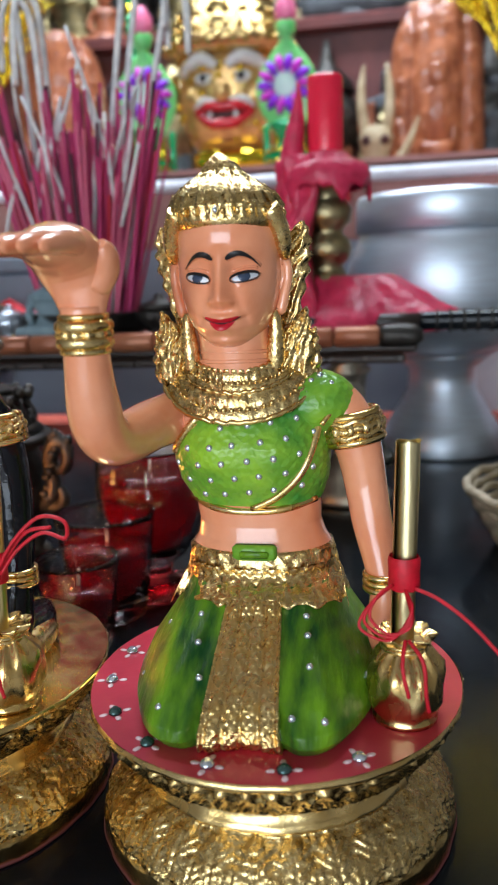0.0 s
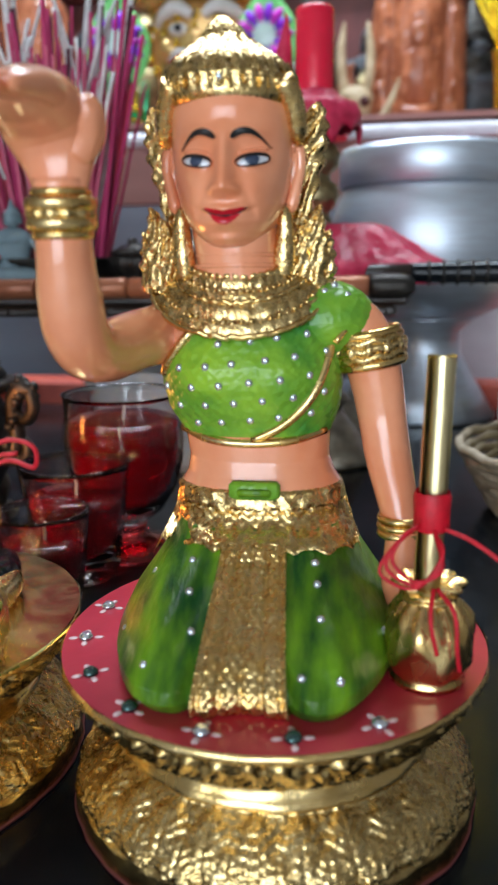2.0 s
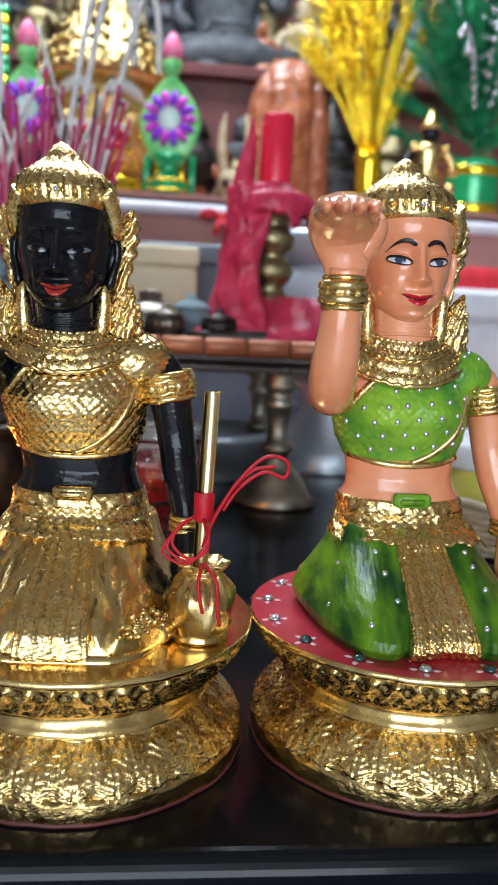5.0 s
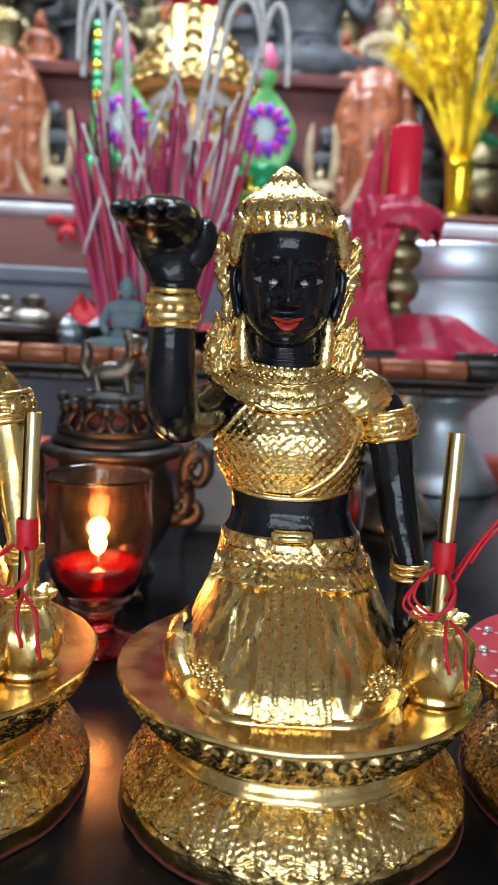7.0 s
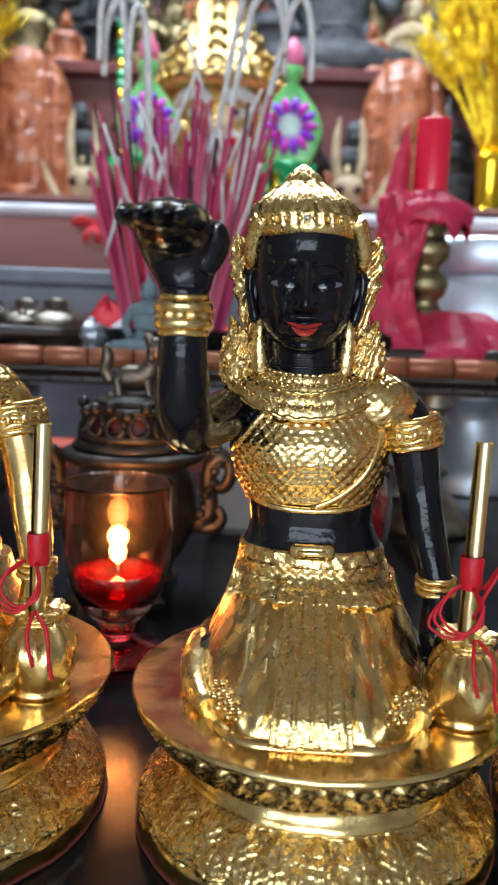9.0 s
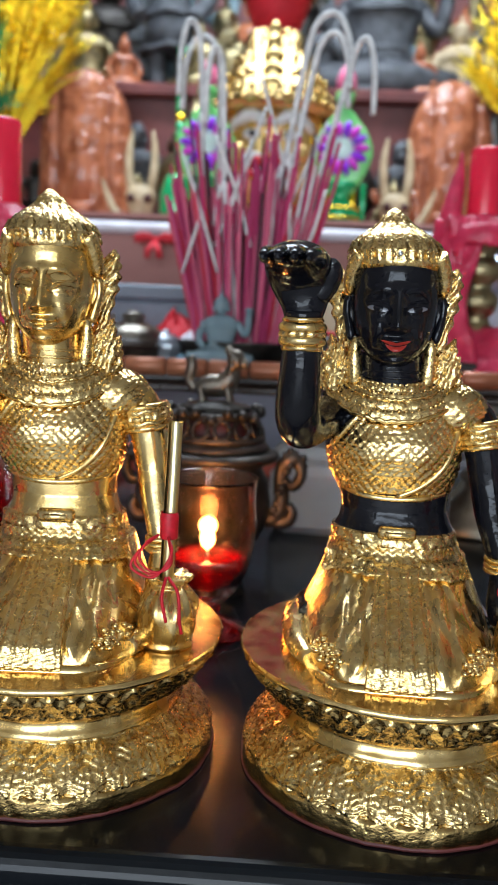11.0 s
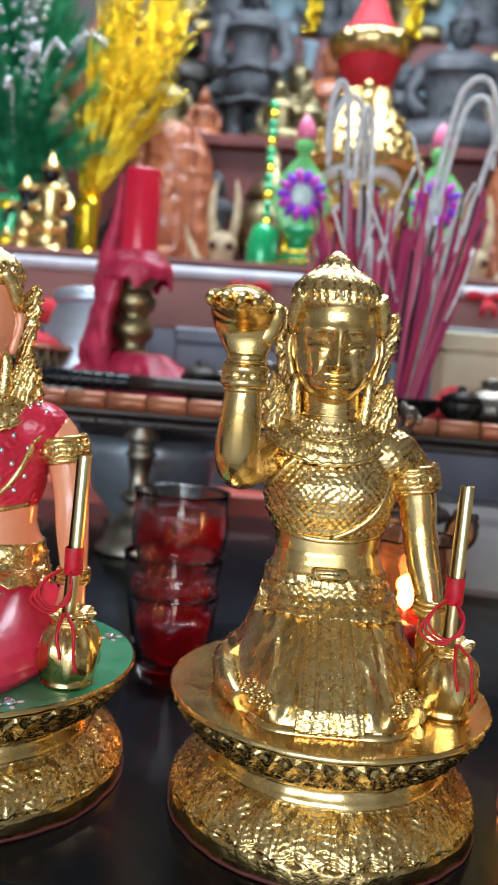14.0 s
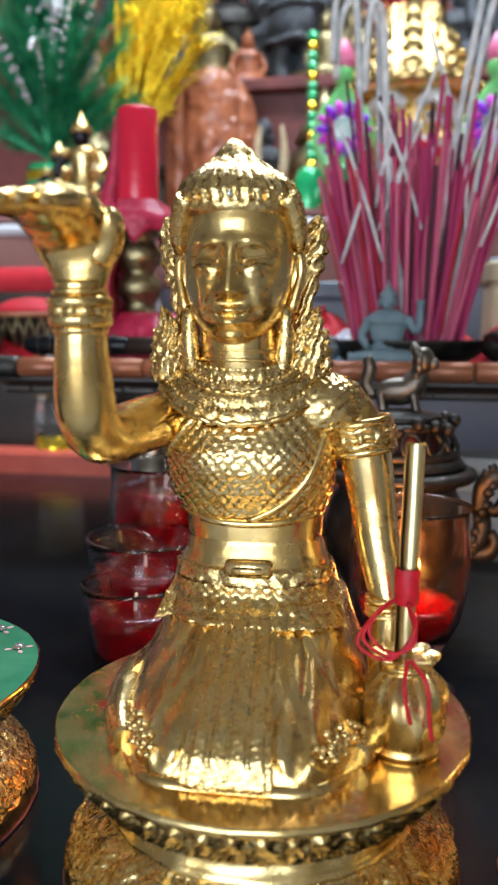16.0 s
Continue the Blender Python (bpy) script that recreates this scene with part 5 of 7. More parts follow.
# ---- red candles on brass holders with run-down wax ----
def build_candle(at, r, rot, label, tall, spill=0.0):
    t = thing("candle_on_holder", (*at, 0.1595), label, "candle", "red altar candles")
    t.rotation_euler = (0, 0, radians(rot))
    bm = bmesh.new()
    lathe(bm, [(0.034, 0.0), (0.036, 0.004), (0.030, 0.010), (0.018, 0.018), (0.013, 0.028), (0.017, 0.034), (0.022, 0.040), (0.022, 0.046), (0.016, 0.051), (0.013, 0.058), (0.019, 0.064), (0.022, 0.072), (0.020, 0.080), (0.014, 0.085), (0.014, 0.090), (0.021, 0.096), (0.0225, 0.106), (0.017, 0.113), (0.015, 0.118), (0.022, 0.126), (0.030, 0.134), (0.031, 0.140)], segs=36)
    part("brass_holder", bm, brass_old, t, "turned aged brass holder")
    bm = bmesh.new()
    lathe(bm, [(r * 0.99, 0.138), (r, 0.142), (r * 1.0, 0.138 + tall), (r * 0.9, 0.1405 + tall), (r * 0.55, 0.1385 + tall)], segs=36, ripple=lambda a, z, q: 0.0006 * noise.noise((math.cos(a) * 1.5, math.sin(a) * 1.5, z * 20)))
    stick = part("candle_stick", bm, wax_red, t, "shiny red candle")
    rnd = random.Random(int(at[0] * 997))
    # collar of run wax with ragged hem
    bm = bmesh.new()
    rings = []
    for j in range(9):
        ring = []
        for i in range(60):
            a = 2 * math.pi * i / 60
            hem = 0.013 + 0.011 * abs(noise.noise((math.cos(a) * 3.1, math.sin(a) * 3.1, at[0] * 9))) + 0.012 * max(0, math.sin(5 * a + 1)) ** 3
            rr = (r * 0.98, r * 1.5, 0.030, 0.036, 0.0385, 0.0395, 0.0395, 0.0385, 0.0365)[j]
            zz = (0.156, 0.150, 0.1465, 0.1435, 0.139, 0.139 - hem * 0.4, 0.139 - hem * 0.75, 0.139 - hem, 0.139 - hem * 0.9)[j]
            rr += 0.0025 * noise.noise((math.cos(a) * 4, math.sin(a) * 4, j * 0.7))
            ring.append(bm.verts.new((rr * math.cos(a), rr * math.sin(a), zz)))
        rings.append(ring)
    put_faces(bm, rings, True, (False, False), 0)
    part("wax_collar", bm, wax_drip, stick, "ragged collar of run wax")
    # curtain of wax down one side
    bm = bmesh.new()
    rings = []
    for j in range(44):
        u = j / 43
        z = 0.152 - 0.150 * u
        ring = []
        for i in range(52):
            v = i / 51
            a = radians(95 + 165 * v + 8 * math.sin(u * 9))
            rr = 0.0370 + 0.021 * u ** 1.2 + 0.030 * max(0, u - 0.80) ** 1.2 * 3 + 0.0024 * math.sin(v * 26 + 3 * math.sin(u * 3)) + 0.0022 * noise.noise((v * 22, u * 16, 4.0)) + 0.007 * noise.noise((v * 7, u * 5, at[0] * 11))
            ring.append(bm.verts.new((rr * math.cos(a) - 0.004, rr * math.sin(a) * 0.8, z)))
        rings.append(ring)
    put_faces(bm, rings, False, (False, False), 0)
    inner = [[bm.verts.new((v.co.x * 0.72, v.co.y * 0.72, v.co.z)) for v in ring] for ring in rings]
    put_faces(bm, inner, False, (False, False), 0)
    for e in (0, -1):
        put_faces(bm, [[q[e] for q in rings], [q[e] for q in inner]], False, (False, False), 0)
    put_faces(bm, [rings[0], inner[0]], False, (False, False), 0)
    curtain = part("wax_curtain", bm, wax_drip, t, "thick curtain of run red wax")
    for k in range(6):
        a = radians(118 + 24 * k + rnd.uniform(-9, 9))
        w = rnd.uniform(0.5, 1.0)
        bm = bmesh.new()
        tube(bm, [(0.030 * math.cos(a), 0.026 * math.sin(a), 0.150, 0.004), (0.038 * math.cos(a), 0.032 * math.sin(a), 0.130, 0.0052 * w), (0.040 * math.cos(a + 0.06), 0.034 * math.sin(a + 0.06), 0.08, 0.0046 * w), (0.045 * math.cos(a), 0.039 * math.sin(a), 0.03, 0.007 * w), (0.058 * math.cos(a), 0.048 * math.sin(a), 0.005, 0.009)], 9, 0, 4)
        part("wax_run", bm, wax_drip, curtain)
    # tongue of old wax beside the candle
    bm = bmesh.new()
    tube(bm, [(-r - 0.016, 0, 0.135, 0.012), (-r - 0.014, 0.002, 0.160, 0.010), (-r - 0.010, 0.004, 0.185, 0.007), (-r - 0.008, 0.004, 0.138 + tall * 0.85, 0.003), (-r - 0.008, 0.004, 0.138 + tall, 0.001)], 12, 0, 5)
    part("wax_tongue", bm, wax_drip, t)
    # puddle
    bm = bmesh.new()
    def puddle(a, z, q):
        return (0.006 * noise.noise((math.cos(a) * 9, math.sin(a) * 9, z * 160)) if q > 0.05 else 0.0) + q * (0.16 * noise.noise((math.cos(a) * 2.2, math.sin(a) * 2.2, 1 + at[0])) + 0.05 * math.sin(7 * a))
    lathe(bm, [(0.088, 0.0), (0.087, 0.008), (0.083, 0.015), (0.075, 0.020), (0.068, 0.024), (0.058, 0.031), (0.047, 0.039), (0.038, 0.046), (0.03, 0.049)], (spill, 0, 0.0003), 110, 0, 1.0 + spill * 9, 0.72, puddle)
    part("wax_puddle", bm, wax_drip, t, "puddle of hardened wax")
    return t


build_candle((0.240, 0.475), 0.0155, 0, "short red candle on brass holder caked in run wax", 0.078, 0.020)
build_candle((-0.248, 0.515), 0.0195, -12, "thick red candle on brass holder caked in run wax", 0.100)


# ---- incense ----
def build_incense():
    t = thing("incense_pot", (0.010, 0.475, 0.1595), "black incense pot crammed with pink sticks and curled ash", "incense pot")
    bm = bmesh.new()
    lathe(bm, [(0.040, 0.0), (0.048, 0.003), (0.062, 0.012), (0.066, 0.022), (0.067, 0.0245), (0.063, 0.0245), (0.060, 0.018), (0.02, 0.016)], segs=44)
    part("bowl", bm, bronze_dark, t, "dark low bowl")
    rnd = random.Random(3)
    for mt, count, lo, hi in ((stick_pink, 120, 0.11, 0.180), (stick_magenta, 96, 0.13, 0.220), (stick_red, 40, 0.09, 0.17), (stick_burnt, 34, 0.12, 0.23)):
        bm = bmesh.new()
        lathe(bm, [(1.0, 0.0), (0.85, 1.0)], segs=6)
        first = part("joss_stick", bm, mt, t, "thin coloured joss stick")
        for k in range(count):
            st = first if k == 0 else new("joss_stick", first.data)
            st.parent = t
            a, q = rnd.uniform(0, 2 * math.pi), math.sqrt(rnd.random())
            x, y = 0.046 * q * math.cos(a), 0.036 * q * math.sin(a)
            ln = rnd.uniform(lo, hi)
            d = Vector((x / 0.046 * 0.24 + rnd.uniform(-0.07, 0.07), y / 0.036 * 0.18 + rnd.uniform(-0.07, 0.07), 1.0)).normalized()
            r0 = rnd.uniform(0.0012, 0.0022)
            st.matrix_basis = Matrix.Translation((x, y, 0.012)) @ d.to_track_quat("Z", "Y").to_matrix().to_4x4() @ Matrix.Diagonal((r0, r0, ln, 1))
    curls = [(-0.036, 0.00, -0.05, 0.300, -0.016), (-0.026, 0.01, -0.02, 0.290, -0.030), (-0.016, -0.02, -0.04, 0.270, -0.012), (0.010, 0.0, 0.16, 0.310, 0.034), (0.016, 0.01, 0.17, 0.296, 0.028), (0.034, -0.01, 0.24, 0.285, 0.018),
             (-0.018, -0.03, 0.10, 0.20, 0.0), (0.000, -0.032, -0.14, 0.17, 0.0), (0.012, -0.034, 0.14, 0.19, 0.0), (0.028, -0.02, 0.20, 0.22, 0.0), (-0.034, -0.02, -0.10, 0.17, 0.0)]
    for k in range(15):
        bm = bmesh.new()
        x, y, z = rnd.uniform(-0.055, 0.055), rnd.uniform(-0.055, -0.020), rnd.uniform(0.07, 0.17)
        ln, lean = rnd.uniform(0.05, 0.12), rnd.uniform(-0.42, 0.42)
        tube(bm, [(x, y, z, 0.0013), (x + lean * ln * 0.5 + rnd.uniform(-0.003, 0.003), y - 0.004, z + ln * 0.5, 0.0016), (x + lean * ln, y, z + ln, 0.0014)], 7, 0, 4)
        part("ash_piece", bm, ash_grey, t, "broken piece of grey incense ash" if k == 0 else "")
    for x, y, lean, h, hook in curls:
        bm = bmesh.new()
        pts = [(x, y, 0.02, 0.0022), (x + lean * h * 0.45, y, 0.02 + h * 0.5, 0.0026), (x + lean * h * 0.85, y, 0.02 + h * 0.90, 0.0030)]
        if hook:
            e = x + lean * h * 0.9
            pts += [(e + hook * 0.25, y - 0.004, 0.02 + h, 0.0031), (e + hook * 0.75, y - 0.01, 0.022 + h, 0.0031), (e + hook * 1.1, y - 0.012, h - 0.005, 0.0030), (e + hook * 1.15, y - 0.014, h - 0.045, 0.0028)]
        tube(bm, pts, 8, 0, 6)
        part("ash_curl", bm, ash_grey, t, "thick grey curl of incense ash")
    return t


build_incense()


def build_figure(name, at, h, mt, label, rz=0, seated=True, arm=True, group="", metal_top=None):
    """A small plain figure in one mesh."""
    bm = bmesh.new()
    if seated:
        tube(bm, [(-0.42 * h, -0.05 * h, 0.10 * h, 0.10 * h), (0, -0.16 * h, 0.11 * h, 0.13 * h), (0.42 * h, -0.05 * h, 0.10 * h, 0.10 * h)], 14, 0, 5)
        lathe(bm, [(0.20 * h, 0.05 * h), (0.22 * h, 0.2 * h), (0.17 * h, 0.34 * h), (0.22 * h, 0.50 * h), (0.25 * h, 0.58 * h), (0.17 * h, 0.65 * h), (0.07 * h, 0.68 * h)], segs=20, sy=0.62)
        sh, hd = 0.58 * h, 0.78 * h
    else:
        for s in (-1, 1):
            tube(bm, [(s * 0.07 * h, 0, 0, 0.05 * h), (s * 0.07 * h, 0, 0.25 * h, 0.05 * h), (s * 0.06 * h, 0, 0.45 * h, 0.07 * h)], 10, 0, 3)
        lathe(bm, [(0.17 * h, 0.26 * h), (0.13 * h, 0.45 * h), (0.10 * h, 0.56 * h), (0.15 * h, 0.70 * h), (0.15 * h, 0.76 * h), (0.06 * h, 0.80 * h)], segs=20, sy=0.6)
        sh, hd = 0.74 * h, 0.87 * h
    k = 0.8 if not seated else 1.0
    ball(bm, (0, -0.01 * h, hd), (0.085 * h * k, 0.09 * h * k, 0.11 * h * k), 0, 16, 12)
    ball(bm, (0, -0.10 * h * k, hd - 0.01 * h), (0.015 * h, 0.014 * h, 0.03 * h), 0, 8, 6)
    lathe(bm, [(0.098 * h * k, hd + 0.03 * h), (0.100 * h * k, hd + 0.06 * h), (0.07 * h * k, hd + 0.11 * h), (0.03 * h, hd + 0.14 * h), (0.008 * h, 1.0 * h)], segs=16)
    for s in (-1, 1):
        ball(bm, (s * 0.092 * h * k, 0, hd - 0.02 * h), (0.018 * h, 0.02 * h, 0.05 * h), 0, 8, 6)
        if arm and s > 0:
            tube(bm, [(s * 0.20 * h, 0, sh, 0.055 * h), (s * 0.33 * h, -0.03 * h, sh - 0.14 * h, 0.05 * h), (s * 0.36 * h, -0.06 * h, sh + 0.06 * h, 0.042 * h), (s * 0.36 * h, -0.07 * h, sh + 0.20 * h, 0.05 * h)], 10, 0, 4)
        else:
            w = 1.0 if seated else 0.75
            tube(bm, [(s * 0.20 * h * w, 0, sh, 0.055 * h), (s * 0.28 * h * w, -0.02 * h, sh - 0.2 * h, 0.05 * h), (s * 0.20 * h * w, -0.14 * h, sh - 0.34 * h, 0.045 * h)], 10, 0, 4)
    # belt, hem and chest bands, then carved and weathered relief
    for zz, rr in ((sh - 0.26 * h, 0.165), (sh - 0.05 * h, 0.225)) if seated else ((0.27 * h, 0.175), (0.46 * h, 0.135), (0.68 * h, 0.155)):
        tube(bm, [(rr * h * math.cos(a), 0.66 * rr * h * math.sin(a), zz, 0.016 * h) for a in [2 * math.pi * i / 28 for i in range(29)]], 7, 0, 1)
    off = 13.0 * at[0]
    for v in bm.verts:
        p = v.co / h
        n = noise.noise_vector((p.x * 13 + off, p.y * 13, p.z * 13)) * 0.016 + noise.noise_vector((p.x * 34 + off, p.y * 34, p.z * 34)) * 0.009
        v.co += n * h
        v.co.z = max(v.co.z, 0.0)
    ob = link(name, bm, mt)
    ob.matrix_basis = pose(*at, 0, 0, rz)
    return tagged(ob, label, "statue", group)


build_figure("small_stone_figure", (-0.006, 0.420, 0.1597), 0.072, stone_blue, "small blue-grey stone seated figure on the tray")


# ---- lower step things behind the tray ----
def build_pot(at, label):
    t = thing("steel_pot", (*at, 0.0032), label, "pot")
    bm = bmesh.new()
    lathe(bm, [(0.078, 0.0), (0.080, 0.003), (0.064, 0.030), (0.040, 0.070), (0.038, 0.095), (0.052, 0.108), (0.060, 0.112)], segs=48)
    part("stand", bm, steel, t, "flared steel stand")
    bm = bmesh.new()
    lathe(bm, [(0.058, 0.1125), (0.084, 0.124), (0.103, 0.150), (0.110, 0.180), (0.108, 0.212), (0.100, 0.236), (0.0955, 0.246), (0.095, 0.250)], segs=64)
    part("pot_body", bm, steel, t, "round brushed steel body")
    bm = bmesh.new()
    lathe(bm, [(0.0965, 0.2505), (0.0985, 0.252), (0.0980, 0.284), (0.0950, 0.290), (0.070, 0.293), (0.02, 0.294)], segs=64)
    part("lid", bm, steel, t, "straight-sided steel lid")
    return t


build_pot((0.352, 0.700), "round brushed steel pot with lid on flared stand")


def build_mask():
    """The gilded giant's head with tall crown, one plain mesh."""
    bm = bmesh.new()
    mats = [mask_skin, gold_pale, red_fabric, mask_white, mouth_and_hollow_dark, lip_paint, brow_paint, yellow_vase]
    lathe(bm, [(0.055, 0.0), (0.062, 0.01), (0.066, 0.05), (0.072, 0.075)], segs=36, mi=7)
    lathe(bm, [(0.030, 0.075), (0.062, 0.085), (0.080, 0.120), (0.085, 0.160), (0.084, 0.205), (0.080, 0.235)], segs=48, mi=0, sy=0.92, ripple=lambda a, z, r: 0.002 * noise.noise((math.cos(a) * 8, math.sin(a) * 8, z * 90)))
    for s in (-1, 1):
        ball(bm, (s * 0.030, -0.072, 0.187), (0.016, 0.010, 0.010), 3, 14, 10)
        ball(bm, (s * 0.030, -0.081, 0.187), (0.006, 0.004, 0.006), 6, 10, 8)
        tube(bm, [(s * 0.008, -0.080, 0.204, 0.007), (s * 0.030, -0.080, 0.216, 0.011), (s * 0.054, -0.066, 0.210, 0.010), (s * 0.068, -0.050, 0.196, 0.004)], 12, 3, 5)
        ball(bm, (s * 0.046, -0.062, 0.160), (0.020, 0.016, 0.018), 0, 14, 10)
        tube(bm, [(s * 0.090, 0, 0.150, 0.008), (s * 0.100, 0, 0.185, 0.012), (s * 0.094, 0, 0.215, 0.006)], 12, 1, 4)
        tube(bm, [(s * 0.010, -0.081, 0.148, 0.005), (s * 0.030, -0.079, 0.152, 0.007), (s * 0.046, -0.068, 0.142, 0.005)], 10, 3, 4)
        ball(bm, (s * 0.020, -0.084, 0.128), (0.004, 0.004, 0.007), 3, 8, 6)
    ball(bm, (0, -0.085, 0.165), (0.014, 0.016, 0.018), 0, 14, 10)
    tube(bm, [(-0.044, -0.066, 0.138, 0.006), (-0.022, -0.082, 0.142, 0.008), (0, -0.084, 0.141, 0.008), (0.022, -0.082, 0.142, 0.008), (0.044, -0.066, 0.138, 0.006)], 10, 5, 5)
    tube(bm, [(-0.044, -0.066, 0.136, 0.006), (-0.022, -0.080, 0.118, 0.008), (0, -0.084, 0.115, 0.009), (0.022, -0.080, 0.118, 0.008), (0.044, -0.066, 0.136, 0.006)], 10, 5, 5)
    ball(bm, (0, -0.072, 0.129), (0.036, 0.012, 0.010), 4, 14, 8)
    rnd = random.Random(5)
    for k in range(70):
        a = math.pi * rnd.uniform(1.05, 1.95)
        z = rnd.uniform(0.09, 0.235)
        r = float(np.interp(z, [0.085, 0.12, 0.16, 0.235], [0.064, 0.082, 0.087, 0.082]))
        ball(bm, (r * math.cos(a), r * 0.94 * math.sin(a), z), rnd.uniform(0.0025, 0.0055), 7, 7, 5)
    def knobs(a, z, r):
        return 0.004 * max(0, math.cos(22 * a)) * (1 if int(z * 90) % 2 else 0.3)
    lathe(bm, [(0.088, 0.225), (0.104, 0.236), (0.106, 0.250), (0.096, 0.258), (0.098, 0.272), (0.084, 0.282), (0.086, 0.296), (0.070, 0.306), (0.066, 0.330), (0.050, 0.340), (0.044, 0.372), (0.036, 0.378)], segs=88, mi=1, ripple=knobs)
    lathe(bm, [(0.036, 0.378), (0.046, 0.402), (0.054, 0.425), (0.056, 0.432)], segs=40, mi=2)
    lathe(bm, [(0.056, 0.428), (0.066, 0.440), (0.070, 0.462), (0.062, 0.466)], segs=60, mi=1, ripple=knobs)
    lathe(bm, [(0.062, 0.466), (0.055, 0.476), (0.036, 0.494), (0.022, 0.530), (0.014, 0.555), (0.002, 0.562)], segs=36, mi=2)
    for ring_z, r, n in ((0.243, 0.106, 28), (0.262, 0.098, 26), (0.288, 0.087, 22), (0.318, 0.068, 18)):
        for k in range(n):
            a = 2 * math.pi * k / n
            ball(bm, (r * math.cos(a), r * math.sin(a), ring_z), 0.0058, 1, 8, 6)
    for k in range(5):
        ball(bm, (0, -0.096 + 0.008 * k, 0.262 + 0.024 * k), (0.018 - 0.002 * k, 0.007, 0.018), 1, 10, 7)
    for v in bm.verts:
        v.co.z -= 0.028 * min(max((v.co.z - 0.008) / 0.045, 0.0), 1.0)
    ob = link("giant_mask", bm, mats)
    ob.matrix_basis = pose(0.008, 1.235, 0.3805, 0, 0, 0) @ Matrix.Diagonal((1.1, 1.05, 1.04, 1))
    return tagged(ob, "gilded giant mask with open red mouth and tall red-tipped crown", "mask")


build_mask()


def build_lotus_ornament(at, rz):
    t = thing("peacock_lotus_ornament", (*at, 0.3805), "green plastic ornament with purple flower disc and pink bud", "ornament", "flower ornaments beside the mask", rz)
    t.scale = (1.10, 1.10, 1.10)
    bm = bmesh.new()
    lathe(bm, [(0.026, 0.0), (0.030, 0.004), (0.030, 0.020), (0.020, 0.026), (0.012, 0.034), (0.016, 0.046), (0.026, 0.056), (0.022, 0.060)], segs=28)
    cup = part("cup", bm, green_glass, t, "shiny green plastic cup")
    for z in (0.006, 0.020):
        bm = bmesh.new()
        tube(bm, [(0.0305 * math.cos(a), 0.0305 * math.sin(a), z, 0.0022) for a in [2 * math.pi * i / 28 for i in range(29)]], 7, 0, 1)
        part("gold_ring", bm, yellow_vase, cup)
    bm = bmesh.new()
    rings = []
    for j in range(19):
        u = j / 18
        z = 0.045 + 0.135 * u
        w = 0.046 * math.sin(math.pi * min(u * 0.72 + 0.14, 1)) ** 1.1 * (1 - u ** 4) + 0.001
        rings.append([bm.verts.new((w * math.cos(2 * math.pi * i / 28), 0.0065 * math.sin(2 * math.pi * i / 28) + 0.006 * u, z)) for i in range(28)])
    put_faces(bm, rings, True, (True, True), 0)
    fan = part("leaf_fan", bm, leaf_green, t, "pale green leaf-shaped fan")
    for k in range(14):
        a = 2 * math.pi * k / 14
        bm = bmesh.new()
        c, s = math.cos(a), math.sin(a)
        tube(bm, [(0.016 * c, -0.008, 0.108 + 0.016 * s, 0.002), (0.026 * c, -0.012, 0.108 + 0.026 * s, 0.0058), (0.035 * c, -0.010, 0.108 + 0.035 * s, 0.0048), (0.040 * c, -0.008, 0.108 + 0.040 * s, 0.001)], 8, 0, 3)
        part("petal", bm, purple_petal if k % 2 else magenta_petal, fan)
    bm = bmesh.new()
    ball(bm, (0, -0.006, 0.108), (0.019, 0.006, 0.019), 0, 18, 10)
    part("flower_centre", bm, pale_centre, fan, "pale mint flower centre")
    bm = bmesh.new()
    lathe(bm, [(0.006, 0.168), (0.013, 0.178), (0.015, 0.188), (0.010, 0.196)], (0, 0.006, 0), 16)
    bud = part("bud_base", bm, leaf_green, t)
    bm = bmesh.new()
    lathe(bm, [(0.011, 0.190), (0.015, 0.202), (0.013, 0.214), (0.005, 0.228), (0.001, 0.232)], (0, 0.006, 0), 16, ripple=lambda a, z, r: 0.0012 * math.cos(5 * a))
    part("bud", bm, pink_bud, bud, "pink lotus bud")
    for k in range(4):
        bm = bmesh.new()
        s = -1 if k < 2 else 1
        box(bm, (s * (0.018 + 0.016 * (k % 2)), 0.012, 0.030), (0.009, 0.003, 0.062), 0, 0, 0.001)
        part("foil_strip", bm, green_glass if k % 2 else yellow_vase, t)
    return t


build_lotus_ornament((-0.094, 1.040), 8)
build_lotus_ornament((0.131, 1.045), -6)


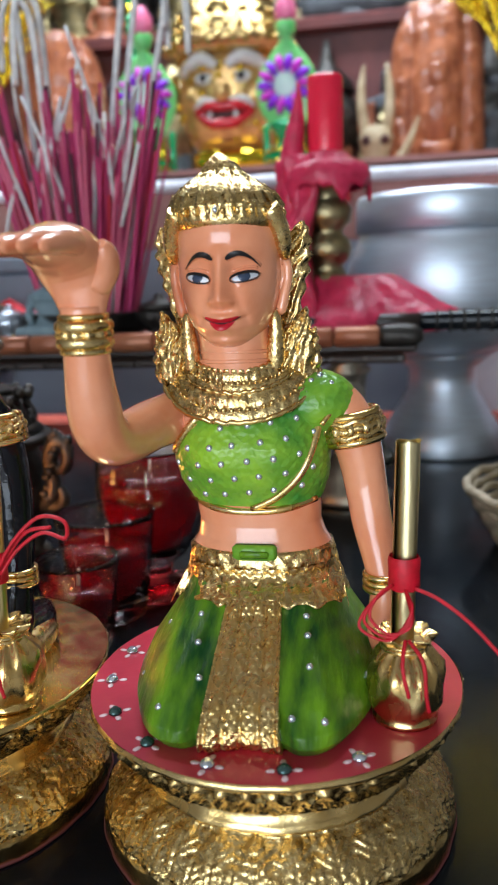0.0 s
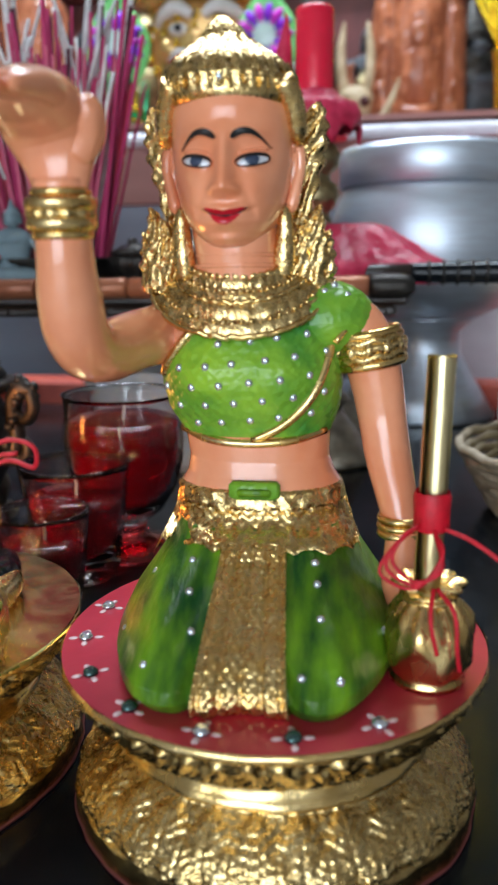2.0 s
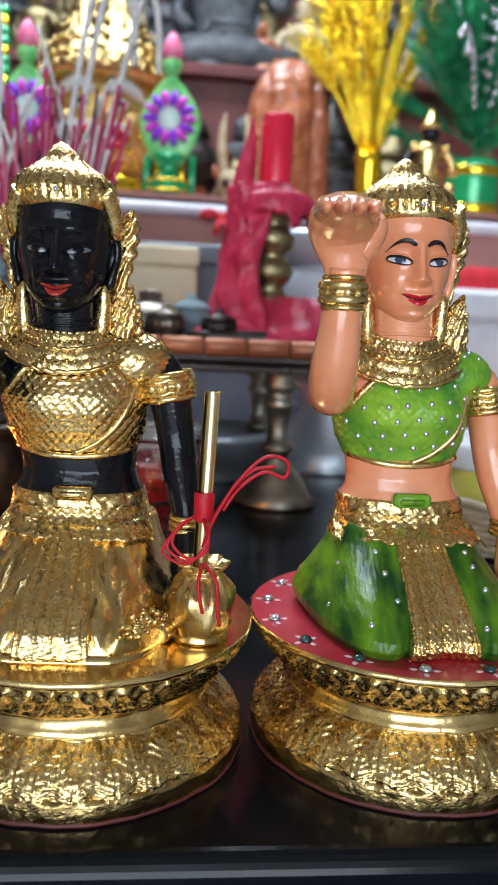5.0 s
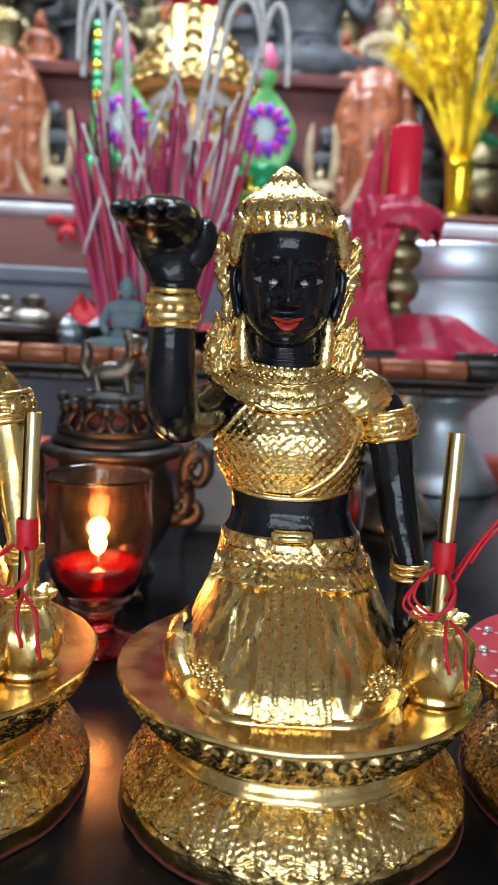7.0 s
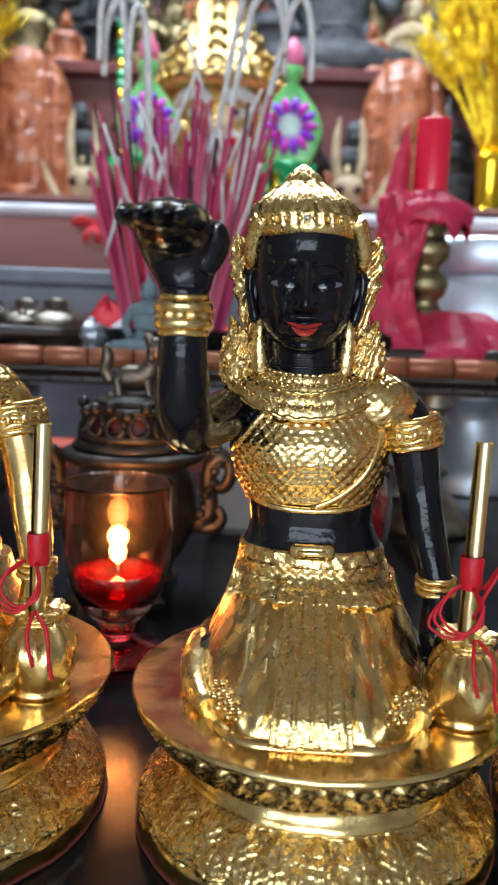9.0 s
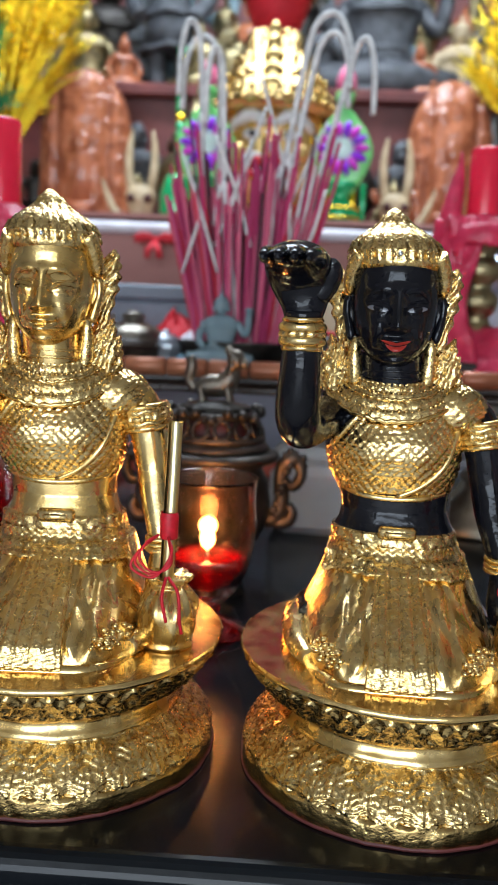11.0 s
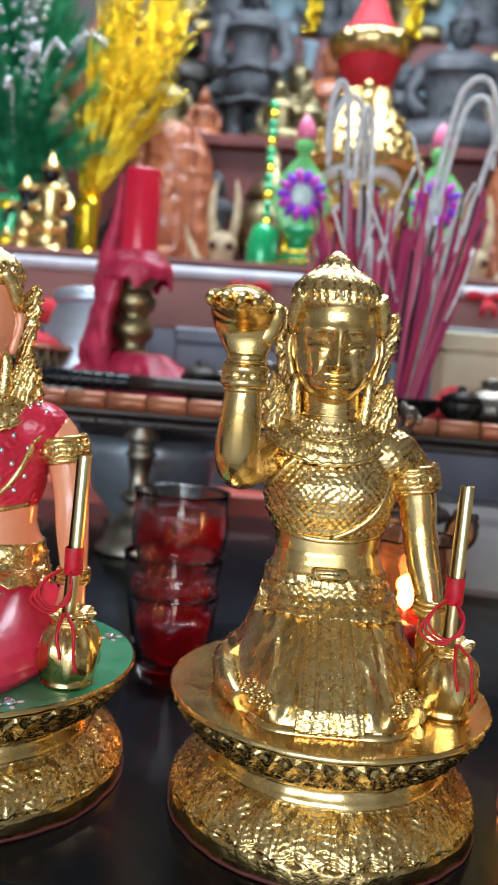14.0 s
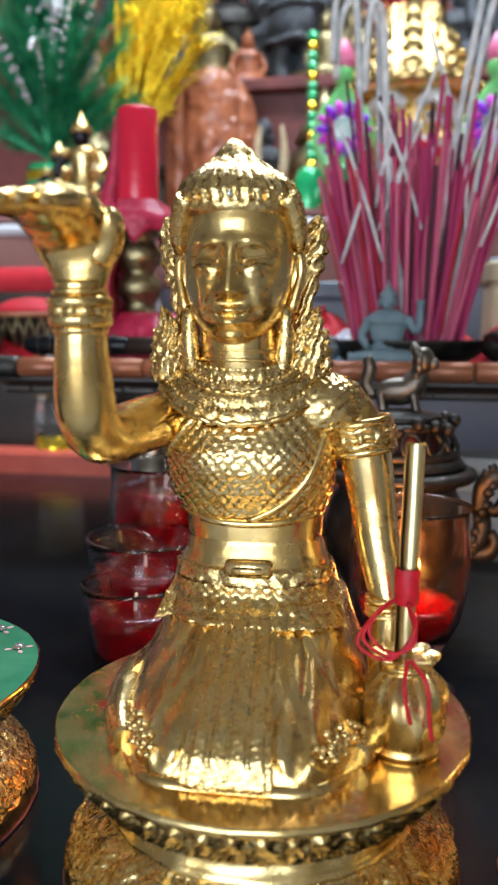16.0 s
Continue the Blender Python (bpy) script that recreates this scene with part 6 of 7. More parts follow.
def build_carved_stone(at, h, w, label):
    t = thing("carved_wood_plaque", (*at, 0.3805), label, "carving", "carved wooden plaques")
    bm = bmesh.new()
    rings = []
    for j in range(97):
        u = j / 96
        z = h * u
        q = 1.0 if u < 0.62 else math.sqrt(max(1 - ((u - 0.62) / 0.38) ** 2.2, 0.0003))
        ww = w / 2 * q * (1 - 0.10 * u)
        ring = []
        for i in range(96):
            a = 2 * math.pi * i / 96
            x = ww * math.copysign(abs(math.cos(a)) ** 0.8, math.cos(a))
            y = 0.045 * math.copysign(abs(math.sin(a)) ** 0.8, math.sin(a)) * max(q, 0.2)
            if math.sin(a) < 0:
                v = x / (w / 2)
                y += 0.010 * gauss(abs(v) - 0.52, 0.08) - 0.012 * gauss(v, 0.30) * gauss(u - 0.42, 0.30) + 0.006 * gauss(u - 0.30, 0.03) * gauss(v, 0.4)
                y += 0.006 * noise.noise((x * 40, z * 40, at[0])) + 0.0035 * noise.noise((x * 110, z * 110, at[0])) + 0.0015 * math.cos(z * 150) * gauss(abs(v) - 0.72, 0.16)
            ring.append(bm.verts.new((x, y, z)))
        rings.append(ring)
    put_faces(bm, rings, True, (True, True), 0)
    part("slab", bm, carved_wood, t, "rounded lacquered wood slab")
    bm = bmesh.new()
    ball(bm, (0, -0.050, h * 0.55), (w * 0.10, 0.012, h * 0.07), 0, 14, 10)
    tube(bm, [(-w * 0.18, -0.050, h * 0.18, 0.012), (0, -0.056, h * 0.16, 0.016), (w * 0.18, -0.050, h * 0.18, 0.012)], 10, 0, 4)
    lathe(bm, [(w * 0.14, h * 0.2), (w * 0.10, h * 0.36), (w * 0.15, h * 0.46), (w * 0.06, h * 0.5)], (0, -0.048, 0), 18, 0, 1, 0.35)
    part("carved_relief", bm, carved_wood, t)
    return t


build_carved_stone((-0.392, 1.42), 0.345, 0.205, "rounded red-brown carved wooden plaque on the shelf")
build_carved_stone((0.372, 1.42), 0.345, 0.185, "rounded red-brown carved wooden plaque on the shelf")


def build_skull(at, s):
    t = thing("horned_animal_skull", (*at, 0.3805), "pale bone animal skull with upright horns", "skull", "horned skulls on the shelf")
    bm = bmesh.new()
    lathe(bm, [(0.014, 0.0), (0.020, 0.012), (0.022, 0.040), (0.034, 0.075), (0.038, 0.095), (0.030, 0.112), (0.012, 0.120)], segs=24, sy=0.8)
    # eye and nose hollows: dark balls imitate the shade inside them
    ball(bm, (-0.020, -0.024, 0.085), (0.011, 0.010, 0.011), 1, 10, 8)
    ball(bm, (0.020, -0.024, 0.085), (0.011, 0.010, 0.011), 1, 10, 8)
    ball(bm, (0, -0.017, 0.026), (0.009, 0.006, 0.014), 1, 10, 8)
    part("skull", bm, [bone, mouth_and_hollow_dark], t, "pale weathered skull")
    for k in (-1, 1):
        bm = bmesh.new()
        tube(bm, [(k * 0.022, 0, 0.105, 0.0115), (k * 0.030, 0, 0.150, 0.0105), (k * 0.030, 0.004, 0.200, 0.0085), (k * 0.024, 0.006, 0.245, 0.003)], 12, 0, 5)
        part("horn", bm, bone, t, "upright horn")
    bm = bmesh.new()
    tube(bm, [(s * 0.030, -0.02, 0.030, 0.008), (s * 0.055, -0.02, 0.050, 0.0085), (s * 0.075, -0.015, 0.085, 0.0075), (s * 0.092, -0.01, 0.130, 0.002)], 12, 0, 5)
    part("tusk", bm, bone, t, "curved loose tusk")
    t.scale = (0.86, 0.86, 0.86)
    return t


build_skull((-0.258, 1.345), -1)
build_skull((0.258, 1.345), 1)


def build_grain(at, s, seed):
    t = thing("gold_grain_vase", (*at, 0.3805), "gilt vase of shiny yellow artificial grain ears", "vase", "vases of golden grain", 0)
    bm = bmesh.new()
    lathe(bm, [(0.052, 0.0), (0.056, 0.004), (0.044, 0.022), (0.026, 0.036), (0.022, 0.050), (0.026, 0.120), (0.030, 0.140), (0.026, 0.142)], segs=40)
    part("vase", bm, yellow_vase, t, "shiny gilt vase")
    rnd = random.Random(seed)
    husks = bmesh.new()
    for k in range(30):
        bm = bmesh.new()
        a = rnd.uniform(0, 2 * math.pi)
        q = rnd.uniform(0.05, 1.0)
        h = rnd.uniform(0.12, 0.52)
        ex, ey = s * 0.09 * (h / 0.5) + 0.12 * q * math.cos(a), 0.06 * q * math.sin(a)
        base = Vector((0.010 * math.cos(a), 0.010 * math.sin(a), 0.13))
        tip = Vector((ex, ey, 0.14 + h))
        mid = base.lerp(tip, 0.5) + Vector((0, 0, 0.02))
        tube(bm, [(*base, 0.0016), (*mid, 0.0018), (*tip, 0.0012)], 5, 0, 4)
        part("grain_stem", bm, yellow_foil, t, "shiny yellow stem" if k == 0 else "")
        d = (tip - mid).normalized()
        side = d.cross(Vector((0, 1, 0))).normalized()
        up = d.cross(side)
        for i in range(19):
            c = mid.lerp(tip, 0.05 + 0.95 * i / 19)
            b = i * 2.4
            o = side * math.cos(b) + up * math.sin(b)
            e1 = c + d * 0.012 + o * 0.0055
            e2 = c + d * rnd.uniform(0.055, 0.085) + o * rnd.uniform(0.014, 0.036)
            tube(husks, [(*c, 0.0008), (*e1, 0.0036), (*e2, 0.0004)], 4, 0, 1)
    for k in range(44):
        a, q = rnd.uniform(0, 2 * math.pi), rnd.uniform(0.3, 1.0)
        h = rnd.uniform(0.10, 0.36)
        p0 = Vector((0.012 * math.cos(a), 0.012 * math.sin(a), 0.135))
        p2 = Vector((s * 0.08 * h / 0.4 + 0.15 * q * math.cos(a), 0.08 * q * math.sin(a), 0.13 + h))
        p1 = p0.lerp(p2, 0.55) + Vector((0, 0, 0.035))
        tube(husks, [(*p0, 0.0030), (*p1, 0.0045), (*p2, 0.0004)], 5, 0, 4)
    part("grain_husk", husks, yellow_foil, t, "shiny yellow husks")["kind"] = "stuff"
    return t


build_grain((-0.535, 1.30), 1.2, 11)
build_grain((0.520, 1.30), -0.2, 12)


def build_tinsel(at, s, seed):
    t = thing("green_tinsel_plant", (*at, 0.3805), "green tinsel foliage with silver bead strings in a pot", "artificial plant", "green tinsel plants")
    bm = bmesh.new()
    lathe(bm, [(0.045, 0.0), (0.050, 0.01), (0.052, 0.10), (0.048, 0.13)], segs=32)
    part("pot", bm, green_glass, t, "shiny green pot")
    for z in (0.03, 0.10):
        bm = bmesh.new()
        lathe(bm, [(0.0530, z), (0.0545, z + 0.003), (0.0545, z + 0.014), (0.0530, z + 0.017)], segs=32, cap=(False, False))
        part("gold_band", bm, yellow_vase, t)
    rnd = random.Random(seed)
    blades = bmesh.new()
    for k in range(72):
        bm = bmesh.new()
        a, q = rnd.uniform(0, 2 * math.pi), rnd.uniform(0.2, 1.0)
        h = rnd.uniform(0.02, 0.52)
        base = Vector((0, 0, 0.12 + h * 0.4))
        tip = Vector((0.19 * q * math.cos(a), 0.10 * q * math.sin(a), 0.16 + h))
        d = (tip - base).normalized()
        side = d.cross(Vector((0, 0, 1))).normalized()
        up = d.cross(side)
        tube(bm, [(*base, 0.003), (*tip, 0.0015)], 5, 0, 1)
        part("tinsel_stem", bm, green_foil, t, "green wire stem" if k == 0 else "")
        for i in range(130):
            c = base.lerp(tip, 0.25 + 0.75 * rnd.random())
            b = rnd.uniform(0, 2 * math.pi)
            o = side * math.cos(b) + up * math.sin(b)
            e = c + d * 0.050 + o * rnd.uniform(0.015, 0.034)
            w = d.cross(o).normalized() * 0.0013
            blades.faces.new([blades.verts.new(p) for p in (c - w, c + w, e + w * 0.4, e - w * 0.4)])
    part("tinsel_blade", blades, green_foil, t, "green tinsel blades")["kind"] = "stuff"
    bm = bmesh.new()
    for k in range(26):
        a = math.pi * (0.02 + 0.96 * rnd.random())
        reach, top = rnd.uniform(0.08, 0.21), rnd.uniform(0.20, 0.66)
        front = rnd.uniform(-0.19, -0.10)
        for i in range(15):
            u = 0.25 + 0.75 * i / 14
            x = reach * math.cos(a) * u
            z = 0.14 + top * math.sin(math.pi * 0.55 * u) - 0.10 * (u - 0.25) ** 2
            ball(bm, (x, front * u, z), 0.0052, 0, 7, 5)
    part("bead_string", bm, bead_silver, t, "strung small silver beads")["kind"] = "stuff"
    return t


build_tinsel((-0.675, 1.27), 1, 21)
build_tinsel((0.715, 1.25), -1, 22)


def build_gilt_figure(at, h):
    bm = bmesh.new()
    lathe(bm, [(0.22 * h, 0), (0.24 * h, 0.03 * h), (0.18 * h, 0.07 * h), (0.16 * h, 0.12 * h), (0.20 * h, 0.16 * h), (0.10 * h, 0.18 * h)], segs=28)
    lathe(bm, [(0.15 * h, 0.16 * h), (0.13 * h, 0.32 * h), (0.09 * h, 0.46 * h), (0.13 * h, 0.60 * h), (0.12 * h, 0.66 * h), (0.05 * h, 0.69 * h)], segs=24, sy=0.75)
    ball(bm, (0, -0.01 * h, 0.77 * h), (0.085 * h, 0.085 * h, 0.10 * h), 1, 16, 12)
    lathe(bm, [(0.095 * h, 0.80 * h), (0.10 * h, 0.83 * h), (0.07 * h, 0.88 * h), (0.03 * h, 0.93 * h), (0.005 * h, 1.0 * h)], segs=20)
    for s in (-1, 1):
        tube(bm, [(s * 0.12 * h, 0, 0.64 * h, 0.045 * h), (s * 0.22 * h, -0.03 * h, 0.50 * h, 0.042 * h), (s * 0.19 * h, -0.14 * h, 0.40 * h, 0.04 * h)], 10, 1 if s < 0 else 0, 4)
        ball(bm, (s * 0.17 * h, -0.13 * h, 0.26 * h), (0.055 * h, 0.05 * h, 0.055 * h), 0, 12, 8)
        ball(bm, (s * 0.15 * h, -0.04 * h, 0.63 * h), (0.04 * h, 0.03 * h, 0.05 * h), 0, 10, 8)
    ob = link("gilt_figure", bm, [gold_smooth, black_paint])
    ob.location = at
    return tagged(ob, "small gilt figure with black face on round base", "statue", "small gilt figures")


build_gilt_figure((-0.545, 1.10, 0.3805), 0.185)
build_gilt_figure((-0.605, 1.14, 0.3805), 0.150)
build_gilt_figure((0.585, 1.12, 0.3805), 0.190)

# striped tube and green bottle
t = thing("striped_joss_tube", (-0.165, 1.20, 0.3805), "thin green and gold striped tube standing in green bottle", "joss tube")
bm = bmesh.new(); lathe(bm, [(0.028, 0.0), (0.030, 0.006), (0.030, 0.06), (0.022, 0.09), (0.012, 0.10)], segs=28)
part("bottle", bm, green_glass, t, "dark green bottle")
bm = bmesh.new(); lathe(bm, [(0.0308, 0.010), (0.0316, 0.012), (0.0316, 0.022), (0.0308, 0.024)], segs=28, cap=(False, False))
part("gold_band", bm, yellow_vase, t)
for k in range(14):
    bm = bmesh.new(); lathe(bm, [(0.0085, 0.092 + 0.0165 * k), (0.0085, 0.108 + 0.0165 * k)], (0.004, 0, 0), 14)
    part("tube_stripe", bm, yellow_vase if k % 3 == 0 else green_glass, t)

# dark seated and standing stone figures on the upper steps
UP, TOP = 0.7405, 1.1605
for x, y, z, h, mt, seated, lab in ((-0.262, 1.70, UP, 0.43, stone_grey, False, "tall dark grey stone standing figure on upper step"),
                                    (0.245, 1.70, UP, 0.40, stone_grey, True, "dark grey stone seated figure on upper step"),
                                    (-0.47, 1.72, UP, 0.24, brass_old, True, "small aged brass seated figure on upper step"),
                                    (0.56, 1.72, UP, 0.34, stone_grey, True, "grey stone seated figure on upper step"),
                                    (-0.12, 1.72, UP, 0.20, brass_old, True, "small aged brass seated figure on upper step"),
                                    (0.43, 1.70, UP, 0.22, bone, True, "pale cream seated figure on upper step"),
                                    (-0.66, 1.74, UP, 0.33, carved_wood, True, "brown wooden seated figure on upper step"),
                                    (0.12, 1.74, UP, 0.27, stone_grey, True, "dark stone seated figure behind the mask"),
                                    (0.0, 2.14, TOP, 0.36, stone_grey, True, "dark stone seated figure on the top step"),
                                    (-0.38, 2.14, TOP, 0.30, stone_grey, True, "dark stone seated figure on the top step"),
                                    (0.36, 2.14, TOP, 0.32, stone_grey, True, "dark stone seated figure on the top step")):
    build_figure("stone_figure" if mt is stone_grey else "small_idol_figure", (x, y, z), h, mt, lab, 0, seated, x > 0, "figures on the upper steps")


rnd = random.Random(77)
for k, x in enumerate((-0.80, -0.72, -0.56, -0.36, -0.18, 0.05, 0.20, 0.33, 0.50, 0.66, 0.76)):
    build_figure("small_idol_figure", (x, 1.625 + rnd.uniform(0, 0.02), UP), rnd.uniform(0.10, 0.17), (brass_old, bone, stone_grey, carved_wood)[k % 4],
                 ("small aged brass idol on upper step", "small pale cream idol on upper step", "small dark stone idol on upper step", "small brown wooden idol on upper step")[k % 4], rnd.uniform(-20, 20), True, k % 2 == 0, "figures on the upper steps")
for k, x in enumerate((-0.62, -0.50, -0.22, -0.10, 0.14, 0.24, 0.50, 0.62)):
    build_figure("small_idol_figure", (x, 2.08 + rnd.uniform(0, 0.02), TOP), rnd.uniform(0.16, 0.26), (stone_grey, brass_old, stone_blue)[k % 3],
                 ("small dark stone idol on top step", "small aged brass idol on top step", "small blue-grey stone idol on top step")[k % 3], rnd.uniform(-20, 20), True, k % 2 == 0, "figures on the upper steps")


def build_urn(at, h, mt, label):
    t = thing("lidded_urn", at, label, "urn", "urns behind the plaques")
    bm = bmesh.new()
    lathe(bm, [(0.18 * h, 0), (0.20 * h, 0.03 * h), (0.10 * h, 0.12 * h), (0.12 * h, 0.18 * h), (0.26 * h, 0.34 * h), (0.28 * h, 0.48 * h), (0.20 * h, 0.60 * h), (0.15 * h, 0.64 * h)], segs=32)
    part("urn_body", bm, mt, t)
    bm = bmesh.new()
    lathe(bm, [(0.19 * h, 0.642 * h), (0.20 * h, 0.66 * h), (0.16 * h, 0.74 * h), (0.06 * h, 0.84 * h), (0.05 * h, 0.88 * h), (0.02 * h, 1.0 * h)], segs=28)
    part("urn_lid", bm, mt, t)
    return t


for k, (x, h) in enumerate(((-0.68, 0.30), (-0.30, 0.26), (-0.17, 0.32), (0.155, 0.30), (0.285, 0.24), (0.48, 0.30), (0.62, 0.27))):
    if k % 3 == 1:
        build_figure("small_idol_figure", (x, 1.505, 0.3805), h, stone_grey, "dark stone idol standing behind the skulls", 0, False, False, "figures on the lower step")
    else:
        build_urn((x, 1.505, 0.3805), h, (brass_old, bronze_dark)[k % 2], ("aged brass lidded urn on the shelf", "dark bronze lidded urn on the shelf")[k % 2])


def build_garland(at, h, seed):
    bm = bmesh.new()
    rnd = random.Random(seed)
    for k in range(60):
        ball(bm, (rnd.uniform(-0.02, 0.02), rnd.uniform(-0.02, 0.02), h * k / 60), rnd.uniform(0.008, 0.014), 0, 7, 5)
    tube(bm, [(0, 0, 0, 0.012), (0, 0, h, 0.012)], 8, 0, 1)
    ob = link("gold_garland", bm, yellow_foil)
    ob.location = at
    return tagged(ob, "hanging garland of shiny yellow flowers", "garland", "yellow garlands")


build_garland((-0.13, 2.00, TOP), 0.30, 31)
build_garland((0.15, 2.00, TOP), 0.30, 32)

# ---- clutter ----
def simple_box(name, at, size, mt, label, rz=0.0, category="box", bevel=0.003):
    t = thing(name, at, label, category, "", rz)
    x, y, z = size
    bm = bmesh.new()
    box(bm, (0, 0, z * 0.39), (x, y, z * 0.78), 0, 0, bevel)
    part("box_body", bm, mt, t, flat=True)
    bm = bmesh.new()
    box(bm, (0, 0, z * 0.892), (x + 0.003, y + 0.003, z * 0.216), 0, 0, bevel)
    part("box_lid", bm, mt, t, flat=True)
    return t


TR = 0.1595
simple_box("slate_box", (-0.135, 0.64, TR), (0.17, 0.07, 0.085), grey_box, "slate-blue cardboard box on the tray", 4)
simple_box("slate_box", (0.165, 0.655, TR), (0.14, 0.05, 0.110), grey_box, "slate-blue cardboard box on the tray", -4)
simple_box("cream_box", (0.128, 0.585, TR), (0.085, 0.05, 0.100), cream_box, "cream cardboard carton on the tray", 3)
simple_box("white_packet", (0.115, 0.445, 0.0033), (0.13, 0.07, 0.085), paper_white, "white paper packet with blue edge", -8, "packet", 0.008)


def build_bow(at, rz, size):
    bm = bmesh.new()
    s = size
    for k in (-1, 1):
        tube(bm, [(0, 0, 0, 0.10 * s), (k * 0.35 * s, 0, 0.12 * s, 0.20 * s), (k * 0.75 * s, 0, 0.10 * s, 0.22 * s), (k * 1.0 * s, 0, -0.02 * s, 0.10 * s)], 10, 0, 4, flat=0.3, side=(0, 0, 1))
        tube(bm, [(0, 0, 0, 0.08 * s), (k * 0.2 * s, -0.02, -0.4 * s, 0.14 * s), (k * 0.3 * s, -0.02, -0.85 * s, 0.14 * s)], 10, 0, 4, flat=0.25, side=(1, 0, 0))
    ball(bm, (0, -0.01 * s, 0), 0.16 * s, 0, 10, 8)
    ob = link("ribbon_bow", bm, red_fabric)
    ob.matrix_basis = pose(*at, 0, 0, rz)
    return tagged(ob, "red fabric bow tied on the shelf edge", "bow", "red bows")


build_bow((0.218, 0.985, 0.345), 0, 0.035)
build_bow((-0.165, 0.985, 0.335), 0, 0.035)


def build_cup_ornament(at, label):
    bm = bmesh.new()
    lathe(bm, [(0.020, 0), (0.030, 0.004), (0.036, 0.016), (0.034, 0.026), (0.024, 0.034), (0.010, 0.040), (0.012, 0.046), (0.004, 0.050)], segs=28)
    ob = link("metal_casket", bm, bronze_light)
    ob.location = at
    return tagged(ob, label, "casket", "small metal caskets")


build_cup_ornament((-0.095, 0.455, TR), "small round tarnished metal casket on the tray")
build_cup_ornament((-0.135, 0.50, TR), "small round tarnished metal casket on the tray")
build_cup_ornament((0.125, 0.47, TR), "small round tarnished metal casket on the tray")


def build_knife(at, rz):
    t = thing("ritual_knife", at, "long sheathed knife with dark handle on the tray edge", "knife", "", rz)
    bm = bmesh.new()
    tube(bm, [(-0.085, 0, 0.009, 0.006), (-0.07, 0, 0.009, 0.0085), (0.0, 0, 0.009, 0.008), (0.01, 0, 0.009, 0.0075)], 12, 0, 4)
    grip = part("handle", bm, lacquer, t, "black ribbed handle")
    for k in range(7):
        bm = bmesh.new()
        tube(bm, [(-0.07 + 0.011 * k + 0.0, 0.009 * math.cos(a), 0.009 + 0.009 * math.sin(a), 0.0011) for a in [2 * math.pi * i / 16 for i in range(17)]], 5, 0, 1)
        part("handle_ring", bm, bronze_dark, grip)
    bm = bmesh.new()
    tube(bm, [(0.01, 0, 0.009, 0.0075), (0.09, 0, 0.009, 0.0070), (0.17, 0, 0.009, 0.004)], 12, 0, 3)
    part("sheath", bm, dark_wood, t)
    return t


build_knife((-0.235, 0.415, TR + 0.0095), 0)
build_knife((0.330, 0.425, TR + 0.0), 180)


def build_fruit_basket():
    t = thing("fruit_basket", (0.440, 0.335, 0.0033), "round woven reed basket holding yellow tubs", "basket")
    for k in range(8):
        bm = bmesh.new()
        r = 0.062 + 0.0035 * k
        tube(bm, [(r * math.cos(a), r * math.sin(a), 0.004 + 0.0062 * k + 0.0012 * math.sin(14 * a + k * math.pi), 0.0036) for a in [2 * math.pi * i / 72 for i in range(73)]], 7, 0, 1)
        part("reed_coil", bm, basket_reed, t)
    bm = bmesh.new()
    lathe(bm, [(0.060, 0.001), (0.060, 0.006), (0.02, 0.007)], segs=28)
    part("base", bm, basket_reed, t)
    return t


build_fruit_basket()
def build_tub(at, r, h, rz):
    t = thing("plastic_tub", at, "translucent yellow tub with white lid in the basket", "tub", "yellow tubs in the basket", rz)
    bm = bmesh.new()
    lathe(bm, [(r * 0.82, 0.0), (r * 0.88, 0.002), (r * 0.97, h * 0.70), (r * 0.96, h * 0.72)], segs=36, ripple=lambda a, z, q: 0.0007 * noise.noise((math.cos(a) * 2, math.sin(a) * 2, z * 60)))
    part("tub_body", bm, tub_yellow, t, "yellow-filled plastic body")
    bm = bmesh.new()
    lathe(bm, [(r * 1.02, h * 0.721), (r * 1.05, h * 0.74), (r * 1.05, h * 0.92), (r * 1.0, h * 0.96), (r * 0.9, h * 0.97), (r * 0.85, h * 0.95), (r * 0.2, h * 0.95)], segs=36)
    part("tub_lid", bm, paper_white, t, "milky white lid")
    return t


tub_yellow = material("yellow_plastic", (0.62, 0.58, 0.12), 0.3, 0, (0.50, 0.46, 0.08), 30, 0.08, 150, coat=0.3)
for k, (x, y) in enumerate(((0.406, 0.312), (0.470, 0.318), (0.436, 0.372))):
    build_tub((x, y, 0.0104), 0.030, 0.088, 40 * k)


def build_perfume(at):
    t = thing("perfume_bottle", at, "small clear glass bottle with twisted sides and yellow base", "bottle")
    bm = bmesh.new()
    lathe(bm, [(0.018, 0), (0.021, 0.002), (0.021, 0.055), (0.019, 0.060), (0.010, 0.062)], segs=32, ripple=lambda a, z, r: 0.0012 * math.cos(6 * a + z * 120))
    part("glass", bm, glass_clear, t).visible_shadow = False
    bm = bmesh.new()
    lathe(bm, [(0.016, 0.003), (0.017, 0.004), (0.017, 0.020), (0.010, 0.021)], segs=24)
    part("perfume", bm, yellow_vase, t, "yellow liquid")
    t.scale = (1.5, 1.5, 1.35)
    return t


build_perfume((-0.455, 0.775, 0.0237))


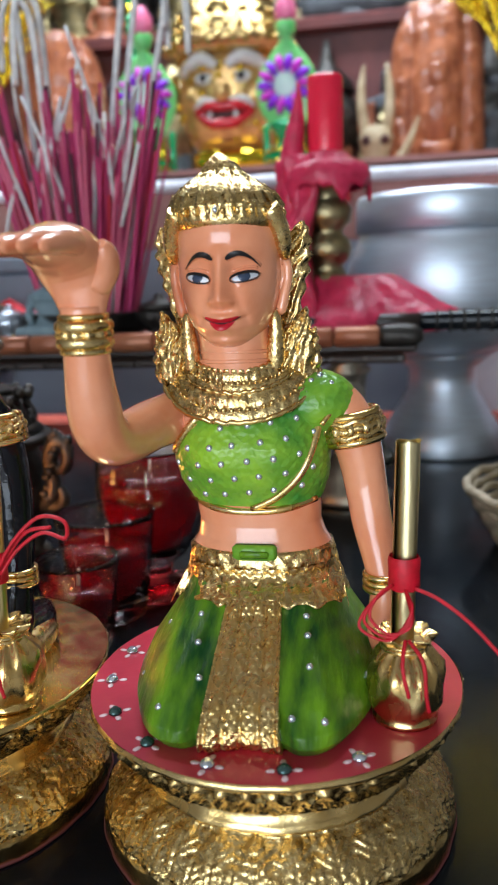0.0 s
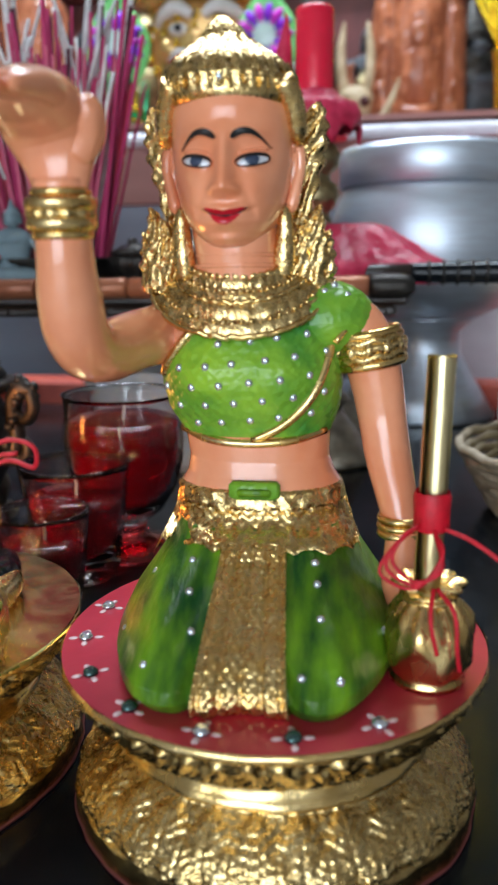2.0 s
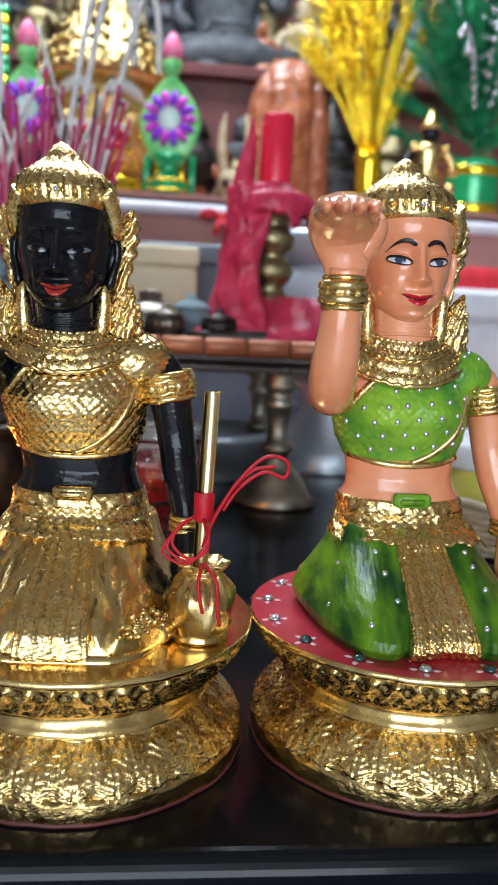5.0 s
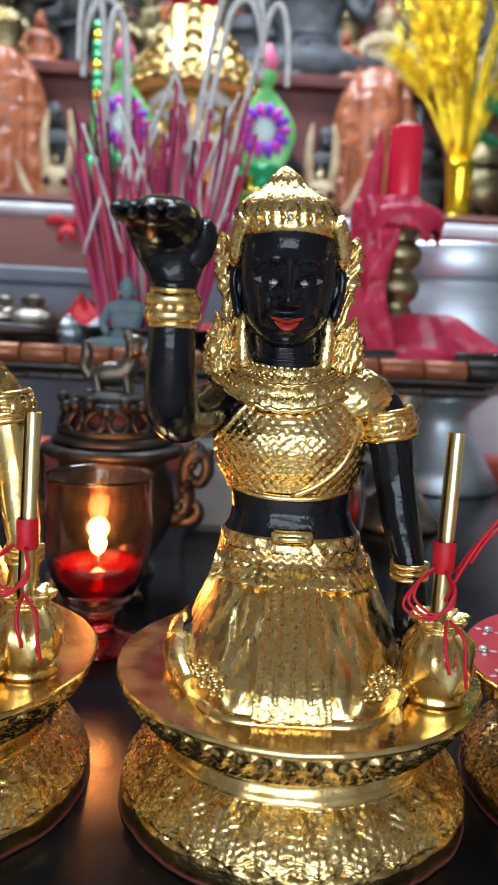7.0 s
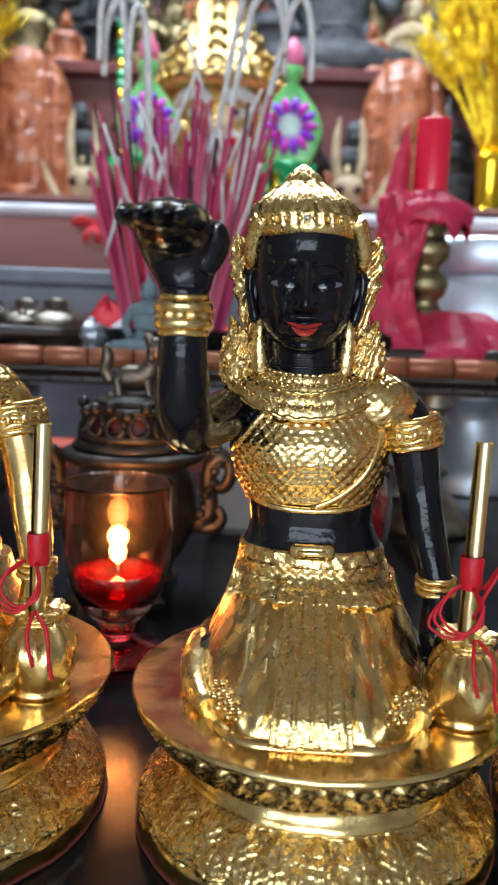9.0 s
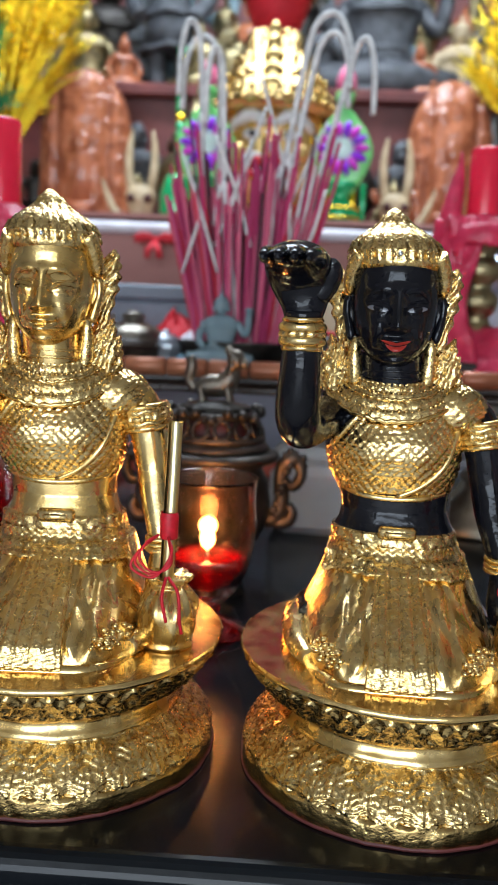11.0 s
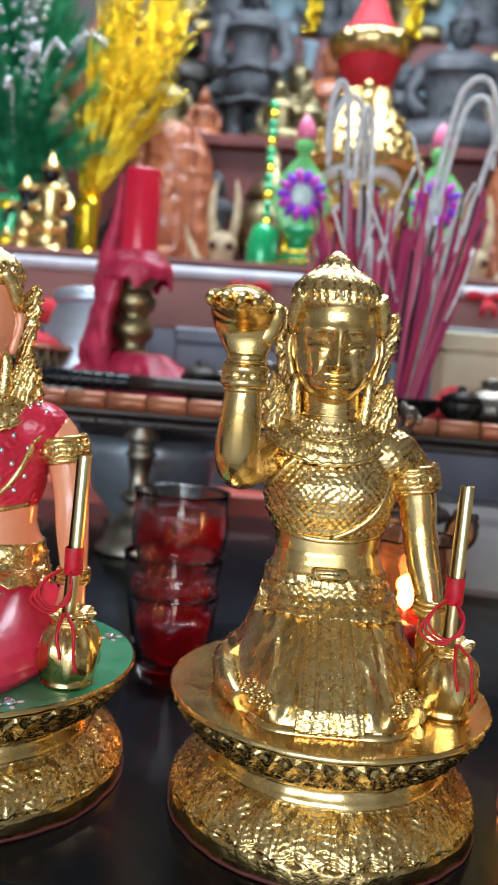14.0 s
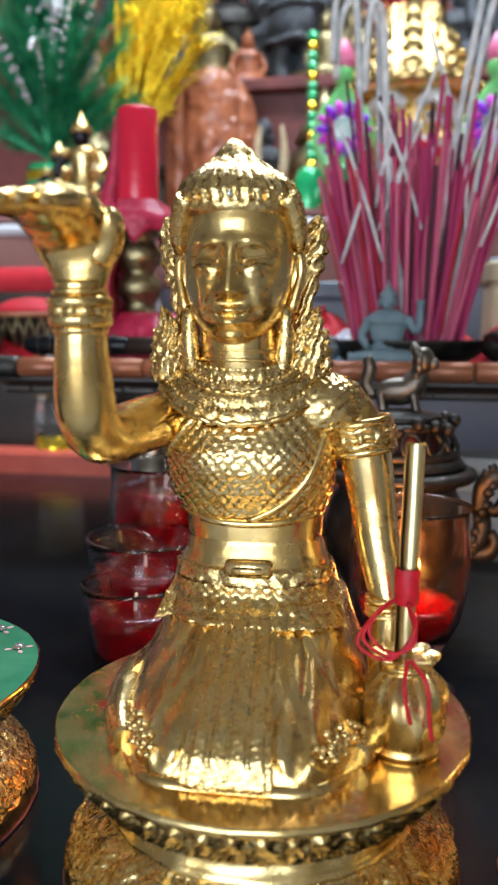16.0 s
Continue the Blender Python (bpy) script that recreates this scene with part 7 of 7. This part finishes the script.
def build_bowl(at, r, h, mt, label, name="offering_bowl"):
    bm = bmesh.new()
    lathe(bm, [(r * 0.5, 0), (r * 0.55, 0.002), (r * 0.5, h * 0.12), (r * 0.8, h * 0.4), (r * 0.97, h * 0.8), (r, h), (r * 0.96, h), (r * 0.90, h * 0.75), (r * 0.7, h * 0.4), (r * 0.2, h * 0.2)], segs=44)
    ob = link(name, bm, mt)
    ob.location = at
    return tagged(ob, label, "bowl", "offering bowls")


build_bowl((-0.235, 0.60, 0.0033), 0.085, 0.112, steel, "wide polished steel bowl under the tray table")
build_bowl((0.20, 0.60, 0.0033), 0.075, 0.06, steel, "wide polished steel bowl under the tray table")
build_bowl((0.56, 0.62, 0.0033), 0.070, 0.075, brass_old, "brown brass bowl beside the steel pot")


def build_case(at, mt, label):
    t = thing("offering_case", at, label, "case", "cases behind the tray")
    bm = bmesh.new()
    box(bm, (0, 0, 0.098), (0.34, 0.16, 0.196), 0, 0, 0.008)
    part("case_body", bm, mt, t, flat=True)
    bm = bmesh.new()
    box(bm, (0, 0, 0.2205), (0.35, 0.17, 0.047), 0, 0, 0.008)
    part("case_lid", bm, mt, t, flat=True)
    return t


def build_woven_bowl(at):
    t = thing("woven_bowl", at, "brown woven lattice bowl with red cloth inside", "bowl")
    bm = bmesh.new()
    lathe(bm, [(0.036, 0), (0.040, 0.003), (0.050, 0.045), (0.053, 0.050), (0.049, 0.050), (0.044, 0.020), (0.02, 0.012)], segs=40)
    shell = part("bowl_shell", bm, dark_wood, t)
    bm = bmesh.new()
    for k in range(26):
        for s in (-1, 1):
            a = 2 * math.pi * k / 26
            tube(bm, [((0.0415 + 0.010 * u) * math.cos(a + s * 0.24 * u), (0.0415 + 0.010 * u) * math.sin(a + s * 0.24 * u), 0.005 + 0.040 * u, 0.0011) for u in (0, 0.5, 1)], 5, 0, 1)
    part("lattice", bm, brass_old, shell, "crossed brass-coloured lattice strips")
    for z in (0.004, 0.047):
        bm = bmesh.new()
        r = 0.042 if z < 0.01 else 0.0525
        tube(bm, [(r * math.cos(a), r * math.sin(a), z, 0.0028) for a in [2 * math.pi * i / 36 for i in range(37)]], 7, 0, 1)
        part("bowl_ring", bm, copper_rail, shell)
    bm = bmesh.new()
    ball(bm, (0, 0, 0.047), (0.042, 0.042, 0.020), 0, 18, 10)
    part("red_cloth", bm, red_fabric, t, "bunched red cloth")
    return t


build_woven_bowl((-0.385, 0.565, TR + 0.0005))
t = thing("steel_funnel_pot", (-0.325, 0.635, TR + 0.0005), "tapered brushed steel pot behind the candle", "pot")
bm = bmesh.new(); lathe(bm, [(0.075, 0), (0.078, 0.003), (0.060, 0.060), (0.046, 0.100), (0.044, 0.104)], segs=44)
part("pot_body", bm, steel, t)
bm = bmesh.new(); lathe(bm, [(0.046, 0.1045), (0.049, 0.106), (0.048, 0.118), (0.030, 0.124), (0.008, 0.126)], segs=40)
part("lid", bm, steel, t)


def build_cloth_roll(at, r, w, mt, label):
    bm = bmesh.new()
    tube(bm, [(-w / 2, 0, r, r * 0.94), (-w / 4, 0.002, r, r), (w / 4, -0.002, r, r), (w / 2, 0, r, r * 0.94)], 20, 0, 5)
    ob = link("cloth_roll", bm, mt)
    ob.location = at
    return tagged(ob, label, "cloth", "rolled cloths")


build_case((0.56, 0.90, 0.0031), white_cloth, "white cloth covered case behind the pot")
build_cloth_roll((0.56, 0.89, 0.2355), 0.024, 0.26, red_fabric, "rolled red cloth on the white case")
build_case((-0.55, 0.90, 0.0031), dark_wood, "dark wooden case behind the candle")
build_cloth_roll((-0.50, 0.89, 0.2355), 0.026, 0.26, red_fabric, "rolled red cloth on the dark case")


# ---- small offerings crowded on the tray and shelf ----
def build_rag(at, w, d, h, mt, label, seed, rz=0):
    """A crumpled cloth heap."""
    bm = bmesh.new()
    rings = []
    for j in range(10):
        u = j / 9
        ring = []
        for i in range(40):
            a = 2 * math.pi * i / 40
            q = (1 - u ** 2.2) * (1 + 0.34 * noise.noise((math.cos(a) * 1.6, math.sin(a) * 1.6, seed))) + 0.02
            z = h * u + 0.30 * h * noise.noise((math.cos(a) * 2.6 + seed, math.sin(a) * 2.6, u * 2.2)) * min(u * 3, 1)
            ring.append(bm.verts.new((w * q * math.cos(a), d * q * math.sin(a), max(z, 0.0))))
        rings.append(ring)
    put_faces(bm, rings, True, (True, True), 0)
    ob = link("crumpled_cloth", bm, mt)
    ob.matrix_basis = pose(*at, 0, 0, rz)
    return tagged(ob, label, "cloth", "crumpled cloths")


blue_cloth = material("pale_blue_cloth", (0.24, 0.46, 0.58), 0.6, 0, (0.16, 0.34, 0.46), 40, 0.3, 200)
for x, y, z, w, d, h, mt, lab, sd in ((-0.075, 0.605, TR, 0.040, 0.030, 0.050, red_fabric, "crumpled bright red cloth on the tray", 1.0), (-0.050, 0.560, TR, 0.030, 0.022, 0.030, white_cloth, "crumpled white cloth on the tray", 2.0),
                                      (-0.075, 0.520, TR, 0.024, 0.018, 0.026, blue_cloth, "crumpled pale blue cloth on the tray", 3.0), (0.100, 0.540, TR, 0.034, 0.024, 0.036, red_fabric, "crumpled bright red cloth on the tray", 4.0),
                                      (0.165, 0.575, TR, 0.030, 0.024, 0.040, blue_cloth, "crumpled pale blue cloth on the tray", 5.0), (-0.440, 0.640, TR, 0.048, 0.034, 0.040, red_fabric, "crumpled bright red cloth on the tray", 6.0),
                                      (-0.330, 0.555, TR, 0.034, 0.022, 0.026, white_cloth, "crumpled white cloth on the tray", 7.0)):
    build_rag((x, y, z), w, d, h, mt, lab, sd)


def build_amulet_case(at, r, mt, rz):
    t = thing("ornate_metal_cup", at, "small ornate tarnished metal cup with ribbed sides", "cup", "tarnished cups on the tray", rz)
    bm = bmesh.new()
    lathe(bm, [(0.6 * r, 0.0), (0.7 * r, 0.06 * r), (0.45 * r, 0.3 * r), (0.9 * r, 0.7 * r), (1.0 * r, 1.1 * r), (0.85 * r, 1.3 * r)], segs=40, ripple=lambda a, z, q: 0.06 * r * math.cos(14 * a))
    part("cup_body", bm, mt, t)
    bm = bmesh.new()
    lathe(bm, [(0.95 * r, 1.31 * r), (0.98 * r, 1.40 * r), (0.5 * r, 1.65 * r), (0.2 * r, 1.75 * r), (0.22 * r, 1.9 * r), (0.05 * r, 2.0 * r)], segs=30)
    part("cup_lid", bm, mt, t)
    return t


for x, y, r, mt, rz in ((-0.120, 0.435, 0.019, bronze_light, 10), (-0.062, 0.450, 0.017, steel, 40), (-0.165, 0.470, 0.022, bronze_dark, 0), (0.090, 0.440, 0.020, bronze_dark, 20), (0.140, 0.425, 0.018, bronze_light, 5), (0.165, 0.480, 0.024, stone_blue, 30),
                        (-0.180, 0.560, 0.024, bronze_dark, 12), (-0.400, 0.480, 0.020, bronze_light, 0), (0.190, 0.435, 0.017, bronze_dark, 50)):
    build_amulet_case((x, y, TR + 0.0003), r, mt, rz)

rnd = random.Random(91)
tones = ((stone_grey, "dark stone idol crowded on the steps"), (brass_old, "aged brass idol crowded on the steps"), (bronze_dark, "dark bronze idol crowded on the steps"), (stone_blue, "blue-grey stone idol crowded on the steps"), (carved_wood, "brown wooden idol crowded on the steps"))
for k in range(18):
    x = -0.86 + 0.101 * k + rnd.uniform(-0.02, 0.02)
    mt, lab = tones[k * 3 % 5]
    build_figure("small_idol_figure", (x, 1.86 + rnd.uniform(-0.02, 0.03), UP), rnd.uniform(0.26, 0.40), mt, lab, rnd.uniform(-15, 15), k % 3 != 0, k % 2 == 0, "figures on the upper steps")
for k in range(16):
    x = -0.84 + 0.112 * k + rnd.uniform(-0.02, 0.02)
    if abs(x - 0.008) < 0.10:
        continue
    mt, lab = tones[(k * 2 + 1) % 5]
    build_figure("small_idol_figure", (x, 1.462 + rnd.uniform(-0.01, 0.01), 0.3805), rnd.uniform(0.13, 0.22), mt, lab, rnd.uniform(-15, 15), k % 2 == 0, k % 3 == 0, "figures on the lower step")

# paper packets and cloths heaped between tray and shelf
for x, y, z, w, d, h, mt, lab, sd in ((-0.415, 0.520, TR, 0.044, 0.026, 0.030, red_fabric, "crumpled bright red cloth on the tray", 11.0), (-0.300, 0.470, TR, 0.026, 0.018, 0.022, paper_white, "crumpled white paper on the tray", 12.0),
                                      (0.060, 0.580, TR, 0.030, 0.022, 0.030, red_fabric, "crumpled bright red cloth on the tray", 13.0), (-0.115, 0.560, TR, 0.034, 0.024, 0.034, red_fabric, "crumpled bright red cloth on the tray", 14.0)):
    build_rag((x, y, z), w, d, h, mt, lab, sd)
